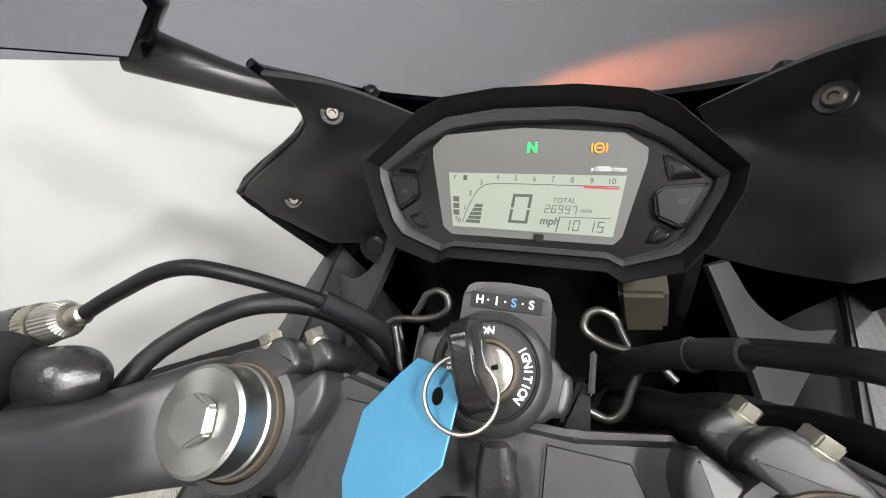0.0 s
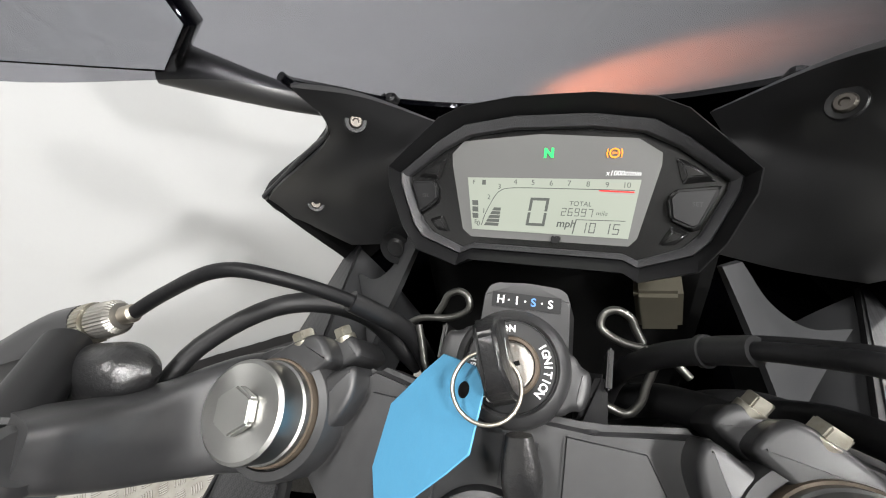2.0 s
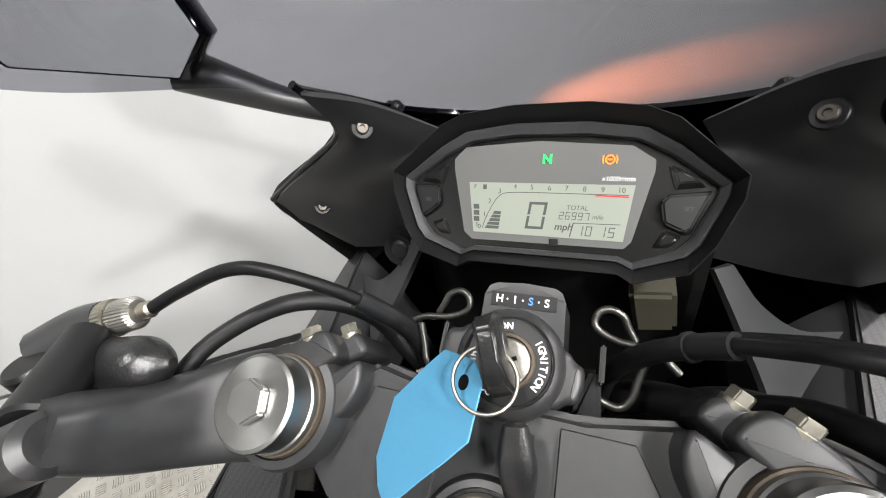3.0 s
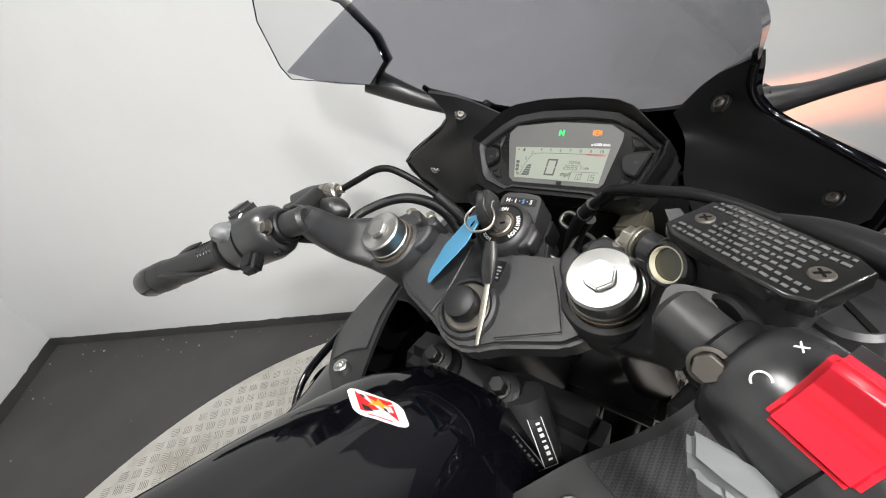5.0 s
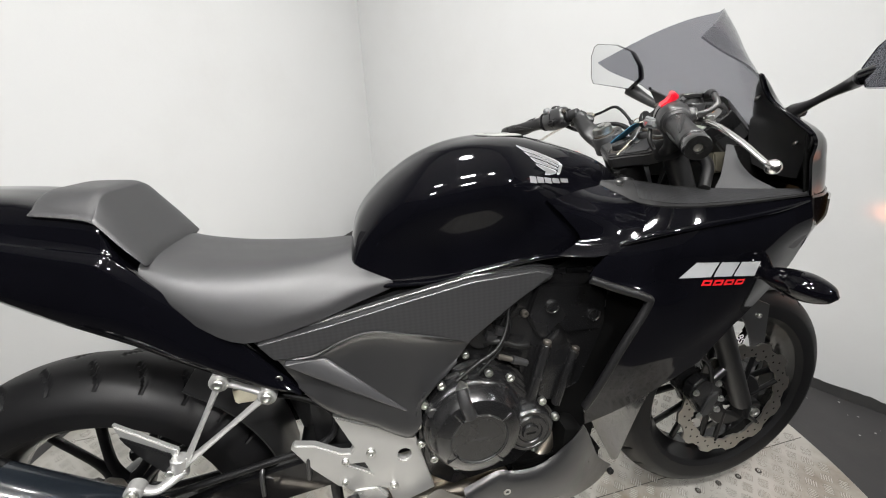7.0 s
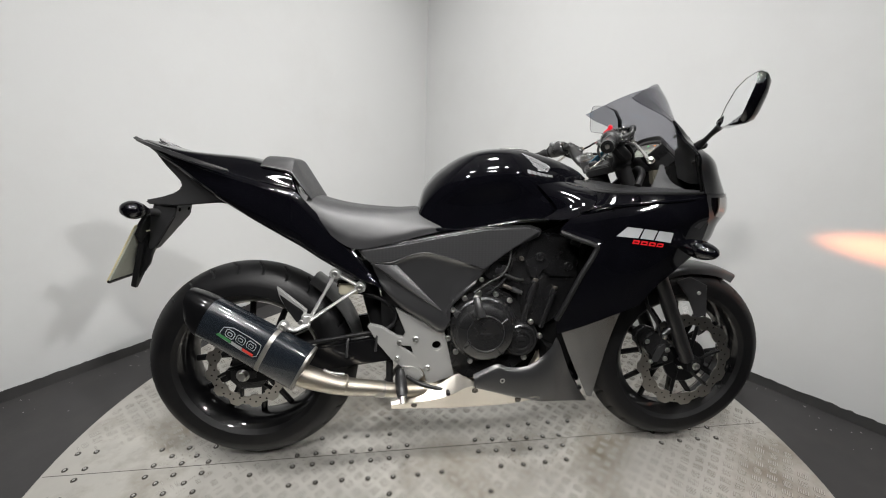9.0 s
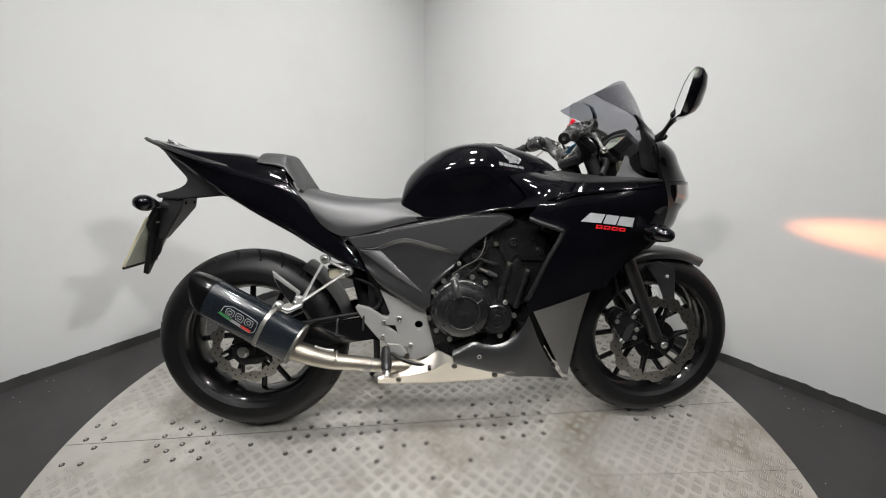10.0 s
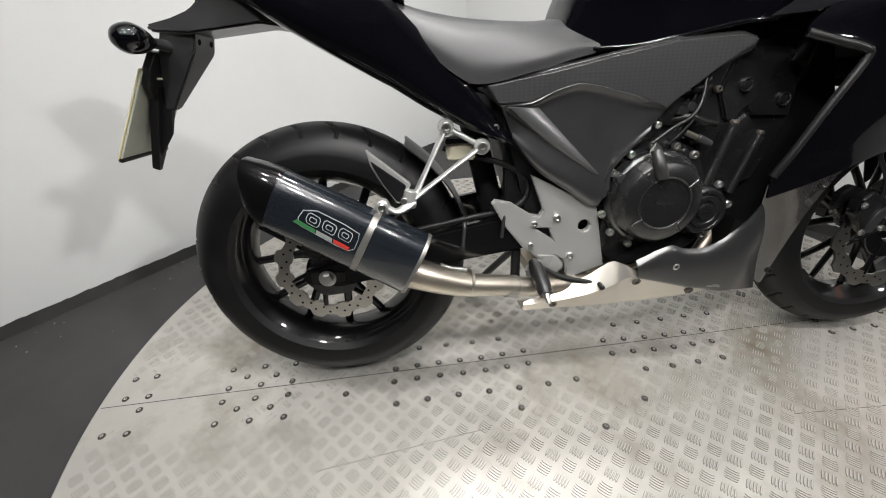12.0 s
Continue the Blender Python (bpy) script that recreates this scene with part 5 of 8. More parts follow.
swingarm = part("swingarm", swing, RIM, bike, "satin black box-section swingarm")
hexbolt((0.0, -0.128, 0.313), (0, -1, 0), 0.014, BOLT, swingarm, 0.012, "axle_nut")
part("chain_adjuster", plate([(-0.035, 0.298), (0.035, 0.302), (0.04, 0.325), (-0.035, 0.328)], -0.124, 0.003, 0.001), DARKBOLT, swingarm)
for x, z in ((0.30, 0.418), (0.385, 0.435)):
    part("hose_clip", tube([(x, -0.128, z - 0.055), (x + 0.004, -0.130, z - 0.01), (x + 0.006, -0.122, z)], 0.004, 4), SATIN, swingarm)
part("brake_line", tube([(0.03, -0.115, 0.36), (0.15, -0.118, 0.398), (0.30, -0.118, 0.424), (0.42, -0.112, 0.445), (0.445, -0.10, 0.49), (0.40, -0.09, 0.53), (0.32, -0.08, 0.555), (0.27, -0.07, 0.57)], 0.0065, 6), RUBBER, bike, "black rear brake hose")
rcal = bmesh.new()
plate([(-0.045, 0.385), (-0.035, 0.345), (-0.06, 0.30), (-0.02, 0.258), (0.045, 0.262), (0.08, 0.33), (0.05, 0.36), (0.02, 0.345), (-0.01, 0.375)], -0.095, 0.014, 0.004, rcal)
plate([(-0.05, 0.37), (-0.04, 0.42), (0.015, 0.435), (0.05, 0.405), (0.03, 0.365), (-0.02, 0.352)], -0.075, 0.040, 0.006, rcal)
part("rear_caliper", rcal, ENGINE, bike, "black rear brake caliper and bracket")
part("hugger", shell([[(0.33 * math.cos(radians(a)), 0.075, 0.313 + 0.325 * math.sin(radians(a))), (0.335 * math.cos(radians(a)), 0.03, 0.313 + 0.335 * math.sin(radians(a))), (0.335 * math.cos(radians(a)), 0, 0.313 + 0.337 * math.sin(radians(a)))]
                     for a in (0, 14, 28, 42, 55)], 0.003, 3, 3, both=True), SATIN, bike, "satin black rear hugger")
part("shock_absorber", rod((0.40, 0.0, 0.36), (0.34, 0.0, 0.62), 0.028), MATT, bike)

HEEL = [(0.445, 0.514), (0.520, 0.474), (0.592, 0.434), (0.612, 0.340), (0.622, 0.296), (0.560, 0.275), (0.540, 0.268), (0.528, 0.318), (0.505, 0.330), (0.470, 0.322), (0.452, 0.338), (0.435, 0.350), (0.392, 0.405), (0.363, 0.458), (0.370, 0.466), (0.405, 0.457),
        (0.448, 0.428), (0.466, 0.424), (0.474, 0.436)]
heel = part("footrest_plate", holed(HEEL, [round_poly(0.567, 0.396, 0.0135), [(0.456, 0.398), (0.490, 0.395), (0.499, 0.368)]], -0.118, 0.014, 0.0025), ALU, bike, "cast aluminium rider footrest plate", sharp=30)
part("raised_triangle", holed([(0.464, 0.334), (0.506, 0.330), (0.495, 0.294)], [[(0.472, 0.328), (0.498, 0.325), (0.492, 0.304)]], -0.1318, 0.003, 0.0008), ALU, heel, sharp=30)
for x, z in ((0.504, 0.418), (0.455, 0.408), (0.449, 0.358), (0.540, 0.326)):
    bolt((x, -0.133, z), (0, -1, 0), 0.009 if x > 0.47 else 0.007, BOLT, heel, 0.005)
part("inner_guard", plate([(0.40, 0.56), (0.47, 0.53), (0.60, 0.45), (0.60, 0.36), (0.40, 0.34)], -0.06, 0.03, 0.004), MATT, bike)
lower = bmesh.new()
plate([(0.485, 0.335), (0.512, 0.328), (0.530, 0.300), (0.492, 0.262), (0.452, 0.255), (0.440, 0.30)], -0.118, 0.016, 0.004, lower)
part("footrest_bracket", lower, ALU, heel)
peg = part("footrest", tube([(0.458, -0.132, 0.318), (0.460, -0.155, 0.306), (0.464, -0.190, 0.284), (0.466, -0.205, 0.274)], [0.012, 0.0165, 0.0170, 0.0140], 4, 18), GRIP, heel, "black rubber footrest")
part("footrest_tip", rod((0.466, -0.203, 0.275), (0.467, -0.222, 0.262), 0.0075, 0.0055), BOLT, peg)
part("brake_pedal", tube([(0.475, -0.140, 0.305), (0.51, -0.145, 0.285), (0.56, -0.155, 0.272), (0.60, -0.160, 0.268)], [0.006, 0.0065, 0.006, 0.0055], 5, 10), DARKBOLT, bike, "dark steel brake pedal")
part("pedal_tip", rod((0.60, -0.145, 0.268), (0.60, -0.185, 0.266), 0.006), DARKBOLT, bike)
part("brake_switch", rod((0.425, -0.10, 0.25), (0.425, -0.10, 0.34), 0.011), MATT, bike)
part("side_stand", tube([(0.50, 0.12, 0.26), (0.42, 0.19, 0.14), (0.36, 0.25, 0.035)], 0.011, 4), SATIN, bike, "black side stand")

# pillion footrest hanger: an open triangle of cast arms
hang = bmesh.new()
A, B, C = V(0.273, -0.118, 0.617), V(0.343, -0.120, 0.577), V(0.200, -0.150, 0.486)
tube([A, A.lerp(C, 0.5), C], [0.0105, 0.0078, 0.0105], 4, 20, hang, squash=0.5)
tube([B, B.lerp(C, 0.5), C], [0.0105, 0.0078, 0.0105], 4, 20, hang, squash=0.5)
tube([A, A.lerp(B, 0.5), B], [0.0085, 0.0065, 0.0085], 4, 12, hang, squash=0.8)
for p in (A, B):
    rod(p + V(0, 0.008, 0), p + V(0, -0.010, 0), 0.016, bm=hang)
rod(C + V(-0.004, 0, 0.018), C + V(-0.010, -0.002, -0.016), 0.014, bm=hang)
hanger = part("pillion_hanger", hang, ALU, bike, "cast aluminium pillion footrest hanger")
for p in (A, B):
    bolt(p + V(0, -0.011, 0), (0, -1, 0), 0.010, BOLT, hanger, 0.006)
FLAP = [(0.116, 0.588), (0.122, 0.556), (0.140, 0.520), (0.168, 0.476), (0.182, 0.482), (0.198, 0.517)]
rest = part("pillion_footrest", plate(FLAP, -0.140, 0.010, 0.0025), ALU, hanger, "folded aluminium pillion footrest")
part("footrest_rubber", plate([(0.124, 0.566), (0.128, 0.553), (0.145, 0.518), (0.169, 0.482), (0.178, 0.486), (0.188, 0.515)], -0.150, 0.006, 0.002), RUBBER, rest)
part("pivot_pin", rod((0.182, -0.135, 0.486), (0.182, -0.166, 0.486), 0.007), BOLT, rest)
part("fluid_bottle", bx((0.06, 0.035, 0.035), Matrix.Translation((0.305, -0.075, 0.562)), 0.004), FLUID, bike, "cloudy brake fluid bottle")
part("bottle_cap", bx((0.064, 0.038, 0.010), Matrix.Translation((0.305, -0.075, 0.585)), 0.002), MATT, bike)

# ---- exhaust ----
MF, MB = V(0.196, -0.205, 0.370), V(-0.055, -0.176, 0.512)
MD = (MB - MF).normalized()
MM = frame_of(MD, MF, (0, 0, 1))
ML = (MB - MF).length


def oval_ring(h, k=1.0, n=48, slash=0.0):
    """A six-sided rounded section; slash: how much further the upper side reaches back than the lower."""
    out = []
    for i in range(n):
        a = 2 * math.pi * i / n
        c, q = math.cos(a), math.sin(a)
        e = 0.72
        up = math.copysign(abs(c) ** e, c)
        taper = 1.0 - 0.09 * max(0.0, min(1.0, h / ML))
        out.append(MM @ V(0.0635 * k * taper * up, 0.047 * k * taper * math.copysign(abs(q) ** e, q), h + slash * (0.5 + 0.5 * up) ** 0.7))
    return out


def sleeve(pairs):
    bm, vs = grid_bm([oval_ring(p[0], p[1], slash=p[2] if len(p) > 2 else 0.0) for p in pairs], loop=True)
    bm.faces.new(vs[0])
    bm.faces.new(vs[-1])
    return bm


silencer = part("silencer", sleeve([(0.0, 0.96), (0.004, 1.0), (ML, 1.0), (ML, 0.97)]), CARBON, bike, "carbon weave silencer with maker's badge", sharp=40)
part("end_cap", sleeve([(ML - 0.002, 1.012), (ML + 0.003, 1.016, 0.004), (ML + 0.010, 0.97, 0.026), (ML + 0.018, 0.86, 0.050), (ML + 0.020, 0.82, 0.054), (ML + 0.012, 0.76, 0.046), (ML - 0.010, 0.70)]), RIM, silencer, "black slash-cut end cap", sharp=40)
part("front_cap", sleeve([(-0.004, 0.94), (-0.003, 1.004), (0.002, 1.008), (0.004, 1.0)]), DULLCAP, silencer, sharp=40)
part("strap", sleeve([(0.100, 1.0), (0.101, 1.024), (0.112, 1.024), (0.113, 1.0)]), DULLCAP, silencer, "dull steel strap", sharp=40)
for hh in (0.012, ML - 0.012):
    for a in (0.75, 2.4):
        p = MM @ V(0.056 * math.cos(a), 0.045 * 0.96 * math.sin(a) * (-1 if (MM.to_3x3() @ V(0, 1, 0)).y > 0 else 1), hh)
        bolt(p, (0, -1, 0.3 * math.cos(a)), 0.005, BOLT, silencer, 0.004)
pipe = bmesh.new()
tube([V(0.172, -0.203, 0.356), V(0.212, -0.199, 0.337), V(0.290, -0.188, 0.306), V(0.3815, -0.170, 0.285), V(0.46, -0.150, 0.265), V(0.60, -0.12, 0.25)], [0.0315, 0.0310, 0.0262, 0.0225, 0.0215, 0.0215], 7, 28, pipe)
link = part("link_pipe", pipe, STEEL, bike, "heat-tinted stainless link pipe")
part("pipe_clamp", rod((0.385, -0.166, 0.281), (0.412, -0.160, 0.275), 0.0250), DULLCAP, link)
part("pipe_clamp", rod((0.30, -0.187, 0.310), (0.306, -0.1855, 0.308), 0.0275), STEEL, link)
part("spring", tube([(0.245, -0.19, 0.355), (0.265, -0.188, 0.345), (0.30, -0.18, 0.335)], 0.005, 5, 8), BOLT, link)
lug = side_lathe(0.140, 0.484, -0.172, [(0, 0.020), (0.011, 0.020), (0.0135, 0.018), (0.014, 0.0), (0, 0.0)], 28)
hull([(0.116, -0.190, 0.470), (0.137, -0.190, 0.458), (0.152, -0.190, 0.478), (0.131, -0.190, 0.494), (0.116, -0.180, 0.470), (0.137, -0.180, 0.458), (0.152, -0.180, 0.478), (0.131, -0.180, 0.494)], 0.002, 2, lug)
tube([(0.148, -0.180, 0.480), (0.165, -0.176, 0.470), (0.182, -0.165, 0.473), (0.198, -0.152, 0.480)], [0.010, 0.009, 0.010, 0.012], 5, 12, lug, squash=0.7)
lug_o = part("silencer_bracket", lug, ALU, bike, "aluminium silencer bracket")
bolt((0.140, -0.192, 0.484), (0, -1, 0), 0.009, BOLT, lug_o, 0.005)
# badge on the silencer: outlined lozenge with bars


def on_sleeve(h, up, lift=0.0006):
    """A place on the outer flat of the silencer: along it and up across it."""
    y_sign = -1 if (MM.to_3x3() @ V(0, 1, 0)).y > 0 else 1
    taper = 1.0 - 0.09 * max(0.0, min(1.0, h / ML))
    c = max(-0.98, min(0.98, up / (0.0635 * taper)))
    cc = math.copysign(abs(c) ** (1 / 0.72), c)
    s = math.sqrt(max(0, 1 - cc * cc)) ** 0.72
    return MM @ V(up, y_sign * (0.047 * taper * s + lift), h)


def decal(poly, mat, parent, lift=0.0006, name="badge"):
    bm = bmesh.new()
    vs = [bm.verts.new(on_sleeve(h, u, lift)) for h, u in poly]
    bm.faces.new(vs)
    bmesh.ops.triangulate(bm, faces=bm.faces[:])
    return part(name, bm, mat, parent, smooth=False)


LOZENGE = [(0.118, 0.012), (0.121, 0.027), (0.150, 0.031), (0.205, 0.032), (0.228, 0.022), (0.232, 0.004), (0.224, -0.009), (0.150, -0.015), (0.128, -0.015), (0.118, -0.006)]


def shrunk(poly, by):
    cx, cy = sum(p[0] for p in poly) / len(poly), sum(p[1] for p in poly) / len(poly)
    w, h = max(p[0] for p in poly) - cx, max(p[1] for p in poly) - cy
    return [(cx + (x - cx) * (1 - by / w), cy + (y - cy) * (1 - by / h)) for x, y in poly]


decal(LOZENGE, SILVERINK, silencer)
decal(shrunk(LOZENGE, 0.0016), CARBON, silencer, 0.0009)
for h in (0.130, 0.161, 0.192):
    block = [(h + 0.003, 0.001), (h, 0.006), (h, 0.018), (h + 0.004, 0.0225), (h + 0.022, 0.0240), (h + 0.026, 0.019), (h + 0.026, 0.008), (h + 0.022, 0.0025)]
    decal(block, SILVERINK, silencer, 0.0012)
    decal(shrunk(block, 0.0014), CARBON, silencer, 0.0015)
    decal(shrunk(block, 0.0062), SILVERINK, silencer, 0.0018)
    decal(shrunk(block, 0.0076), CARBON, silencer, 0.0021)
decal([(0.128, -0.014), (0.128, -0.006), (0.160, -0.004), (0.158, -0.012)], REDDULL, silencer, 0.0014)
decal([(0.160, -0.012), (0.162, -0.004), (0.194, -0.002), (0.192, -0.010)], GREYINK, silencer, 0.0014)
decal([(0.194, -0.010), (0.196, -0.002), (0.232, 0.001), (0.238, -0.007)], GREENDULL, silencer, 0.0014)

# ---- belly ----
PAN = [
    [(0.432, 0.150, 0.226), (0.50, 0.150, 0.245), (0.575, 0.150, 0.280), (0.625, 0.152, 0.312), (0.648, 0.165, 0.312), (0.69, 0.170, 0.290), (0.78, 0.174, 0.268), (0.878, 0.176, 0.246)],
    [(0.432, 0.153, 0.221), (0.50, 0.162, 0.232), (0.56, 0.170, 0.244), (0.61, 0.174, 0.260), (0.655, 0.177, 0.284), (0.69, 0.1755, 0.281), (0.78, 0.1755, 0.260), (0.878, 0.177, 0.242)],
    [(0.432, 0.146, 0.206), (0.50, 0.144, 0.204), (0.56, 0.142, 0.202), (0.61, 0.141, 0.200), (0.65, 0.141, 0.201), (0.69, 0.143, 0.204), (0.79, 0.150, 0.213), (0.88, 0.168, 0.238)],
    [(0.432, 0.100, 0.202), (0.50, 0.100, 0.198), (0.56, 0.100, 0.196), (0.61, 0.100, 0.194), (0.65, 0.100, 0.194), (0.69, 0.100, 0.198), (0.79, 0.100, 0.206), (0.87, 0.120, 0.230)],
]
pan = part("exhaust_guard", shell(PAN, 0.003, 5, 1, side=-1), BRUSHED, bike, "brushed steel exhaust guard", sharp=18)
for x, y, z in ((0.500, -0.157, 0.220), (0.681, -0.1735, 0.270), (0.815, -0.168, 0.233)):
    bolt((x, y, z), (0, -0.9, -0.42), 0.0095, DULLBOLT, pan, 0.004)
part("collector", bx((0.36, 0.20, 0.07), Matrix.Translation((0.66, -0.01, 0.245)), 0.02), STEEL, bike, "steel exhaust collector")
BELLY = [
    [(0.676, 0.168, 0.318), (0.742, 0.172, 0.349), (0.775, 0.172, 0.341), (0.816, 0.172, 0.338), (0.852, 0.172, 0.350), (0.884, 0.174, 0.377), (0.904, 0.182, 0.408), (0.914, 0.189, 0.440)],
    [(0.676, 0.178, 0.308), (0.742, 0.180, 0.340), (0.775, 0.180, 0.331), (0.816, 0.180, 0.328), (0.855, 0.180, 0.338), (0.892, 0.182, 0.366), (0.912, 0.187, 0.395), (0.926, 0.189, 0.418)],
    [(0.677, 0.180, 0.296), (0.745, 0.183, 0.310), (0.790, 0.183, 0.305), (0.830, 0.183, 0.302), (0.870, 0.183, 0.308), (0.905, 0.183, 0.325), (0.930, 0.180, 0.345), (0.948, 0.177, 0.365)],
    [(0.680, 0.177, 0.284), (0.745, 0.179, 0.270), (0.790, 0.179, 0.258), (0.832, 0.178, 0.250), (0.880, 0.176, 0.256), (0.925, 0.174, 0.275), (0.965, 0.152, 0.272), (0.995, 0.132, 0.280)],
    [(0.690, 0.172, 0.280), (0.748, 0.173, 0.264), (0.795, 0.172, 0.250), (0.835, 0.170, 0.240), (0.885, 0.166, 0.226), (0.930, 0.160, 0.222), (1.005, 0.120, 0.196), (1.088, 0.052, 0.152)],
]
belly = part("belly_pan", shell(BELLY, 0.003, 5, 3, side=-1), GREYPL, bike, "satin black belly pan", sharp=60)
bolt((0.760, -0.183, 0.305), (0, -1, 0), 0.008, BOLT, belly)
# Added black bodies that darken the opening between belly and lower fairing.
part("belly_dark_filler", hull([(a, k * b, c) for k in (-1, 1) for a, b, c in ((0.90, 0.150, 0.395), (0.945, 0.140, 0.375), (1.000, 0.078, 0.262), (1.072, 0.030, 0.186), (0.90, 0.130, 0.245), (1.00, 0.085, 0.212))]), VOID, bike)
part("belly_dark_filler", bx((0.22, 0.24, 0.06), Matrix.Translation((0.90, 0, 0.262)), 0.01), VOID, bike)
bolt((1.010, -0.158, 0.262), (0, -1, 0), 0.007, DARKBOLT, belly)

# ---- rear end: undertray, plate and lights ----
UNDER = [(-0.232, 0.966), (-0.200, 0.918), (-0.172, 0.884), (-0.159, 0.866), (-0.163, 0.852), (-0.182, 0.838), (-0.218, 0.826), (-0.262, 0.817), (-0.258, 0.806), (-0.190, 0.800), (-0.060, 0.812),
         (0.050, 0.795), (0.060, 0.88), (-0.10, 0.925)]
part("undertray", plate(UNDER, 0.056, 0.112, 0.004), SATIN, bike, "satin black undertray", sharp=40)
bracket = bmesh.new()
hull([(x, s * y, z) for s in (-1, 1) for x, y, z in ((-0.184, 0.043, 0.803), (-0.192, 0.043, 0.770), (-0.275, 0.013, 0.668), (-0.245, 0.046, 0.810), (-0.262, 0.040, 0.770), (-0.295, 0.012, 0.668))], 0.003, 2, bracket)
holder = part("plate_bracket", bracket, SATIN, bike, "satin black number plate bracket", sharp=30)
for s in (-1, 1):
    part("bracket_hole", lathe([(0, 0.0012), (0.0048, 0.0012), (0.0056, 0.0003), (0.0056, -0.002)], frame_of((0.97, 0, -0.24), (-0.1875, s * 0.025, 0.788)), 16), VOID, holder)
    part("wire_clip", bx((0.004, 0.016, 0.003), frame_of((0.9, 0, -0.4), (-0.272, s * 0.040, 0.727), (0, 0, 1)), 0.001), FLUID, holder)
wings = bmesh.new()
hull([(x + k * 0.012, 0.018 + s * y * 1.3, z - k * 0.006) for k in (0, 1) for s in (-1, 1) for x, y, z in ((-0.275, 0.050, 0.778), (-0.287, 0.060, 0.748), (-0.299, 0.060, 0.718), (-0.318, 0.026, 0.686))], 0.002, 1, wings)
hull([(x + k * 0.014, 0.010 * (y > 0.01) + s * y * 1.35, z - k * 0.006) for k in (0, 1) for s in (-1, 1) for x, y, z in ((-0.300, 0.030, 0.718), (-0.325, 0.024, 0.655), (-0.362, 0.004, 0.552))], 0.002, 1, wings)
hull([(x, s * y, z) for s in (-1, 1) for x, y, z in ((-0.275, 0.010, 0.70), (-0.300, 0.004, 0.62), (-0.352, 0.002, 0.556), (-0.305, 0.012, 0.70), (-0.35, 0.004, 0.60))], 0.002, 1, wings)
part("plate_mount", wings, MATT, holder, "black winged plate mount", sharp=30)
PM = frame_of((-0.864, 0, 0.5), (-0.338, 0.020, 0.664), (0, -1, 0))
nplate = part("number_plate", bx((0.168, 0.190, 0.003), PM, 0.001), YELLOW, bike, "yellow number plate seen from behind its bracket")
part("plate_backing", bx((0.164, 0.184, 0.004), PM @ Matrix.Translation((0, 0, -0.004)), 0.001), PLATEBACK, nplate)
part("plate_edge", bx((0.166, 0.010, 0.010), PM @ Matrix.Translation((0, 0.094 if PM.to_3x3().col[1].z < 0 else -0.094, -0.004)), 0.002), MATT, nplate)
for k in range(3):
    part("plate_mark", bx((0.022, 0.06, 0.0006), PM @ Matrix.Translation((-0.034 + 0.034 * k, 0, 0.0019)), 0), LCDINK, nplate, smooth=False)


def indicator(root, tip, up, length, name):
    """A small pear-shaped lamp on a short stalk."""
    root, tip = Vector(root), Vector(tip)
    d = (tip - root).normalized()
    L = (tip - root).length
    st = part(name, tube([root - d * 0.03, root, root + d * 0.01], [0.011, 0.009, 0.012], 3, 10), SATIN, bike, "small black indicator with a smoked lens")
    part("lamp_body", tube([root, root + d * L * 0.30, root + d * L * 0.62, root + d * L * 0.9, tip], [0.010, 0.025, 0.030, 0.019, 0.003], 5, 18, squash=0.85), GLOSS, st)
    part("lens", tube([root + d * L * 0.25 + V(0.010, 0, 0), root + d * L * 0.6 + V(0.013, 0, 0), root + d * L * 0.88 + V(0.006, 0, 0)], [0.010, 0.018, 0.008], 4, 12), AMBER, st)
    return st


indicator((-0.252, -0.062, 0.786), (-0.285, -0.122, 0.796), 0, 0, "rear_indicator")
indicator((-0.252, 0.062, 0.786), (-0.285, 0.122, 0.796), 0, 0, "rear_indicator")
indicator((1.245, -0.200, 0.722), (1.292, -0.300, 0.705), 0, 0, "front_indicator")
indicator((1.245, 0.200, 0.722), (1.292, 0.300, 0.705), 0, 0, "front_indicator")


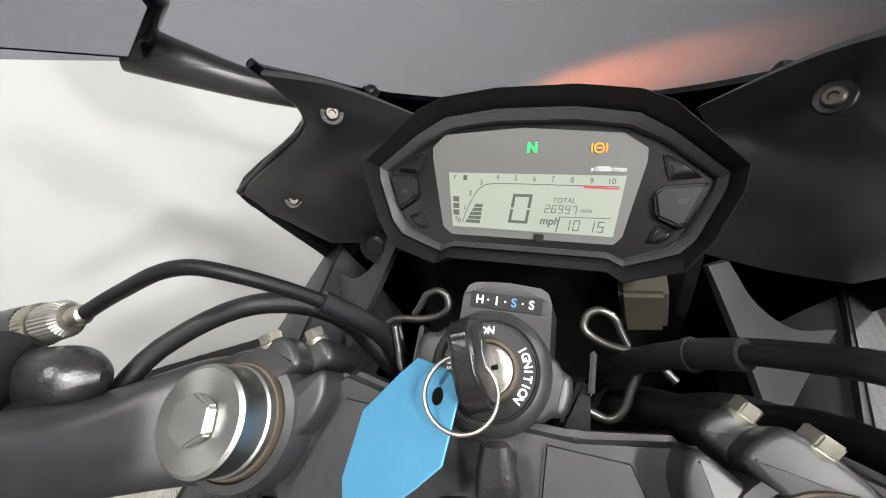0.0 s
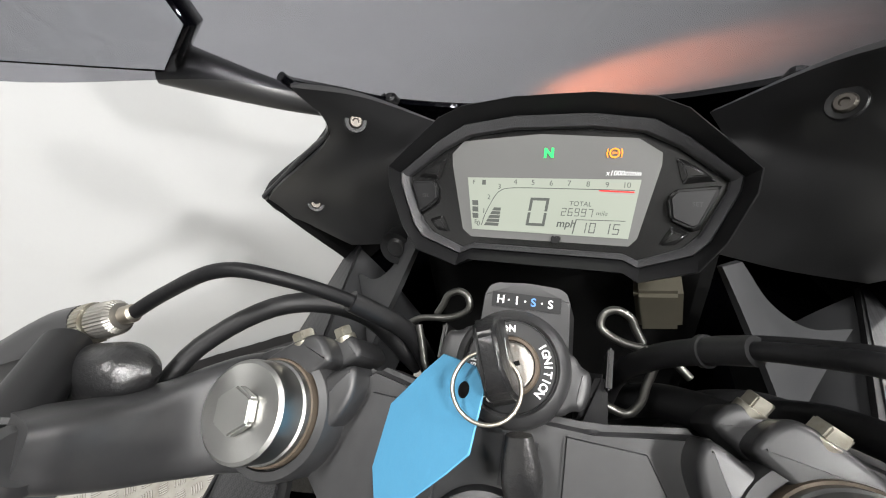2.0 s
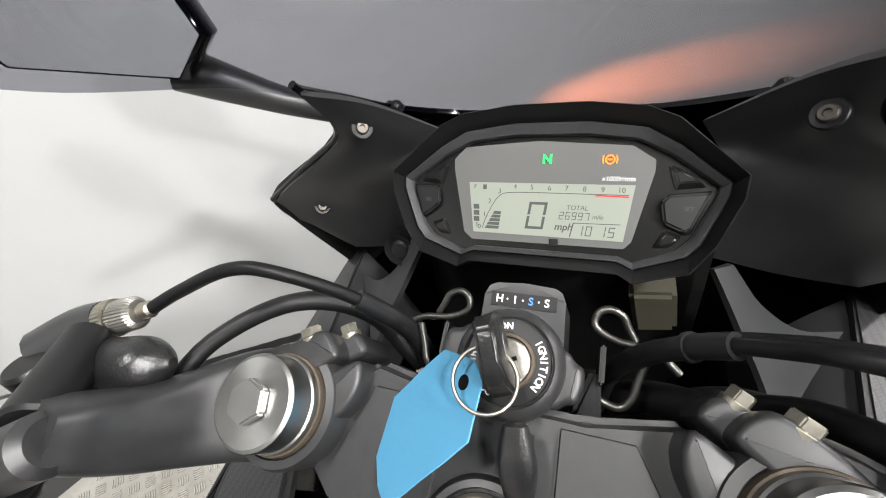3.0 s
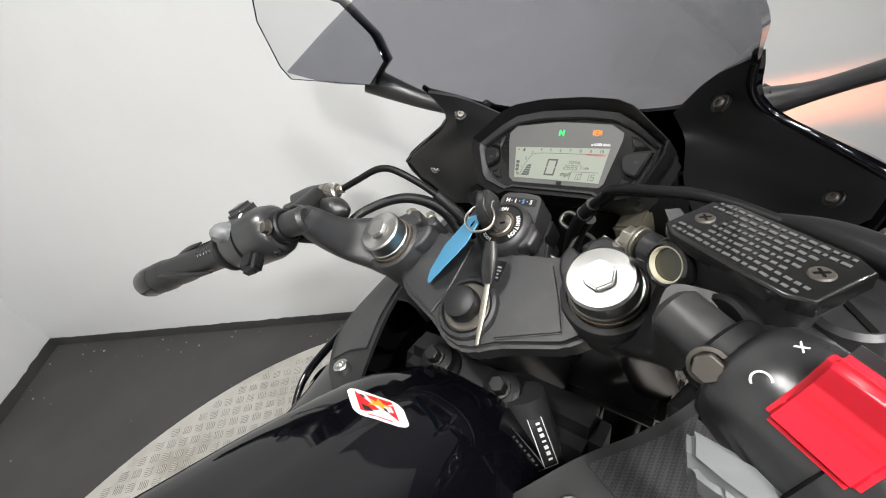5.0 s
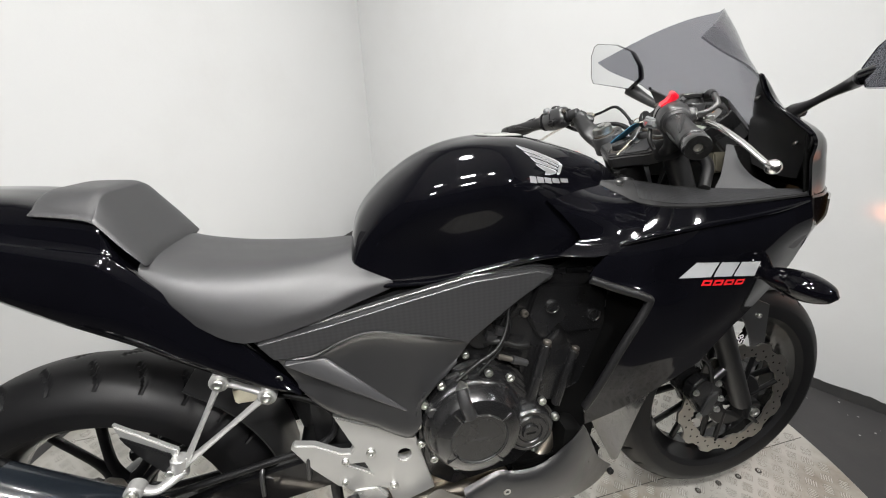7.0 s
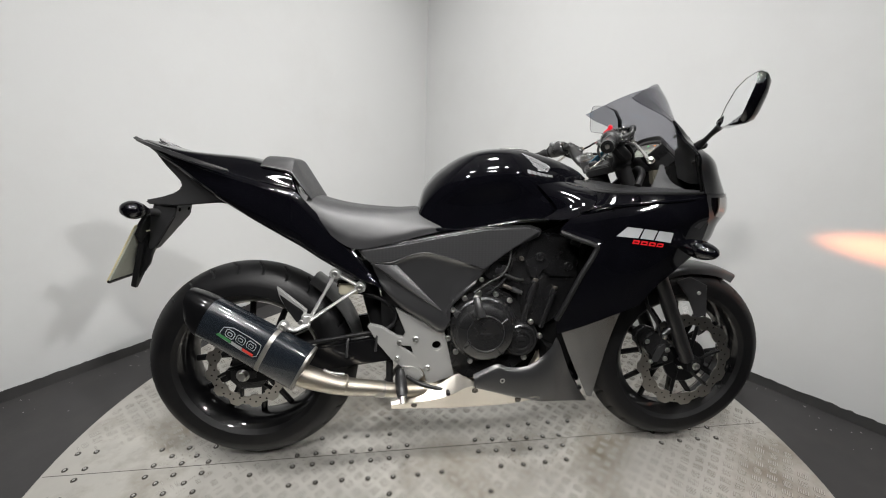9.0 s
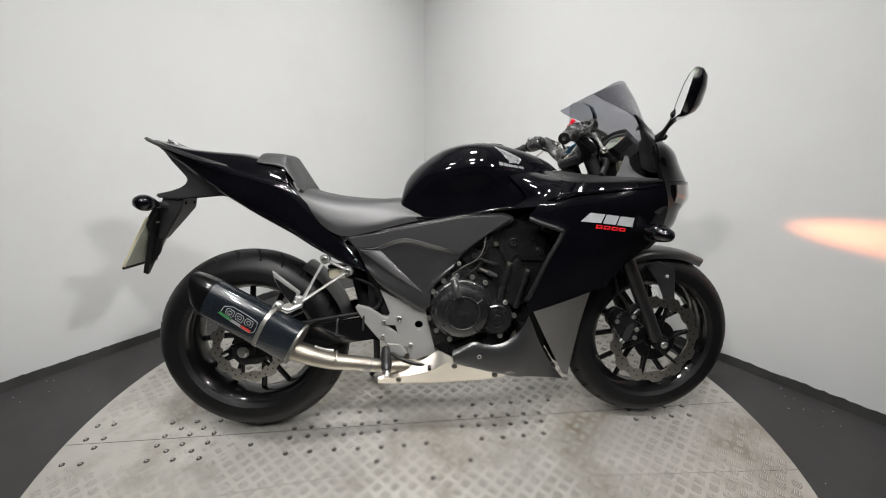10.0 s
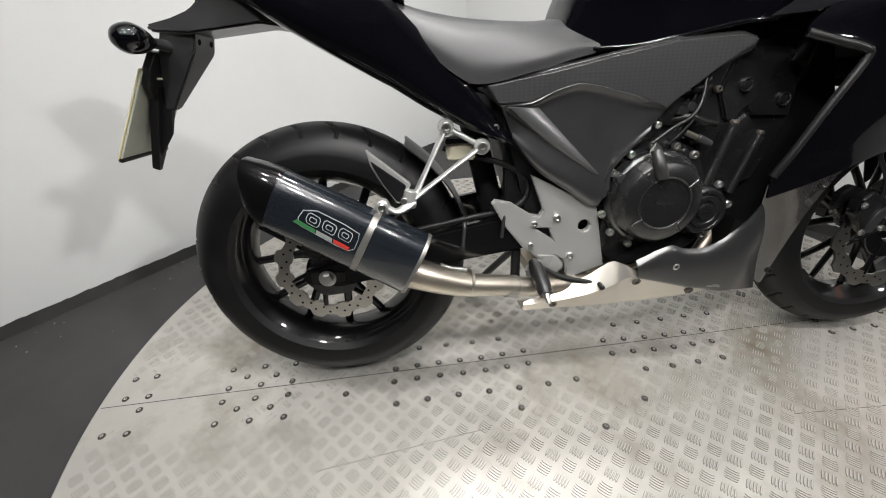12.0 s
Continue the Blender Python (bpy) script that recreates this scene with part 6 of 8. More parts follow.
# ---- cockpit ----
def inner_panel(s):
    rows = [
        [(1.237, 0.136, 1.060), (1.262, 0.110, 1.041), (1.297, 0.080, 1.004)],
        [(1.262, 0.144, 1.016), (1.267, 0.120, 1.016), (1.290, 0.088, 0.994)],
        [(1.256, 0.222, 0.966), (1.272, 0.170, 0.972), (1.278, 0.095, 0.985)],
        [(1.272, 0.210, 0.927), (1.286, 0.165, 0.930), (1.284, 0.095, 0.945)],
        [(1.290, 0.192, 0.888), (1.294, 0.150, 0.890), (1.290, 0.105, 0.905)],
    ]
    p = part("inner_cowl", shell(rows, 0.004, 6, 6, side=s), SATIN, bike, "satin black inner cowl panel", sharp=50)
    for x, y, z in ((1.262, 0.121, 1.023), (1.274, 0.195, 0.947)):
        bm = lathe([(0, 0.0003), (0.0016, 0.0003), (0.0019, 0.0016), (0.0034, 0.0016), (0.0040, 0.0008), (0.0042, 0.0), (0.0042, -0.003)], frame_of((-0.55, s * -0.6, 0.55), (x - 0.0046, s * (y - 0.0028), z + 0.0026)), 20)
        part("cowl_bolt", bm, DULLBOLT, p)
        part("bolt_seat", lathe([(0.0043, -0.0004), (0.0066, 0.0), (0.0072, -0.0008), (0.0072, -0.003)], frame_of((-0.55, s * -0.6, 0.55), (x - 0.0046, s * (y - 0.0028), z + 0.0026)), 20), MATT, p)
    gusset = [
        [(1.240, 0.090, 0.942), (1.243, 0.095, 0.942), (1.246, 0.100, 0.942)],
        [(1.222, 0.107, 0.912), (1.234, 0.114, 0.914), (1.243, 0.120, 0.912)],
        [(1.205, 0.121, 0.888), (1.228, 0.135, 0.891), (1.248, 0.148, 0.886)],
        [(1.186, 0.131, 0.868), (1.226, 0.154, 0.868), (1.268, 0.182, 0.867)],
    ]
    part("cowl_gusset", shell(gusset, 0.004, 6, 6, side=s), PALEPL, bike, "satin grey panel between trim and dash", sharp=50)
    if s > 0:
        part("rubber_grommet", lathe([(0, 0.004), (0.006, 0.004), (0.008, 0.002), (0.013, 0.004), (0.014, 0.0), (0.014, -0.008)], frame_of((-0.9, 0, 0.3), (1.246, s * 0.112, 0.930)), 24), MATT, bike)
    rim = [(1.234, s * 0.138, 1.064), (1.254, s * 0.136, 1.035), (1.265, s * 0.148, 1.014), (1.262, s * 0.178, 0.996), (1.256, s * 0.227, 0.965)]
    part("cowl_lip", tube(rim, 0.0028, 6, 8), GLOSS, bike)
    part("screen_screw", lathe([(0, 0.003), (0.004, 0.003), (0.0055, 0.001), (0.0055, -0.004)], frame_of((-0.3, s * 0.3, 0.9), (1.301, s * 0.115, 1.020)), 16), DARKBOLT, bike)


both_sides(inner_panel)

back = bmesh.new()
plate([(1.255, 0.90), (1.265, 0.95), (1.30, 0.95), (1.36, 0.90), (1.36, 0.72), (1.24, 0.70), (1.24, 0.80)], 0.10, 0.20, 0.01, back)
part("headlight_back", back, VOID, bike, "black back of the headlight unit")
part("ram_duct", hull([(1.228, -0.050, 0.925), (1.228, -0.076, 0.929), (1.232, -0.083, 0.890), (1.232, -0.058, 0.884), (1.262, -0.050, 0.925), (1.262, -0.076, 0.929), (1.262, -0.083, 0.890), (1.262, -0.058, 0.884)], 0.003, 2), DUCT, bike, "dusty beige duct under the dash")

# -- dash --
DM = Matrix(((0, 0.65, -0.76, 1.238), (-1, 0, 0, 0), (0, 0.76, 0.65, 0.986), (0, 0, 0, 1)))


def outline(half):
    return list(half) + [(-x, y) for x, y in reversed(half)]


HOOD = outline([(0.020, 0.0520), (0.048, 0.0485), (0.062, 0.0425), (0.0925, 0.0150), (0.0915, 0.004), (0.082, -0.019), (0.072, -0.033), (0.047, -0.0405), (0.040, -0.0365)])
BEZEL = outline([(0.020, 0.0440), (0.049, 0.0400), (0.0645, 0.0310), (0.0880, 0.0125), (0.0875, 0.006), (0.0775, -0.0185), (0.0715, -0.0255), (0.0475, -0.0340), (0.040, -0.0305)])
GLASS = outline([(0.020, 0.0375), (0.045, 0.0345), (0.0615, 0.0265), (0.0835, 0.0105), (0.083, 0.006), (0.0732, -0.0160), (0.067, -0.0225), (0.047, -0.0305), (0.040, -0.0275)])
FACE = [(-0.057, 0.0246), (-0.050, 0.0318), (-0.006, 0.0350), (0.043, 0.0318), (0.0543, 0.0245), (0.0545, 0.0183), (0.0462, -0.0194), (0.0425, -0.0236), (-0.0425, -0.0238), (-0.0479, -0.0196), (-0.0565, 0.018)]


def ring(outer, inner, z0, zo, zi, m, bm=None, drop=0.0):
    """A frame between two outlines of the same count: outer edge at zo, inner at zi, skirts down to z0."""
    own = bmesh.new()
    n = len(outer)
    rows = [[own.verts.new((x, y, z)) for x, y in poly] for poly, z in ((outer, z0), (outer, zo - 0.002), ([(x * 0.985, y * 0.985) for x, y in outer], zo), ([(x * 1.012, y * 1.012) for x, y in inner], zi), (inner, zi - 0.0015), (inner, z0 + drop))]
    for a, b in zip(rows, rows[1:]):
        for k in range(n):
            own.faces.new((a[k], a[(k + 1) % n], b[(k + 1) % n], b[k]))
    bmesh.ops.transform(own, matrix=m, verts=own.verts)
    return join(bm, own)


dash = part("instrument_panel", prism(HOOD, 0.052, DM @ Matrix.Translation((0, 0, -0.055)), 0.004, 2), SATIN, bike, "digital instrument panel showing zero miles an hour", sharp=30)
part("hood", ring(HOOD, BEZEL, -0.02, 0.016, 0.006, DM, drop=0.02), MATT, dash, sharp=30)
part("bezel", ring([(x * 1.0, y * 1.0) for x, y in BEZEL], GLASS, -0.006, 0.0075, 0.0045, DM, drop=0.005), BEZELPL, dash, "grained black bezel", sharp=30)
part("surround", prism(GLASS, 0.003, DM @ Matrix.Translation((0, 0, -0.0031)), 0.0, 1), GLOSSPL, dash, smooth=False)
part("dial_face", prism(FACE, 0.0004, DM, 0, 1), DIALFACE, dash, smooth=False)
part("lcd", prism([(-0.0465, 0.0107), (0.0458, 0.0108), (0.0420, -0.0197), (-0.0420, -0.0193)][::-1], 0.0004, DM @ Matrix.Translation((0, 0, 0.0005)), 0, 1), LCD, dash, "pale grey-green display", smooth=False)
INK = DM @ Matrix.Translation((0, 0, 0.0010))


def bar(poly, mat=LCDINK, z=0.0, name="segment", parent=None):
    bm = bmesh.new()
    bm.faces.new([bm.verts.new((p[0], p[1], 0)) for p in poly])
    bmesh.ops.transform(bm, matrix=INK @ Matrix.Translation((0, 0, z)), verts=bm.verts)
    return part(name, bm, mat, parent or dash, smooth=False)


def seven(ch, x, y, w, h, t, slant=0.12):
    """A seven-segment figure with its lower left corner at x, y."""
    lit = {"0": "abcdef", "1": "bc", "2": "abged", "5": "afgcd", "6": "afgcde", "7": "abc", "9": "abcdfg"}[ch]
    seg = {"a": (0, h - t, w, h), "d": (0, 0, w, t), "g": (0, h / 2 - t / 2, w, h / 2 + t / 2), "f": (0, h / 2, t, h), "b": (w - t, h / 2, w, h), "e": (0, 0, t, h / 2), "c": (w - t, 0, w, h / 2)}
    g = t * 0.18
    for s in lit:
        x0, y0, x1, y1 = seg[s]
        x0, y0, x1, y1 = x0 + g, y0 + g, x1 - g, y1 - g
        bar([(x + a + slant * b, y + b) for a, b in ((x0, y0), (x1, y0), (x1, y1), (x0, y1))])


seven("0", -0.0115, -0.0160, 0.0112, 0.0165, 0.0024)
for k, ch in enumerate("26997"):
    seven(ch, 0.0075 + 0.0034 * k, -0.0093, 0.0026, 0.0044, 0.0006)
for k, ch in enumerate("10"):
    seven(ch, 0.0175 + 0.0046 * k, -0.0180, 0.0034, 0.0058, 0.0008)
for k, ch in enumerate("15"):
    seven(ch, 0.0292 + 0.0046 * k, -0.0180, 0.0034, 0.0058, 0.0008)
writing("mph", 0.0056, INK @ Matrix.Translation((0.0105, -0.0136, 0)), LCDINK, dash, shear=0.2, bold=0.0001)
writing("TOTAL", 0.0036, INK @ Matrix.Translation((0.0172, -0.0026, 0)), LCDINK, dash, shear=0.1)
writing("mile", 0.0034, INK @ Matrix.Translation((0.0282, -0.0072, 0)), LCDINK, dash, shear=0.2)
bar([(0.0140, -0.0189), (0.0146, -0.0189), (0.0162, -0.0108), (0.0156, -0.0108)])
bar([(0.0156, -0.0112), (0.0156, -0.0108), (0.0400, -0.0104), (0.0400, -0.0108)])
for n, (x, y) in zip("0123456789", ((-0.0384, -0.0160), (-0.0356, -0.0085), (-0.0330, -0.0005), (-0.0272, 0.0056), (-0.0182, 0.0085), (-0.0084, 0.0083), (0.0014, 0.0081), (0.0108, 0.0082), (0.0204, 0.0080), (0.0298, 0.0078))):
    writing(n, 0.0040, INK @ Matrix.Translation((x, y, 0)), LCDINK, dash, name="scale_number")
writing("10", 0.0040, INK @ Matrix.Translation((0.0392, 0.0078, 0)), LCDINK, dash, name="scale_number")
arc = spl([V(-0.0365, -0.0168, 0), V(-0.0345, -0.010, 0), V(-0.0300, -0.0005, 0), V(-0.0265, 0.0035, 0), V(-0.0215, 0.0050, 0), V(-0.010, 0.0054, 0)], 6) + [V(0.0430, 0.0053, 0)]
for a, b in zip(arc, arc[1:]):
    d = (b - a).normalized()
    s = V(-d.y, d.x, 0) * 0.00022
    bar([a - s, b - s, b + s, a + s], name="scale_line")
bar([(0.0262, 0.0044), (0.0430, 0.0040), (0.0430, 0.0047), (0.0262, 0.0051)], REDINK, 0.0002, "red_line")
for k in range(5):
    h0 = -0.0168 + 0.0022 * k
    bar([(-0.0350 + 0.0011 * k, h0), (-0.0265 + 0.0002 * k, h0), (-0.0263 + 0.0002 * k, h0 + 0.0018), (-0.0340 + 0.0011 * k, h0 + 0.0018)])
for k in range(3):
    y = -0.0128 + 0.0037 * k
    bar([(-0.0420 - 0.0003 * k, y), (-0.0385 - 0.0003 * k, y), (-0.0388 - 0.0003 * k, y + 0.0029), (-0.0424 - 0.0003 * k, y + 0.0029)])
writing("F", 0.0034, INK @ Matrix.Translation((-0.0425, 0.0080, 0)), LCDINK, dash)
writing("E", 0.0034, INK @ Matrix.Translation((-0.0400, -0.0150, 0)), LCDINK, dash)
bar([(-0.0376, 0.0066), (-0.0354, 0.0066), (-0.0354, 0.0094), (-0.0376, 0.0094)])
writing("x1000r/min", 0.0036, INK @ Matrix.Translation((0.0370, 0.0139, 0)), WHITEINK, dash, shear=0.2)
writing("N", 0.0070, INK @ Matrix.Translation((-0.0010, 0.0243, 0)), LEDG, dash, name="neutral_lamp", bold=0.0003)
lampring = lathe([(0.0026, 0), (0.0026, 0.0002), (0.0019, 0.0002), (0.0019, 0)], INK @ Matrix.Translation((0.0321, 0.0243, 0)), 24)
part("abs_lamp", lampring, LEDO, dash, "lit orange brake warning lamp")
for sgn in (-1, 1):
    part("abs_lamp", prism([(0.0030, -0.0024), (0.0036, -0.0020), (0.0040, 0), (0.0036, 0.0020), (0.0030, 0.0024), (0.0033, 0)], 0.0002, INK @ Matrix.Translation((0.0321, 0.0243, 0)) @ Matrix.Rotation(0 if sgn > 0 else math.pi, 4, "Z"), 0), LEDO, dash, smooth=False)
writing("ABS", 0.0017, INK @ Matrix.Translation((0.0321, 0.0243, 0.0002)), LEDO, dash)
for sgn, word, cx in ((-1, "SEL", -0.0708), (1, "SET", 0.0705)):
    # button, standing in a shallow pocket with bevelled cheeks above and below it
    poly = [(0.0800, 0.0078), (0.0612, 0.0058), (0.0580, 0.0020), (0.0600, -0.0088), (0.0690, -0.0128), (0.0724, -0.0118)]
    poly = poly if sgn > 0 else [(-x * 1.015, y) for x, y in reversed(poly[:1] + [(0.0655, 0.0078), (0.0635, 0.0050), (0.0628, -0.0030), (0.0660, -0.0065), (0.0735, -0.0115)])]
    part("button_pocket", prism([(x * 1.0 + sgn * 0.0008, y * 1.12) for x, y in poly], 0.0012, DM @ Matrix.Translation((0, 0, 0.0001)), 0.0004, 1), VOID, dash, sharp=30)
    part("button", prism(poly, 0.0048, DM @ Matrix.Translation((0, 0, 0.0003)), 0.0013, 3), MATT, dash, "black rubber dash button", sharp=30)
    writing(word, 0.0030, DM @ Matrix.Translation((cx, -0.001, 0.0053)), FAINTINK, dash)
    for up in (1, -1):
        cheek = [(0.0600, 0.0225), (0.0655, 0.0205), (0.0795, 0.0105), (0.0640, 0.0085)] if up > 0 else [(0.0555, -0.0225), (0.0640, -0.0215), (0.0700, -0.0148), (0.0610, -0.0115)]
        cheek = [(sgn * x, y) for x, y in (cheek if sgn * up > 0 else cheek[::-1])]
        mx, my = sum(x for x, _ in cheek) / 4, sum(y for _, y in cheek) / 4
        own = bmesh.new()
        hull([DM @ V(x, y, 0.0002) for x, y in cheek] + [DM @ V(mx + (x - mx) * 0.55, my + (y - my) * 0.45, 0.0026) for x, y in cheek], 0.0005, 2, own)
        part("surround_facet", own, GLOSSPL, dash, sharp=30)
part("light_sensor", bx((0.005, 0.004, 0.0015), INK @ Matrix.Translation((0.006, -0.0225, 0)), 0.0004), MATT, dash)

# -- top yoke, fork caps, stem nut --
YM = Matrix(((0.9074, 0, -0.4203, -0.4203 * 0.4185), (0, 1, 0, 0), (0.4203, 0, 0.9074, 0.9074 * 0.4185), (0, 0, 0, 1)))


def ym(s, y, h):
    return YM @ Matrix.Translation((s, y, h))


yoke_bm = prism([(1.434, 0.066), (1.428, 0.03), (1.428, -0.03), (1.434, -0.066), (1.418, -0.088), (1.383, -0.092), (1.368, -0.075), (1.352, -0.030), (1.342, -0.014), (1.339, 0.0), (1.342, 0.014), (1.352, 0.030), (1.368, 0.075), (1.383, 0.092), (1.418, 0.088)][::-1],
                0.026, YM @ Matrix.Translation((0, 0, -0.046)), 0.004, 3)
yoke = part("top_yoke", yoke_bm, YOKE, bike, "black coated top fork yoke", sharp=30)
part("yoke_pad", prism([(1.4225, -0.0200), (1.4225, -0.0490), (1.4000, -0.0615), (1.3765, -0.0725), (1.3560, -0.0265), (1.3720, -0.0215), (1.3860, -0.0200)], 0.0028, YM @ Matrix.Translation((0, 0, -0.0205)), 0.0012, 3), YOKE, yoke)
part("yoke_pad", prism([(1.4225, 0.0250), (1.3860, 0.0275), (1.3720, 0.0300), (1.3575, 0.0340), (1.3765, 0.0800), (1.4000, 0.0720), (1.4225, 0.0640)], 0.0028, YM @ Matrix.Translation((0, 0, -0.0205)), 0.0012, 3), YOKE, yoke)
part("stem_boss", lathe([(0, 0), (0.0255, 0), (0.0262, 0.002), (0.0262, 0.009), (0.0245, 0.0115), (0.0218, 0.012), (0.0208, 0.008), (0, 0.008)], ym(1.372, 0.004, -0.028), 48), YOKE, yoke)
part("stem_washer", lathe([(0, 0), (0.0192, 0), (0.0198, 0.001), (0.0198, 0.003), (0.0186, 0.004), (0, 0.004)], ym(1.372, 0.004, -0.0195), 36), DULLBOLT, yoke, "dull grey stem washer")
part("stem_nut", lathe([(0, 0.0118), (0.0105, 0.0120), (0.0128, 0.0110), (0.0136, 0.0085), (0.0138, 0.002), (0.0140, -0.004), (0, -0.004)], ym(1.372, 0.005, -0.0155), 40), GRIP, yoke, "black stem nut cap")
part("warning_label", bx((0.018, 0.014, 0.0004), ym(1.408, -0.004, -0.0198), 0), MATT, yoke, smooth=False)
for k in range(4):
    part("label_bar", bx((0.0012, 0.011 - 0.002 * (k % 2), 0.0002), ym(1.402 + 0.003 * k, -0.004, -0.0193), 0), GREYINK, yoke, smooth=False)
BAR0, BAR1 = V(1.060, 0.128, 1.018), V(0.936, 0.350, 0.966)


def cockpit_side(s):
    c = (1.4051, 0.1034 if s > 0 else -0.0955)
    rise = 0.011 if s < 0 else 0.0035
    boss = bmesh.new()
    lathe([(0, -0.05), (0.0275, -0.05), (0.0290, -0.048), (0.0290, -0.012), (0.0275, -0.009), (0.0240, -0.008), (0.0236, -0.011), (0, -0.011)], ym(*c, rise), 56, boss)
    # two pinch blocks either side of a slit that runs forwards and inwards, bolted from the front
    pinch = ym(*c, rise) @ Matrix.Rotation(radians(-s * 54), 4, "Z") @ Matrix.Translation((0, s * 0.005, 0))

    def lobe(line, h0, h1):
        poly = [(a_, s * w) for a_, w in line]
        lump(poly if s > 0 else poly[::-1], h0, h1, pinch, 0.0030, boss)

    lobe([(0.000, 0.0014), (0.0310, 0.0014), (0.0345, 0.0040), (0.0335, 0.0150), (0.0285, 0.0195), (0.0130, 0.0205), (-0.006, 0.0185)], -0.046, -0.0072)
    lobe([(0.022, 0.0014), (0.0410, 0.0014), (0.0435, 0.0050), (0.0420, 0.0140), (0.0340, 0.0168), (0.022, 0.0165)], -0.048, -0.0195)
    lobe([(0.006, -0.0014), (0.000, -0.0250), (0.0250, -0.0230), (0.0385, -0.0150), (0.0430, -0.0050), (0.0395, -0.0014)], -0.048, -0.0100)
    bar_clamp = part("clip_on_clamp", boss, YOKE, bike, "black clip-on handlebar clamp", sharp=32)
    ahead = pinch.to_3x3() @ V(0.08, s * 0.96, 0.28)
    for along, over, hh, rr in ((0.0215, 0.0185, -0.0130, 0.0056), (0.0360, 0.0155, -0.0240, 0.0046)):
        at_ = pinch @ V(along, s * over, hh)
        head_ = bmesh.new()
        lathe([(0, -0.004), (rr * 1.12, -0.004), (rr * 1.12, 0.0010), (rr * 1.04, 0.0014), (0, 0.0014)], frame_of(ahead, at_), 28, head_)
        prism([(rr * math.cos(k * math.pi / 3), rr * math.sin(k * math.pi / 3)) for k in range(6)], 0.0058, frame_of(ahead, at_), rr * 0.1, 2, head_)
        part("bolt", head_, CLAMPBOLT, bar_clamp, sharp=25)
    cap = lathe([(0, 0.011), (0.0120, 0.011), (0.0186, 0.0110), (0.0201, 0.0098), (0.0206, 0.008), (0.0206, -0.007), (0, -0.007)], None, 72)
    capo = part("fork_cap", cap, TURNED, bike, "bright machined fork cap", sharp=25)
    capo.matrix_basis = ym(*c, rise)
    part("cap_washer", lathe([(0.0206, 0), (0.0226, -0.0004), (0.0230, -0.002), (0.0230, -0.005), (0.0206, -0.005)], Matrix.Translation((0, 0, -0.0055)), 56), RUST, capo)
    part("cap_step", lathe([(0.0206, 0.0012), (0.0215, 0.0004), (0.0218, -0.003), (0.0206, -0.003)], Matrix.Translation((0, 0, -0.003)), 56), TURNED, capo)
    part("cap_hex", prism([(0.0098 * math.cos(radians(60 * k + 10)), 0.0098 * math.sin(radians(60 * k + 10))) for k in range(6)], 0.005, Matrix.Translation((0, 0, 0.0105)), 0.0010, 3), CAPHEX, capo, sharp=25)
    # arm that sweeps up from the clamp to the bar
    b0, b1 = V(BAR0.x, s * BAR0.y, BAR0.z), V(BAR1.x, s * BAR1.y, BAR1.z)
    d = (b1 - b0).normalized()
    armb = bmesh.new()
    line = [(1.4045, 0.1070, -0.022), (1.4010, 0.1230, -0.011), (1.3915, 0.1375, 0.009), (1.3860, 0.1430, 0.030), (1.3840, 0.1465, 0.050), (1.3835, 0.1480, 0.061)]
    swept([YM @ V(a, s * b_, h) for a, b_, h in line], YM.to_3x3() @ V(1, 0, 0), [0.0285, 0.0260, 0.0205, 0.0165, 0.0135, 0.0105], [0.011, 0.012, 0.0110, 0.0120, 0.0140, 0.0130], bm=armb)
    rod(b0 + d * 0.012, b0 + d * 0.040, 0.0114, 0.0114, 32, 0.003, armb)
    part("bar_arm", armb, YOKE, bike, "black cast handlebar arm", sharp=40)
    part("handlebar", rod(b0 + d * 0.02, b1 - d * 0.03, 0.0110), YOKE, bike)
    perch = bmesh.new()
    rod(b0 + d * 0.034, b0 + d * 0.047, 0.0158, bm=perch)
    f = V(0.95, 0, 0.1)
    rod(b0 + d * 0.034 + V(0.012, 0, 0.002), b0 + d * 0.044 + V(0.055, s * 0.018, 0.000), 0.011, 0.009, bm=perch)
    perch_o = part("lever_perch", perch, MATT, bike, "black lever perch")
    hexbolt(b0 + d * 0.034 + V(-0.016, 0, 0.008), (-0.8, 0, 0.6), 0.0050, DULLBOLT, perch_o)
    hexbolt(b0 + d * 0.040 + V(-0.014, 0, -0.012), (-0.9, 0, -0.3), 0.0055, DARKBOLT, perch_o)
    # grip with flange, ribs and bar end
    g0 = b0 + d * 0.105
    gm = frame_of(d, g0, (0, 0, 1)) @ Matrix.Diagonal((1, 1, 0.93, 1))
    grip = part("grip", lathe([(0.011, -0.001), (0.0195, -0.001), (0.0215, 0.000), (0.0218, 0.0018), (0.0205, 0.0036), (0.0182, 0.0050), (0.0190, 0.0066), (0.0186, 0.0085), (0.0152, 0.0105), (0.0146, 0.014), (0.0143, 0.060), (0.0146, 0.095), (0.0158, 0.1035), (0.0162, 0.106), (0.0162, 0.120), (0.0146, 0.122), (0.011, 0.122)], gm, 44), GRIP, bike, "black rubber grip")
    # square pimples near the flange and two wavy raised pads
    first = None
    for row in range(5):
        for k in range(16):
            if k % 8 > 4 - row // 2:
                continue
            m = gm @ Matrix.Rotation(2 * math.pi * k / 22 + (math.pi if k > 7 else 0), 4, "Z") @ Matrix.Translation((0, 0, 0.0160 + 0.0048 * row))
            if first is None:
                first = part("grip_pimple", bx((0.0012, 0.0030, 0.0036), Matrix.Translation((0.0144, 0, 0)), 0.0005, segs=1), GRIP, grip)
                first.matrix_basis = m
            else:
                share(first, grip, m)
    for k in range(3):
        m = gm @ Matrix.Rotation(2 * math.pi * k / 3 + 0.6, 4, "Z")
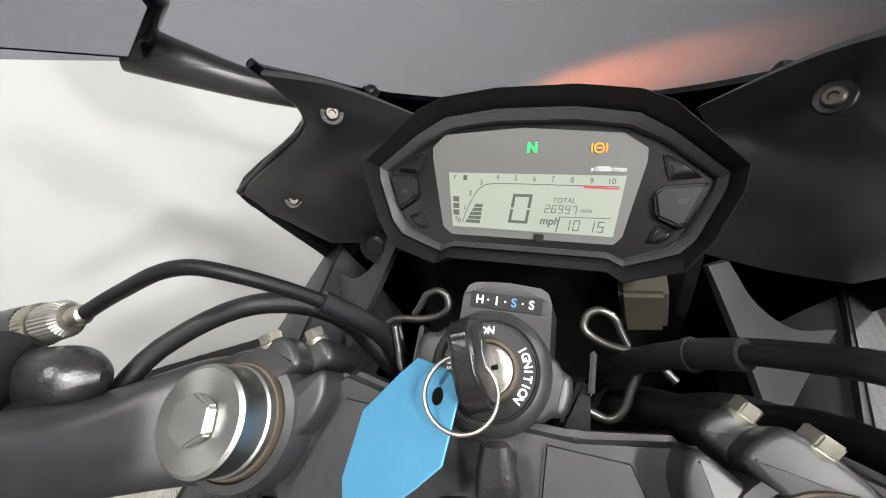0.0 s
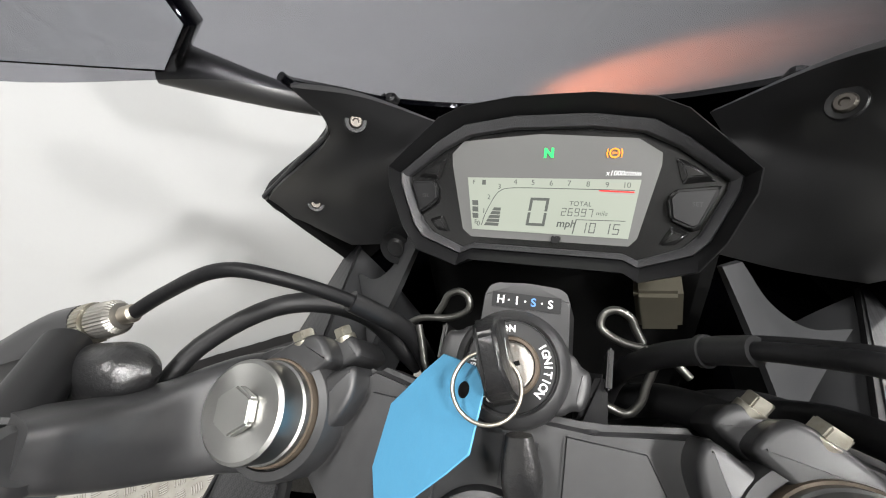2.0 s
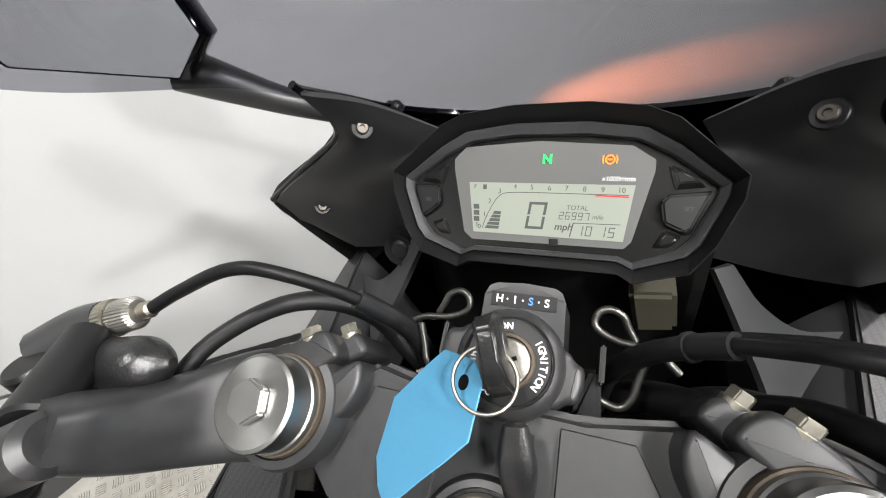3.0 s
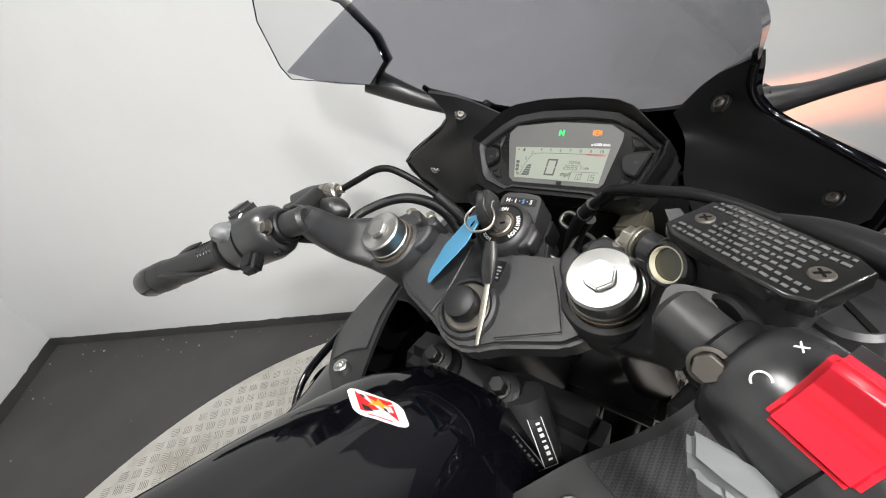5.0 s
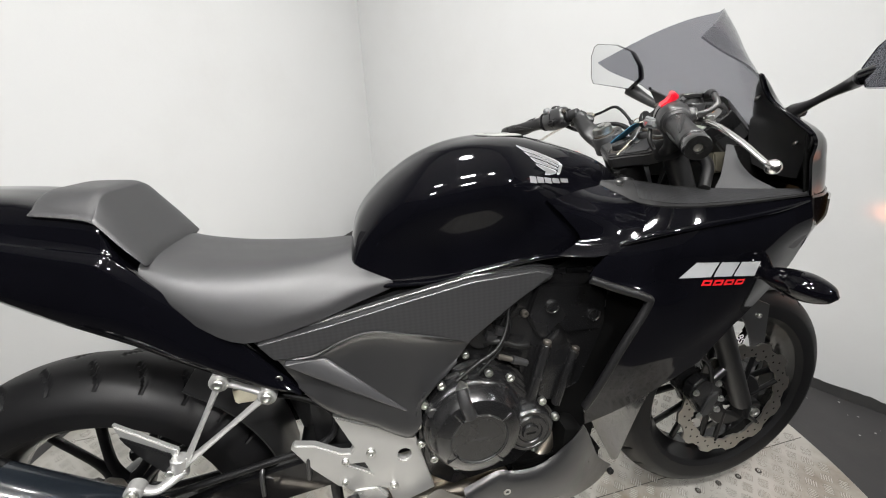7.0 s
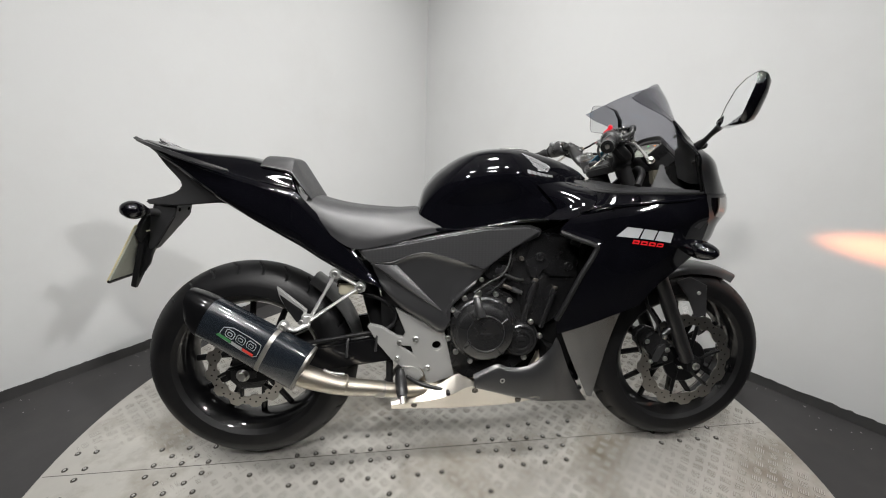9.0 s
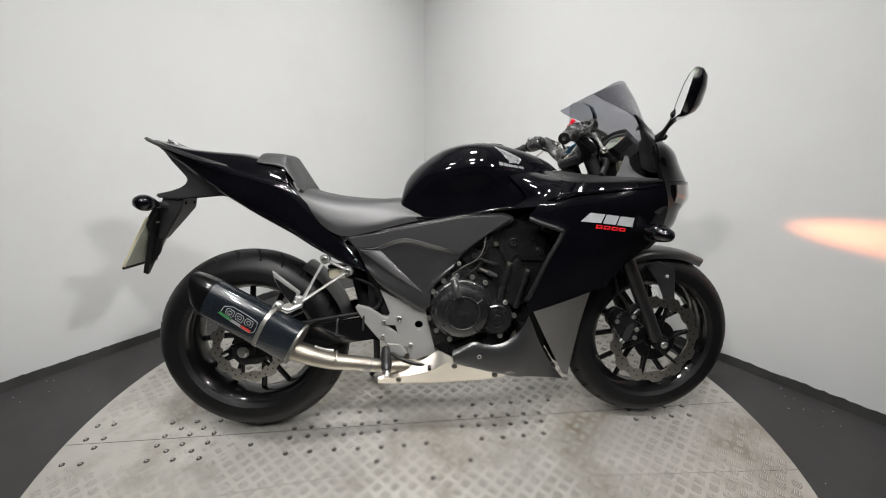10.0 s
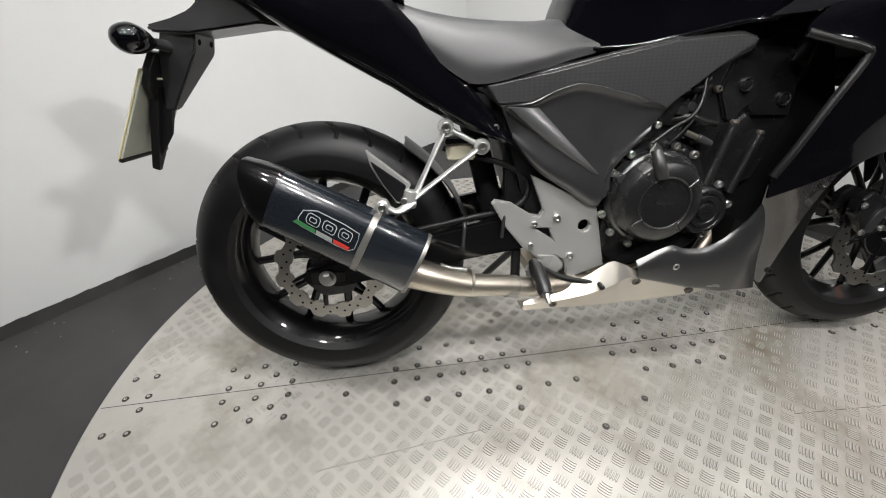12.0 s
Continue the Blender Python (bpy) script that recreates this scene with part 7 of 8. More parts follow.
        o = part("grip_pad", tube([V(0.0140, -0.010, 0.030), V(0.0143, -0.005, 0.055), V(0.0142, 0.002, 0.080), V(0.0140, 0.006, 0.100)], [0.0010, 0.0030, 0.0034, 0.0012], 6, 16), GRIP, grip)
        o.matrix_basis = m
    part("bar_end", lathe([(0.011, 0.122), (0.0145, 0.122), (0.0158, 0.125), (0.0160, 0.140), (0.0148, 0.146), (0.0060, 0.147), (0.0055, 0.142), (0, 0.142)], gm, 32), GLOSSPL, grip, "black bar-end weight")
    part("bar_end_screw", lathe([(0, 0.1424), (0.0026, 0.1424), (0.0030, 0.1446), (0.0048, 0.1446), (0.0054, 0.1426)], gm, 24), DULLCAP, grip)
    # switch housing
    hm = frame_of(d, b0 + d * 0.042, (0, 0, 1))
    hous = bmesh.new()
    rings = []
    for h, k in ((0.0, 0.78), (0.003, 0.93), (0.014, 1.04), (0.042, 1.04), (0.054, 0.96), (0.059, 0.86)):
        ringp = []
        for i in range(28):
            a = 2 * math.pi * i / 28
            cx, sy = math.cos(a), math.sin(a)
            r = 0.0222 * k * (1 + 0.10 * cx * cx)
            ringp.append(hm @ V(r * cx, r * sy * 1.02, h))
        rings.append(ringp)
    _, vs = grid_bm(rings, hous, loop=True)
    hous.faces.new(vs[0])
    hous.faces.new(vs[-1])
    housing = part("switch_housing", hous, GREYPL, bike, "dark grey switch housing", sharp=50)
    part("housing_seam", lathe([(0.0230, 0.0335), (0.0250, 0.0338), (0.0250, 0.0345), (0.0230, 0.0348)], hm, 36), VOID, housing)
    rear = V(-0.42, s * -0.1, 0.90).normalized()
    side_ = d.cross(rear)
    up = side_.cross(d).normalized()
    sm = Matrix((d.cross(up), d, up)).transposed().to_4x4()
    if s < 0:
        up = V(-0.71, 0.22, 0.67).normalized()
        sm = Matrix((d.cross(up), d, up)).transposed().to_4x4()
    sm.translation = b0 + d * (0.0705 if s < 0 else 0.074)
    return housing, sm, hm, d, b0, b1


HR = cockpit_side(-1)
HL = cockpit_side(1)

# right switches: engine stop rocker and hazard button
housing, sm, hm, d, b0, b1 = HR
rocker = bmesh.new()
sec = [(-0.013, 0.0), (-0.0135, 0.010), (-0.006, 0.0085), (0.000, 0.0075), (0.005, 0.0100), (0.0105, 0.0125), (0.0135, 0.0090), (0.0135, 0.0)]
prism([(-a, b) for a, b in reversed(sec)], 0.024, sm @ Matrix.Translation((-0.0125, 0.0120, 0.0178)) @ Matrix.Rotation(radians(90), 4, "X"), 0.0020, 3, rocker)
part("stop_switch", rocker, RED, housing, "red engine stop rocker", sharp=40)
part("rocker_frame", bx((0.034, 0.030, 0.012), sm @ Matrix.Translation((-0.0120, 0.0, 0.0075)), 0.004), GREYPL, housing)
part("run_mark", lathe([(0.0030, 0), (0.0030, 0.0003), (0.0024, 0.0003), (0.0024, 0)], sm @ Matrix.Translation((-0.0060, -0.0178, 0.0232)), 20), WHITEINK, housing)
writing("x", 0.006, sm @ Matrix.Translation((-0.0200, -0.0178, 0.0185)) @ Matrix.Rotation(radians(-35), 4, "Y"), WHITEINK, housing, name="off_mark")
hz = hull([(1.012, -0.155, 1.006), (1.012, -0.155, 0.988), (0.999, -0.158, 1.005), (0.998, -0.160, 0.990), (0.993, -0.184, 1.001), (0.992, -0.184, 0.988), (1.008, -0.190, 1.003), (1.008, -0.190, 0.986)], 0.0025, 3)
haz = part("hazard_button", hz, GREYBTN, housing, "light grey hazard button with a red triangle")
hzm = frame_of((-0.97, 0.22, 0.1), (0.9945, -0.172, 0.996), d)
for k in range(3):
    a0, a1 = radians(120 * k + 30), radians(120 * k + 150)
    part("triangle_bar", tube([hzm @ V(0.003 * math.cos(a0), 0.003 * math.sin(a0), 0), hzm @ V(0.003 * math.cos(a1), 0.003 * math.sin(a1), 0)], 0.0003, 1, 6), REDINK, haz)
part("starter_stalk", tube([(1.002, -0.175, 0.990), (0.998, -0.180, 0.972), (1.004, -0.186, 0.955)], [0.003, 0.0035, 0.003], 4, 8), MATT, housing)
part("cable_guide", tube([(1.034, -0.214, 1.004), (1.047, -0.230, 1.008), (1.059, -0.235, 1.018), (1.063, -0.226, 1.030), (1.070, -0.214, 1.033)], 0.0042, 6, 14), SATIN, bike, "black throttle cable elbow")
part("guide_collar", rod((1.016, -0.199, 0.999), (1.040, -0.2205, 1.0075), 0.0112, 0.0106), GREYPL, bike)
part("guide_collar_ring", rod((1.0385, -0.2195, 1.0062), (1.0405, -0.2220, 1.0068), 0.0092), BOLT, bike)
part("cable_boot", tube([(1.066, -0.221, 1.032), (1.076, -0.205, 1.034), (1.092, -0.183, 1.033), (1.104, -0.166, 1.030)], [0.0055, 0.0068, 0.0068, 0.0040], 6, 14), MATT, bike, "black rubber cable boot")
THROTTLE = [(1.100, -0.171, 1.031), (1.112, -0.140, 1.034), (1.121, -0.108, 1.030), (1.1276, -0.0889, 1.0246), (1.1344, -0.082, 1.0156), (1.1417, -0.0721, 1.0043), (1.1481, -0.0626, 0.9914), (1.1554, -0.0504, 0.9714), (1.162, -0.040, 0.942), (1.158, -0.035, 0.915)]
part("throttle_cable", tube(THROTTLE, 0.0029, 7, 18), RUBBER, bike, "black throttle cable")
part("throttle_cable", tube([(1.055, -0.215, 0.998), (1.088, -0.180, 1.010)] + [(a + 0.0055, b - 0.001, c - 0.0045) for a, b, c in THROTTLE[1:]], 0.0029, 7, 18), RUBBER, bike)
part("cable_sleeve", tube(THROTTLE[5:], 0.0046, 6, 20), MATT, bike)
part("cable_sleeve", tube([(a + 0.0055, b - 0.001, c - 0.0075) for a, b, c in THROTTLE[6:]], 0.0046, 6, 20), MATT, bike)
part("cable_tie", lathe([(0.0046, -0.001), (0.0056, -0.001), (0.0056, 0.001), (0.0046, 0.001)], frame_of(Vector(THROTTLE[6]) - Vector(THROTTLE[5]), THROTTLE[6]), 24), MATT, bike)

# brake master cylinder, reservoir and lever
RC = V(1.077, -0.161, 1.0)
long_ = V(-0.545, -0.838, -0.01).normalized()
rm = Matrix((long_, V(0, 0, 1).cross(long_).normalized(), V(0, 0, 1))).transposed().to_4x4()
rm.translation = RC


def block_poly(a, b):
    return [(-a, -b), (0, -b), (a, -b), (a, 0), (a, b), (0, b), (-a, b), (-a, 0)]


res = part("fluid_reservoir", lump(block_poly(0.027, 0.0138), -0.006, 0.032, rm, 0.001), SATIN, bike, "black brake fluid reservoir", sharp=40)
lid = part("lid", lump(block_poly(0.0305, 0.0162), 0.0305, 0.0372, rm, 0.0014, times=1), GLOSSPL, res, "black lid with raised unreadable lettering", sharp=30)
for sx in (-1, 1):
    q = rm @ V(sx * 0.0225, 0, 0.0372)
    part("lid_screw", lathe([(0, 0.0006), (0.0034, 0.0006), (0.0039, 0.0), (0.0039, -0.002)], frame_of((0, 0, 1), q), 20), DULLBOLT, res)
    for t in (0.4, 0.4 + math.pi / 2):
        part("screw_slot", bx((0.0046, 0.0009, 0.0003), frame_of((0, 0, 1), q + V(0, 0, 0.0007)) @ Matrix.Rotation(t, 4, "Z"), 0), VOID, res, smooth=False)
rnd = random.Random(4)
# Paler bars paint the light caught by the lid's raised black letters.
for r in range(8):
    x = -0.0265
    while x < 0.0245:
        w = rnd.uniform(0.0010, 0.0032)
        if abs(abs(x + w / 2) - 0.0225) > 0.0062 or abs(-0.0126 + 0.0036 * r) > 0.0062:
            part("lettering_bar", bx((w, 0.0014, 0.0004), rm @ Matrix.Translation((x + w / 2, -0.0126 + 0.0036 * r, 0.0373)) @ Matrix.Rotation(rnd.uniform(-0.12, 0.12), 4, "Z"), 0), LETTERGLINT, lid, smooth=False)
        x += w + 0.0011
sg = frame_of(V(-0.80, 0.45, 0.40), (1.0722, -0.1321, 1.0224))
sight = part("sight_glass", lathe([(0, -0.022), (0.0112, -0.022), (0.0112, -0.003), (0.0104, 0.0005), (0.0090, 0.0010), (0.0084, 0.0004), (0.0083, -0.003)], sg, 40), GLOSSPL, res)
part("sight_rim", lathe([(0.0084, -0.001), (0.0083, 0.0002), (0.0077, 0.0002), (0.0075, -0.003)], sg, 32), FLUID, sight)
part("sight_window", lathe([(0.0076, -0.0026), (0, -0.0022)], sg, 24), OLIVE, sight)
mc = bmesh.new()
rod((1.040, -0.160, 1.012), (1.066, -0.196, 1.006), 0.0105, bm=mc)
rod((1.087, -0.1335, 1.010), (1.056, -0.182, 1.008), 0.0095, bm=mc)
part("master_cylinder", mc, SATIN, bike, "black brake master cylinder")
BJ, BW = V(1.0985, -0.1125, 1.0125), V(0.41, 0.91, 0.02).normalized()
banjo = part("banjo", rod(BJ - BW * 0.004, BJ - BW * 0.024, 0.0078, 0.0072, 28), SATIN, bike)
for back in (0.0, 0.0125):
    part("crush_washer", lathe([(0, 0), (0.0080, 0), (0.0084, 0.0005), (0.0084, 0.0012), (0.0080, 0.0017), (0, 0.0017)], frame_of(BW, BJ - BW * (back + 0.0028)), 28), CLAMPBOLT, banjo)
hexbolt(BJ - BW * 0.001, BW, 0.0064, CLAMPBOLT, bike, 0.0085)
part("brake_pipe", tube([(1.093, -0.124, 1.006), (1.120, -0.118, 0.99), (1.145, -0.10, 0.965), (1.15, -0.07, 0.93), (1.14, -0.05, 0.86)], 0.0058, 6, 10), RUBBER, bike, "black front brake hose")
part("sheathed_hose", tube([(1.150, -0.036, 0.82), (1.165, -0.046, 0.850), (1.165, -0.062, 0.893), (1.165, -0.082, 0.920), (1.162, -0.106, 0.929), (1.155, -0.140, 0.915), (1.13, -0.165, 0.88)], 0.0095, 6, 12), MATT, bike, "black sheathed hose behind the forks")
part("pivot_cap", lathe([(0, 0.006), (0.010, 0.006), (0.0118, 0.004), (0.0120, -0.020), (0, -0.020)], frame_of((0.05, 0, 1), (1.066, -0.191, 1.016)), 28), SATIN, bike)
part("pivot_slot", bx((0.018, 0.0022, 0.0004), frame_of((0.05, 0, 1), (1.066, -0.191, 1.0224)) @ Matrix.Rotation(0.5, 4, "Z"), 0), VOID, bike, smooth=False)
hexbolt((1.082, -0.202, 0.994), (0.1, 0, 1), 0.0068, BOLT, bike, 0.008)


def lever(s, label):
    pts = [(1.070, s * 0.188, 0.995), (1.075, s * 0.205, 0.992), (1.072, s * 0.235, 0.985), (1.062, s * 0.285, 0.966), (1.051, s * 0.328, 0.947), (1.049, s * 0.343, 0.941)]
    lv = part("brake_lever" if s < 0 else "clutch_lever", tube(pts, [0.0075, 0.0078, 0.0066, 0.0056, 0.0048, 0.0052], 6, 18, squash=0.65), POLISHED, bike, label)
    part("lever_ball", lathe([(0.0095 * math.sin(math.pi * k / 12), -0.0095 * math.cos(math.pi * k / 12)) for k in range(13)], Matrix.Translation(pts[-1]), 20), POLISHED, lv)


lever(-1, "polished aluminium brake lever")
lever(1, "polished aluminium clutch lever")

# left switches and clutch cable
housing, sm, hm, d, b0, b1 = HL
part("turn_switch", tube([sm @ V(0.0, 0.010, 0.018), sm @ V(-0.006, 0.013, 0.026), sm @ V(-0.012, 0.014, 0.028)], [0.010, 0.0095, 0.004], 4, 14), GREYBTN, housing, "light grey turn signal button")
part("dip_switch", bx((0.024, 0.020, 0.016), sm @ Matrix.Translation((0.020, 0.004, 0.016)) @ Matrix.Rotation(0.5, 4, "Y"), 0.004, segs=3), SATIN, housing)
part("horn_button", bx((0.020, 0.018, 0.014), sm @ Matrix.Translation((-0.030, -0.008, 0.004)), 0.004, segs=3), MATT, housing)
part("beam_mark", bx((0.004, 0.003, 0.0003), sm @ Matrix.Translation((0.008, -0.006, 0.0245)), 0), WHITEINK, housing, smooth=False)
part("clutch_boot", tube([(1.076, 0.200, 0.992), (1.084, 0.182, 0.996), (1.0885, 0.165, 0.9975), (1.0915, 0.153, 0.998), (1.0935, 0.146, 0.998), (1.0950, 0.1405, 0.998)], [0.0120, 0.0132, 0.0132, 0.0125, 0.0085, 0.0025], 5, 28), KEYPL, bike, "black rubber clutch lever boot")
part("lever_pivot", lathe([(0, 0.004), (0.008, 0.004), (0.0095, 0.002), (0.0095, -0.014), (0, -0.014)], frame_of((0.1, 0, 1), (1.074, 0.205, 1.004)), 20), DARKBOLT, bike)
part("cable_bracket", tube([(1.085, 0.215, 1.000), (1.097, 0.202, 1.004), (1.104, 0.190, 1.005)], [0.012, 0.011, 0.010], 4, 14), SATIN, bike)
CN, CD = V(1.1045, 0.189, 1.0055), V(0.35, -0.93, 0.10).normalized()
adj = part("cable_adjuster", lathe([(0.006, 0), (0.0092, 0), (0.0092, 0.005), (0.006, 0.0052)], frame_of(CD, CN), 96, wave=(32, 0.00025)), CLAMPBOLT, bike, "zinc knurled cable adjuster")
part("adjuster_barrel", lathe([(0.004, 0), (0.0078, 0), (0.0082, 0.002), (0.0078, 0.010), (0.006, 0.012), (0, 0.012)], frame_of(CD, CN + CD * 0.006), 96, wave=(32, 0.00030)), DULLCAP, adj)
part("cable_ferrule", rod(CN + CD * 0.018, CN + CD * 0.026, 0.0042), STEEL, adj)
part("clutch_cable_outer", tube([CN + CD * 0.024, (1.122, 0.150, 1.014), (1.130, 0.120, 1.024), (1.136, 0.100, 1.018), (1.148, 0.075, 0.990), (1.155, 0.055, 0.955), (1.14, 0.045, 0.92)], 0.0032, 7, 16), RUBBER, bike, "black clutch cable")
part("cable_sleeve", tube([(1.1475, 0.0765, 0.992), (1.154, 0.060, 0.966), (1.152, 0.052, 0.945), (1.14, 0.045, 0.92)], 0.0050, 6, 18), MATT, bike)
part("wiring_loom", tube([(1.045, 0.200, 0.990), (1.075, 0.165, 0.975), (1.115, 0.145, 0.985), (1.145, 0.115, 0.985), (1.160, 0.085, 0.965), (1.155, 0.06, 0.93)], [0.004, 0.0045, 0.0045, 0.005, 0.006, 0.006], 6, 12), MATT, bike, "black sheathed wiring loom")
part("wiring_loom", tube([(1.045, -0.160, 0.985), (1.095, -0.135, 0.955), (1.135, -0.095, 0.955), (1.160, -0.06, 0.93), (1.165, -0.03, 0.90)], 0.008, 6, 12), MATT, bike)


def wire_guide(s):
    u, w = V(0, -1, 0), V(0.7, 0, 0.7)
    eye = V(1.1723, -0.037, 0.9667)
    p = [(0.030, -0.018), (0.020, -0.010), (0.004, -0.0075), (-0.0055, -0.0025), (-0.005, 0.004), (0.0, 0.0066), (0.006, 0.004), (0.0085, -0.001), (0.012, -0.007)]
    bend = V(1.1404, -0.0416, 0.9523)
    q = [(-0.022, 0.012), (-0.015, 0.006), (-0.009, 0.002), (0.001, -0.001), (0.006, 0.004), (0.008, 0.012), (0.011, 0.022)]
    for at, line, depth in ((eye, p, 0.0006), (bend, q, 0.0004)):
        pts = [at + u * a + w * b + V(0.7, 0, -0.7) * (depth * k) for k, (a, b) in enumerate(line)]
        part("cable_hoop", tube([V(v.x, -s * v.y, v.z) for v in pts], 0.0018, 6, 14), WIRE, bike, "bent steel wire cable guide")


both_sides(wire_guide)

# -- ignition switch --
IS = 1.443
IY, IH = 0.0026, -0.0078
ign = bmesh.new()
lathe([(0, -0.04), (0.0222, -0.04), (0.0236, -0.016), (0.0240, -0.010), (0.0234, -0.0048), (0.0214, -0.0014), (0.0194, -0.0002), (0.0186, -0.0008), (0.0183, -0.0022), (0, -0.0022)], ym(IS, IY, IH), 72, ign)
# block in front of the ring that carries the name strip
hull([ym(IS, 0.0008, 0) @ V(a_, b_ * k, h + dh) for dh, k in ((-0.026, 1.08), (0.0, 1.0)) for a_, b_, h in ((0.006, 0.0196, -0.0215), (0.030, 0.0186, -0.0175), (0.0345, 0.0168, -0.0172), (0.0362, 0.0135, -0.0170), (0.0370, 0.0, -0.0166), (0.0362, -0.0135, -0.0170), (0.0345, -0.0168, -0.0172), (0.030, -0.0186, -0.0175), (0.006, -0.0196, -0.0215))], 0.0030, 4, ign)
# ears that the switch is bolted by
for turn_, out_ in ((-8, 0.0300), (172, 0.0315)):
    em = ym(IS, IY, IH) @ Matrix.Rotation(radians(turn_ - 90), 4, "Z")
    lump([(0.006, -0.0150), (0.0225, -0.0125), (0.0255, -0.0085), (out_, -0.0075), (out_ + 0.0012, 0.0), (out_, 0.0075), (0.0255, 0.0085), (0.0225, 0.0125), (0.006, 0.0150)], -0.0290, -0.0058, em, 0.0034, ign)
ignition = part("ignition_switch", ign, YOKE, bike, "black ignition switch with white lettering", sharp=38)
part("lettered_ring", lathe([(0.0118, 0.0), (0.0176, 0.0), (0.0180, -0.0004), (0.0180, -0.002)], ym(IS, IY, IH - 0.0014), 56), MATT, ignition, "black ring with white lettering")
part("lock_face", lathe([(0, 0.0010), (0.0088, 0.0010), (0.0096, 0.0004), (0.0098, -0.002)], ym(IS, IY, IH - 0.0004), 40), WORN, ignition, "worn bright key barrel")
part("lock_ring", lathe([(0.0098, 0.0), (0.0101, 0.0013), (0.0113, 0.0013), (0.0119, 0.0)], ym(IS, IY, IH - 0.0010), 40), RUST, ignition)
part("key_slot", bx((0.0018, 0.0085, 0.0004), ym(IS, IY, IH + 0.0007) @ Matrix.Rotation(0.4, 4, "Z"), 0), VOID, ignition, smooth=False)
FLAT = Matrix.Rotation(radians(-90), 4, "Z")


def ring_word(word, start, step, size):
    """Letters set round the lock's black ring, from an angle on."""
    for k, ch in enumerate(word):
        writing(ch, size, ym(IS, IY, IH - 0.0012) @ Matrix.Rotation(radians(start - step * k), 4, "Z") @ Matrix.Translation((0.0148, 0, 0)) @ FLAT, WHITEINK, ignition, bold=0.00012)


ring_word("IGNITION", -52, 10.2, 0.0042)
ring_word("ON", 16, 12, 0.0038)
ring_word("OFF", 64, 11, 0.0036)
ring_word("PUSH", 116, 9.5, 0.0030)
ring_word("LOCK", 166, 10, 0.0034)
strip_m = ym(IS + 0.0285, 0.0008, -0.0173) @ Matrix.Rotation(radians(-9), 4, "Y")
part("label_strip", bx((0.0066, 0.030, 0.0004), strip_m, 0), MATT, ignition, smooth=False)
for k, (ch, mat) in enumerate((("H", WHITEINK), ("·", WHITEINK), ("I", WHITEINK), ("·", WHITEINK), ("S", BLUEINK), ("·", WHITEINK), ("S", WHITEINK))):
    writing(ch, 0.0050, strip_m @ Matrix.Translation((0, 0.0110 - 0.0036 * k, 0.0003)) @ FLAT, mat, ignition, bold=0.0001)
for side, tall in ((-1, 0.0), (1, -0.006)):
    rib = bmesh.new()
    hull([ym(IS, 0, 0) @ V(a_, side * b_, h) for a_, b_, h in ((0.004, 0.034, -0.020 + tall), (0.004, 0.031, -0.020 + tall), (-0.016, 0.036, -0.030), (-0.016, 0.024, -0.030), (-0.018, 0.037, -0.046), (-0.018, 0.022, -0.046), (0.006, 0.036, -0.046), (0.006, 0.022, -0.046))], 0.002, 2, rib)
    part("switch_bracket", rib, YOKE, bike, "black ignition bracket", sharp=30)
    part("bracket_tab", bx((0.016, 0.0022, 0.022), ym(IS + 0.006, side * 0.0345, -0.026), 0.0008), DARKBOLT, bike)
part("steering_head", rod(YM @ V(1.372, 0, -0.05), YM @ V(1.372, 0, -0.20), 0.030), MATT, bike)
part("lower_yoke", bx((0.06, 0.24, 0.03), ym(1.392, 0, -0.215), 0.008), SATIN, bike)

# -- key, ring and tag: a thing of its own hanging from the lock --
keyset = tagged(empty("key_with_tag", LEAN), "black key in the ignition with a blue card tag", "key")
km = ym(IS, IY + 0.002, IH) @ Matrix.Rotation(0.35, 4, "Z") @ Matrix.Diagonal((1.25, 1.25, 1.15, 1))
head = bmesh.new()
hull([km @ V(a_, b_, h) for a_, b_, h in ((-0.0085, -0.0030, 0.003), (0.0085, -0.0030, 0.003), (0.0085, 0.0030, 0.003), (-0.0085, 0.0030, 0.003), (-0.0125, -0.0042, 0.012), (0.0125, -0.0042, 0.012), (0.0125, 0.0042, 0.012), (-0.0125, 0.0042, 0.012),
      (-0.0105, -0.0038, 0.024), (0.0100, -0.0038, 0.025), (0.0100, 0.0038, 0.025), (-0.0105, 0.0038, 0.024), (-0.004, -0.0028, 0.030), (0.005, -0.0028, 0.0305), (0.005, 0.0028, 0.0305), (-0.004, 0.0028, 0.030))], 0.0013, 3, head)
k1 = part("key_head", head, KEYPL, keyset, "black plastic key head", sharp=40)
part("key_blade", bx((0.006, 0.0022, 0.008), km @ Matrix.Translation((0, 0, 0.0)), 0.0004), ALU, keyset)
part("key_badge", lathe([(0.0045, 0), (0.0045, 0.0004), (0.0036, 0.0004), (0.0036, 0)], km @ Matrix.Translation((0.001, -0.0036, 0.017)) @ Matrix.Rotation(radians(90), 4, "X"), 24), SILVERINK, k1)
RCN = V(1.1179, 0.0056, 0.9952)
ringm = frame_of(V(-0.42, -0.15, 0.88), RCN)
ringo = bmesh.new()
for off in (0.0, 0.0012):
    pts = [ringm @ V(0.0116 * math.cos(2 * math.pi * k / 24), 0.0116 * math.sin(2 * math.pi * k / 24), off + 0.0004 * math.sin(k)) for k in range(25)]
    tube(pts, 0.0007, 2, 8, ringo)
part("split_ring", ringo, STEEL, keyset, "steel split ring")
# blue card tag hanging over the yoke, with worn corners
td = V(-0.402, 0.652, -0.642).normalized()
tn = V(-0.309, 0.570, 0.762).normalized()
tw = tn.cross(td).normalized()
tn = td.cross(tw)
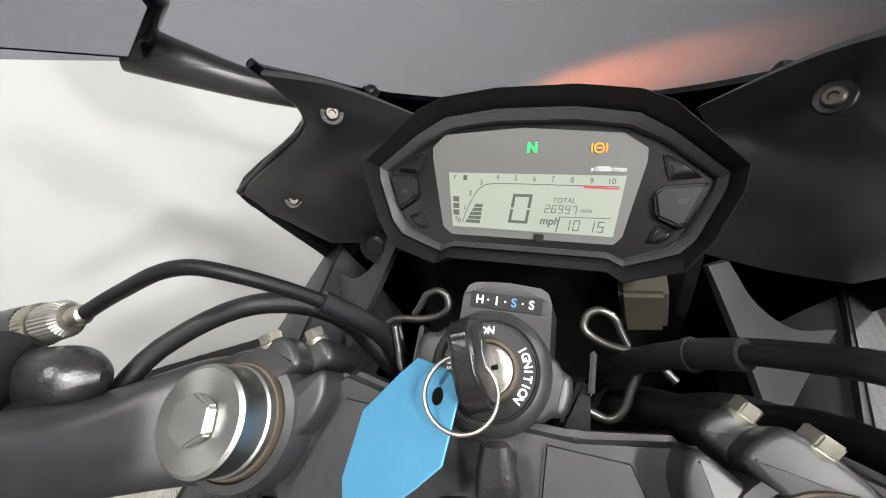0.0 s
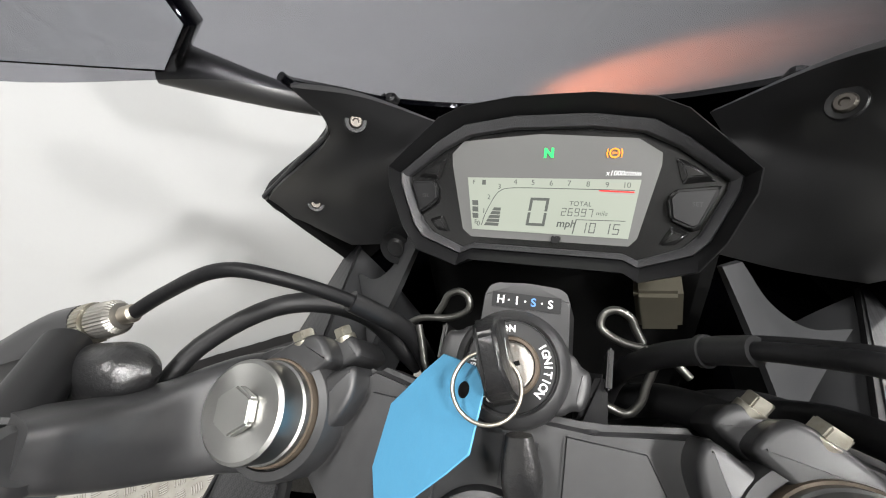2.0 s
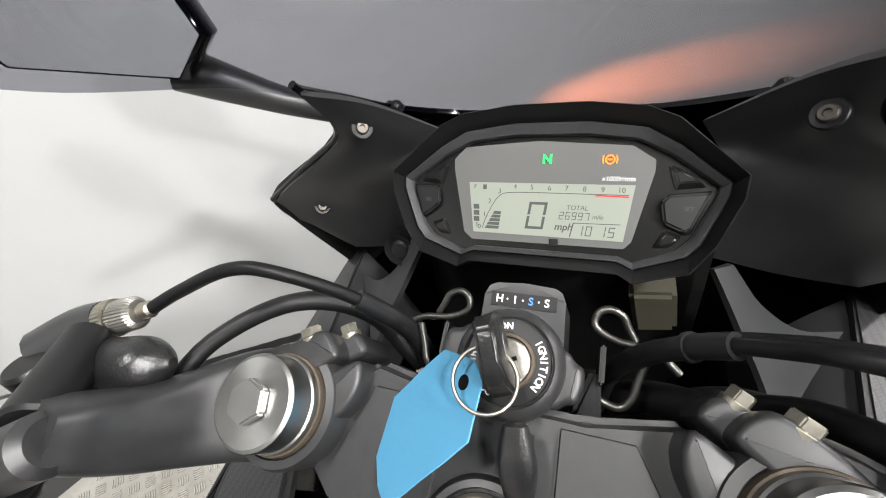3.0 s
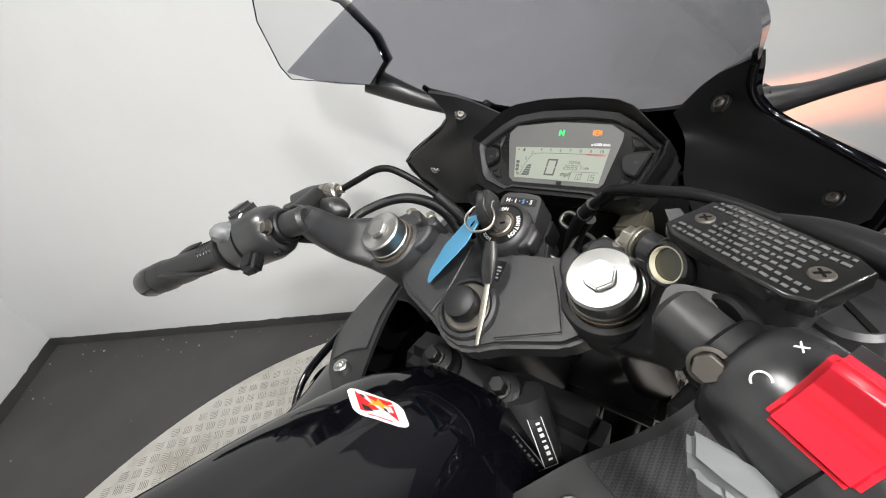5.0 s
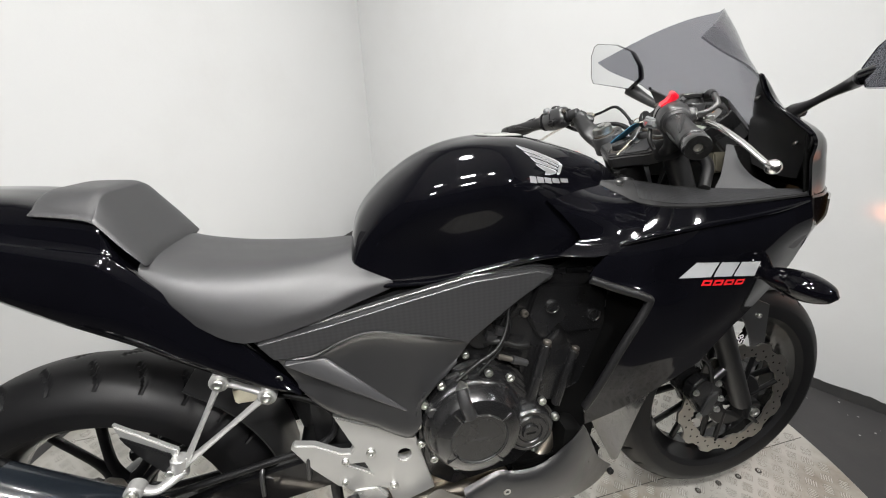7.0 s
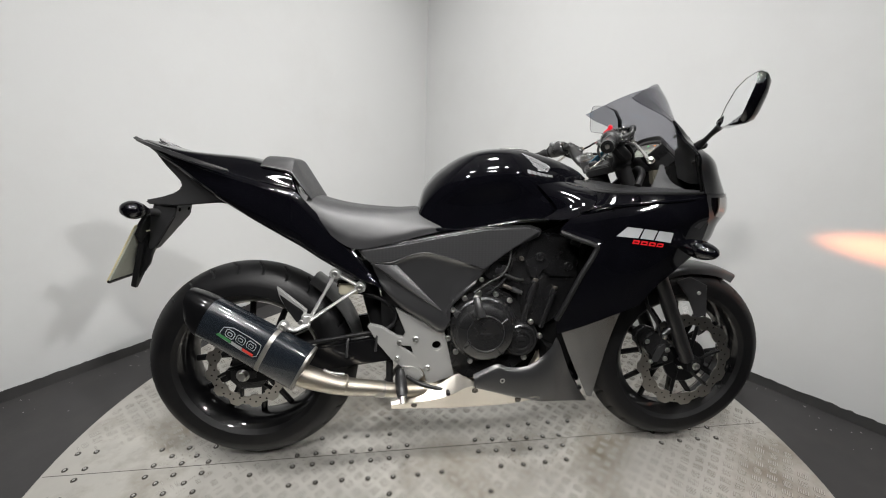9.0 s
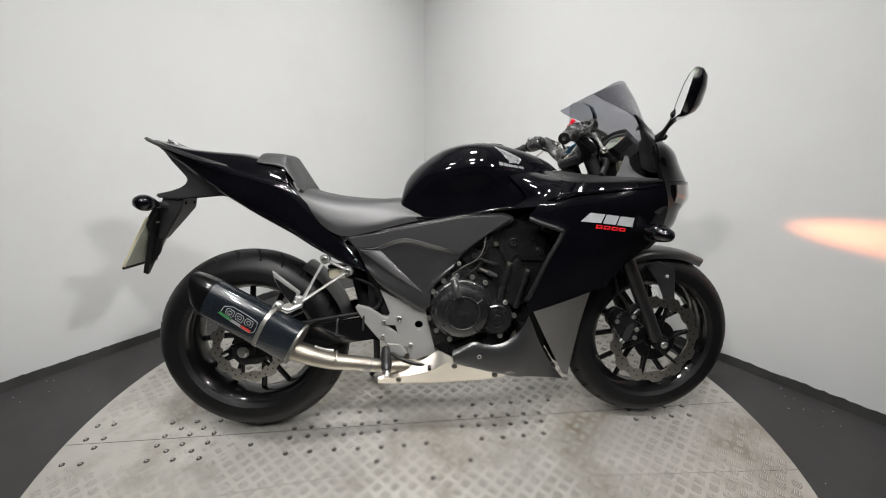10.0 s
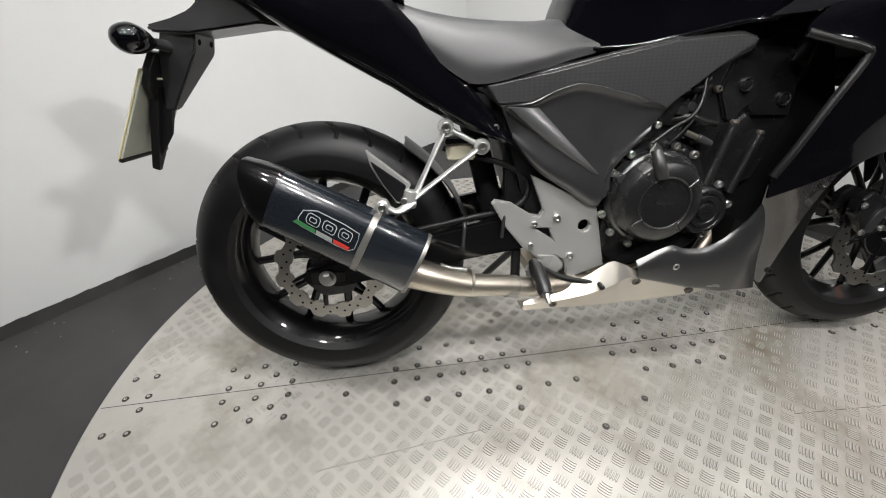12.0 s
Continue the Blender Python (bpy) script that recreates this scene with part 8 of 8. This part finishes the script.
tm = Matrix((td, tw, tn)).transposed().to_4x4()
tm.translation = V(1.1175, 0.0170, 0.9850)
rnd = random.Random(8)
edge = [(-0.012, -0.0050), (-0.0125, 0.0050), (0.0020, 0.0205), (0.0150, 0.0210), (0.0300, 0.0206), (0.0510, 0.0210), (0.0550, 0.0190), (0.0580, 0.0110), (0.0575, 0.0), (0.0582, -0.0120), (0.0560, -0.0185), (0.0520, -0.0208), (0.0300, -0.0205), (0.0150, -0.0209), (0.0015, -0.0202)]
tag = prism([(a_ + rnd.uniform(-0.0003, 0.0003), b_ + rnd.uniform(-0.0003, 0.0003)) for a_, b_ in edge][::-1], 0.0009, tm, 0.0003, 1)
tag_o = part("tag", tag, BLUE, keyset, "blue card tag")
part("tag_hole", lathe([(0.0030, 0.0003), (0.0022, 0.0002), (0, 0.0002)], tm @ Matrix.Translation((-0.004, 0, 0.0009)), 18), VOID, tag_o)
spare = bmesh.new()
S0, S1, S2 = YM @ V(1.420, -0.006, 0.006), YM @ V(1.392, -0.010, -0.008), YM @ V(1.348, -0.017, -0.018)
tube([S0, S0.lerp(S1, 0.5), S1], [0.0045, 0.0072, 0.0050], 4, 14, spare, squash=0.5)
part("spare_head", spare, KEYPL, keyset, "black spare key head")
blade = tube([S1, S1.lerp(S2, 0.5), S2], [0.0022, 0.0026, 0.0014], 3, 14, squash=0.35)
part("spare_blade", blade, CLAMPBOLT, keyset)

# -- mirrors --
def mirror(s):
    if s > 0:
        stem = [(1.322, 0.138, 1.000), (1.312, 0.165, 1.012), (1.298, 0.205, 1.030), (1.282, 0.245, 1.055), (1.272, 0.265, 1.070)]
    else:
        stem = [(1.322, -0.138, 1.000), (1.3145, -0.168, 1.011), (1.307, -0.200, 1.025), (1.300, -0.234, 1.039), (1.286, -0.256, 1.046)]
    st = part("mirror", tube(stem, [0.013, 0.0095, 0.0105, 0.0145, 0.0170] if s > 0 else [0.013, 0.0075, 0.007, 0.010, 0.012], 6, 18), SATIN, bike, "black fairing mirror")
    part("mirror_base", bx((0.035, 0.026, 0.018), frame_of((-0.3, s * 0.5, 0.8), (1.324, s * 0.137, 0.998)), 0.005, segs=3), MATT, st)
    hexbolt((1.318, s * 0.143, 1.006), (-0.3, s * 0.5, 0.8), 0.005, DARKBOLT, st)
    # glass faces back to the rider
    face = [(0.385, 1.192), (0.372, 1.196), (0.300, 1.182), (0.245, 1.158), (0.212, 1.118), (0.205, 1.090), (0.236, 1.068), (0.372, 1.093), (0.384, 1.110), (0.394, 1.168)]
    face = [(y + 0.004, z) for y, z in face]
    mm = Matrix(((0, 0, -1, 1.244), (s, 0, 0, 0), (0, 1, 0, 0), (0, 0, 0, 1)))
    if s > 0:
        tilt = Matrix.Translation((1.244, 0.30, 1.13)) @ Matrix.Rotation(radians(9), 4, "Z") @ Matrix.Rotation(radians(4), 4, "Y") @ Matrix.Translation((-1.244, -0.30, -1.13))
    else:
        tilt = Matrix.Translation((1.277, -0.261, 1.045)) @ Matrix.Rotation(radians(14), 4, "X") @ Matrix.Rotation(radians(-27), 4, "Z") @ Matrix.Rotation(radians(4), 4, "Y") @ Matrix.Translation((-1.244, 0.224, -1.079))
    body_ = bmesh.new()
    cx, cz = 0.305, 1.132
    rows = []
    for k, dep in ((1.0, 0.0), (1.03, -0.006), (1.0, -0.018), (0.80, -0.032), (0.45, -0.042), (0.05, -0.045)):
        rows.append([tilt @ mm @ V(cx + (y - cx) * k, cz + (z - cz) * k, dep) for y, z in face])
    _, vs = grid_bm(rows, body_, loop=True)
    body_.faces.new(vs[-1])
    part("mirror_shell", body_, GLOSS, st, "gloss black mirror shell", sharp=50)
    gl = bmesh.new()
    gl.faces.new([gl.verts.new(tilt @ mm @ V(cx + (y - cx) * 0.985, cz + (z - cz) * 0.985, -0.001)) for y, z in face])
    part("mirror_glass", gl, MIRROR, st, "mirror glass", smooth=False)
    root = tilt @ V(1.262, s * 0.272, 1.112)
    part("mirror_neck", tube([stem[-1], Vector(stem[-1]).lerp(root, 0.5) + V(0.006, 0, 0), root + V(0.014, 0, 0)], [0.012, 0.014, 0.010], 4, 14), GLOSS, st)


both_sides(mirror)

# -- tank top: filler cap, stickers, bolts --
fm = Matrix.Translation((0.808, 0.004, 0.9830)) @ Matrix.Rotation(radians(3), 4, "Y")
capm = part("filler_cap", lathe([(0, 0.0035), (0.030, 0.0035), (0.0312, 0.0030), (0.0325, 0.0035), (0.041, 0.0030), (0.0455, 0.0018), (0.0470, 0.0), (0.0470, -0.012), (0, -0.012)], fm, 72), FILLER, bike, "satin silver fuel filler cap", sharp=25)
part("cap_rim", lathe([(0.0468, -0.012), (0.0468, 0.0005), (0.0495, 0.0002), (0.0505, -0.004), (0.0505, -0.012)], fm, 72), VOID, capm)
part("lock_flap", prism([(-0.020, -0.009), (0.006, -0.009), (0.008, -0.012), (0.020, -0.011), (0.025, 0.0), (0.020, 0.011), (0.008, 0.012), (0.006, 0.009), (-0.020, 0.009)], 0.0014, fm @ Matrix.Translation((0, 0, 0.0033)), 0.0006, 2), FILLER, capm)
part("flap_slot", bx((0.0012, 0.016, 0.0004), fm @ Matrix.Translation((-0.024, 0, 0.0036)), 0), VOID, capm, smooth=False)
part("thumb_recess", lathe([(0, 0.0002), (0.006, 0.0003), (0.0075, 0.0006)], fm @ Matrix.Translation((0.018, 0, 0.0046)), 24), FILLER, capm)
for a in range(0, 360, 4):
    if (a % 180) < 44 and a % 16:
        part("cap_lettering_bar", bx((0.0010, 0.0013, 0.0003), fm @ Matrix.Rotation(radians(a + 66), 4, "Z") @ Matrix.Translation((0.0385, 0, 0.0035)), 0), WHITEINK, capm, smooth=False)
for y in (0.036, -0.030):
    q = V(1.055, y, 0.880)
    part("tank_rubber", lathe([(0, 0.010), (0.012, 0.010), (0.015, 0.008), (0.015, 0.0), (0.018, -0.004), (0.018, -0.012)], frame_of((-0.25, 0, 1), q), 28), RUBBER, bike, "black rubber tank mount")
    hexbolt(q + V(-0.0025, 0, 0.010), (-0.25, 0, 1), 0.0065, DARKBOLT, bike, 0.009)
part("tank_bracket", bx((0.05, 0.11, 0.006), frame_of((-0.25, 0, 1), (1.05, 0.003, 0.868)), 0.002), MATT, bike)
part("frame_tube", tube([(1.06, -0.045, 0.885), (1.045, -0.062, 0.84), (1.02, -0.09, 0.78), (0.98, -0.115, 0.70)], 0.016, 5, 14), SATIN, bike, "satin grey frame tube")


lbn = V(-0.45, -0.62, 0.62).normalized()
lbm = frame_of(lbn, V(1.050, -0.056, 0.858) + lbn * 0.0168, V(0.2, 0.25, 0.45).cross(lbn))
lab = part("frame_label", bx((0.0105, 0.040, 0.0008), lbm, 0), WHITEINK, bike, "white outlined label on the frame", smooth=False)
part("label_field", bx((0.0094, 0.0389, 0.0008), lbm @ Matrix.Translation((0, 0, 0.0003)), 0), MATT, lab, smooth=False)
for k in range(7):
    part("label_bar", bx((0.0030, 0.0026 if k % 3 else 0.0014, 0.0008), lbm @ Matrix.Translation((0.0010, -0.015 + 0.0042 * k, 0.0005)), 0), WHITEINK, lab, smooth=False)


# ---- prints and stickers ----
bpy.context.view_layer.update()


def on_skin(ob, p, way, lift=0.0006):
    """The place where a line from outside through p along way meets the painted skin of ob."""
    way = Vector(way).normalized()
    hit, at, normal, _ = ob.ray_cast(Vector(p) - way * 0.25, way)
    return at - way * lift if hit else Vector(p)


def print_on(ob, quad, mat, way, name="print", lift=0.0006, nu=8, nv=5, parent=None):
    """A four-cornered patch of print that follows the skin."""
    a, b, c, d = (Vector(q) for q in quad)
    g = [[on_skin(ob, a.lerp(b, i / nu).lerp(d.lerp(c, i / nu), j / nv), way, lift) for i in range(nu + 1)] for j in range(nv + 1)]
    bm, _ = grid_bm(g)
    return part(name, bm, mat, parent or ob)


fairing_r = [o for o in bike.children if o.name.startswith("side_fairing") and o.data.vertices[0].co.y < 0][0]


def mark(poly, mat, lift=0.0006):
    """poly: four (x, z) corners on the right flank."""
    return print_on(fairing_r, [(x, -0.3, z) for x, z in poly], mat, (0, 1, 0), "flank_badge", lift)


# silver slanted badge blocks, with a red strip of small blocks under them
for quad in ([(1.048, 0.7440), (1.076, 0.7700), (1.121, 0.7650), (1.111, 0.7385)], [(1.125, 0.7645), (1.165, 0.7595), (1.157, 0.7330), (1.117, 0.7380)], [(1.169, 0.7590), (1.214, 0.7535), (1.212, 0.7250), (1.161, 0.7325)]):
    mark(quad, SILVERINK)
for k in range(4):
    x = 1.098 + 0.0245 * k
    mark([(x, 0.7345 - 0.0032 * k), (x + 0.020, 0.732 - 0.0032 * k), (x + 0.018, 0.721 - 0.0032 * k), (x - 0.003, 0.7235 - 0.0032 * k)], REDINK)
    mark([(x + 0.004, 0.7305 - 0.0032 * k), (x + 0.015, 0.729 - 0.0032 * k), (x + 0.0135, 0.7255 - 0.0032 * k), (x + 0.0025, 0.727 - 0.0032 * k)], GLOSS, 0.0010)

def emblem(u, v):
    """A place on the tank's flank, in the emblem's own two directions (along and down)."""
    uu, vv = u * v, u * u
    return V(0.84596 + 0.02986 * u - 0.01292 * v - 0.00214 * uu + 0.00197 * vv,
             -0.10856 - 0.00067 * u - 0.01953 * v - 0.00011 * uu + 0.00209 * vv,
             0.93399 - 0.01697 * u - 0.02038 * v - 0.00218 * uu - 0.00178 * vv)


def tank_mark(poly, mat, lift=0.0006, name="tank_badge", times=1):
    pts = rounded([(a, b) for a, b in poly], times, 0.18)
    mid = (sum(p[0] for p in pts) / len(pts), sum(p[1] for p in pts) / len(pts))
    rings = [[on_skin(tank, emblem(mid[0] + (p[0] - mid[0]) * k, mid[1] + (p[1] - mid[1]) * k), (0, 0.8, -0.6), lift) for p in pts] for k in (0.02, 0.5, 1.0)]
    bm, _ = grid_bm(rings, loop=True)
    return part(name, bm, mat, tank)


# winged emblem: four feathers and a folded edge, bright outlines round darker fields
FEATHERS = [
    [(-1.68, -0.76), (-0.30, -0.86), (0.95, -0.92), (1.10, -0.86), (1.10, -0.70), (0.55, -0.68), (-0.40, -0.58), (-1.20, -0.49)],
    [(-1.18, -0.45), (0.40, -0.63), (1.02, -0.66), (1.02, -0.52), (0.30, -0.47), (-0.35, -0.36), (-0.75, -0.25)],
    [(-0.72, -0.20), (0.20, -0.40), (1.02, -0.48), (1.02, -0.34), (0.45, -0.22), (0.05, -0.12), (-0.28, -0.02)],
    [(-0.25, 0.02), (0.30, -0.14), (1.00, -0.30), (0.98, -0.06), (0.70, 0.18), (0.38, 0.43), (0.46, 0.17), (0.20, 0.16), (-0.20, 0.16)],
    [(1.05, -0.84), (1.22, -0.82), (1.21, -0.20), (1.05, -0.04), (1.05, -0.30)],
]
for poly in FEATHERS:
    tank_mark(poly, SILVERINK)
    cu, cv = sum(p[0] for p in poly) / len(poly), sum(p[1] for p in poly) / len(poly)
    tank_mark([(cu + (a - cu) * 0.93, cv + (b - cv) * 0.74) for a, b in poly], TANKINK, 0.0010)
# five slanted blocks in place of the name
for k in range(5):
    u, v, w = -0.50 + 0.44 * k, 1.10 - 0.265 * k, 0.405 - 0.005 * k
    t = 0.34 - 0.035 * k
    tank_mark([(u, v), (u + w, v - 0.215), (u + w + 0.45 * t, v - 0.215 + t), (u + 0.45 * t, v + t)], TANKINK, times=0)


def tank_top(quad, mat, lift, name, label=""):
    ob = print_on(tank, [(x, y, 1.0) for x, y in quad], mat, (0, 0, -1), name, lift)
    if label:
        tagged(ob, label=label)
    return ob


BADGE = [V(0.9800, 0.0465, 1), V(0.9890, -0.0040, 1), V(0.9785, -0.0240, 1), V(0.9660, 0.0125, 1)]


def badge_patch(poly, mat, lift, name, times=0):
    """A flat print on the tank, given in parts of the sticker's width and height."""
    a, b, c, d = BADGE
    pts = [a.lerp(b, u).lerp(d.lerp(c, u), v) for u, v in rounded(list(poly), times, 0.3)]
    mid = sum(pts, V(0, 0, 0)) / len(pts)
    rings = [[on_skin(tank, mid.lerp(p, k), (0, 0, -1), lift) for p in pts] for k in (0.02, 0.35, 0.7, 1.0)]
    bm, _ = grid_bm(rings, loop=True)
    return part(name, bm, mat, tank)


tagged(badge_patch([(0, 0), (0.5, 0), (1, 0), (1, 0.5), (1, 1), (0.5, 1), (0, 1), (0, 0.5)], WHITEINK, 0.0006, "sticker", 2), label="white sticker with a red and yellow print")
badge_patch([(0.16, 0.12), (0.84, 0.12), (0.84, 0.80), (0.16, 0.80)], REDINK, 0.0010, "sticker_print")
badge_patch([(0.18, 0.12), (0.34, 0.12), (0.82, 0.80), (0.66, 0.80)], WHITEINK, 0.0013, "sticker_print")
for u in (0.30, 0.48, 0.66):
    badge_patch([(u - 0.05, u * 0.9 - 0.08), (u + 0.03, u * 0.9 - 0.08), (u + 0.06, u * 0.9 + 0.04), (u - 0.02, u * 0.9 + 0.04)], BLACKINK, 0.0016, "sticker_print")
badge_patch([(0.60, 0.16), (0.66, 0.34), (0.80, 0.38), (0.66, 0.46), (0.64, 0.62), (0.54, 0.48), (0.36, 0.56), (0.46, 0.42), (0.40, 0.26), (0.54, 0.34)], ORANGEINK, 0.0018, "sticker_print")
badge_patch([(0.22, 0.56), (0.36, 0.62), (0.44, 0.78), (0.24, 0.76)], BLACKINK, 0.0014, "sticker_print")
badge_patch([(0.28, 0.87), (0.72, 0.87), (0.72, 0.92), (0.28, 0.92)], REDDULL, 0.0010, "sticker_print")
tank_top([(0.684, 0.072), (0.708, 0.078), (0.708, 0.018), (0.684, 0.016)], GREENINK, 0.0006, "sticker", "bright green sticker")
tank_top([(0.715, 0.084), (0.736, 0.084), (0.736, 0.030), (0.713, 0.026)], WHITEINK, 0.0006, "sticker", "white sticker with blue marks")
for k in range(3):
    tank_top([(0.718, 0.074 - 0.014 * k), (0.731, 0.074 - 0.014 * k), (0.731, 0.066 - 0.014 * k), (0.718, 0.066 - 0.014 * k)], BLUEINK, 0.0010, "sticker_print")
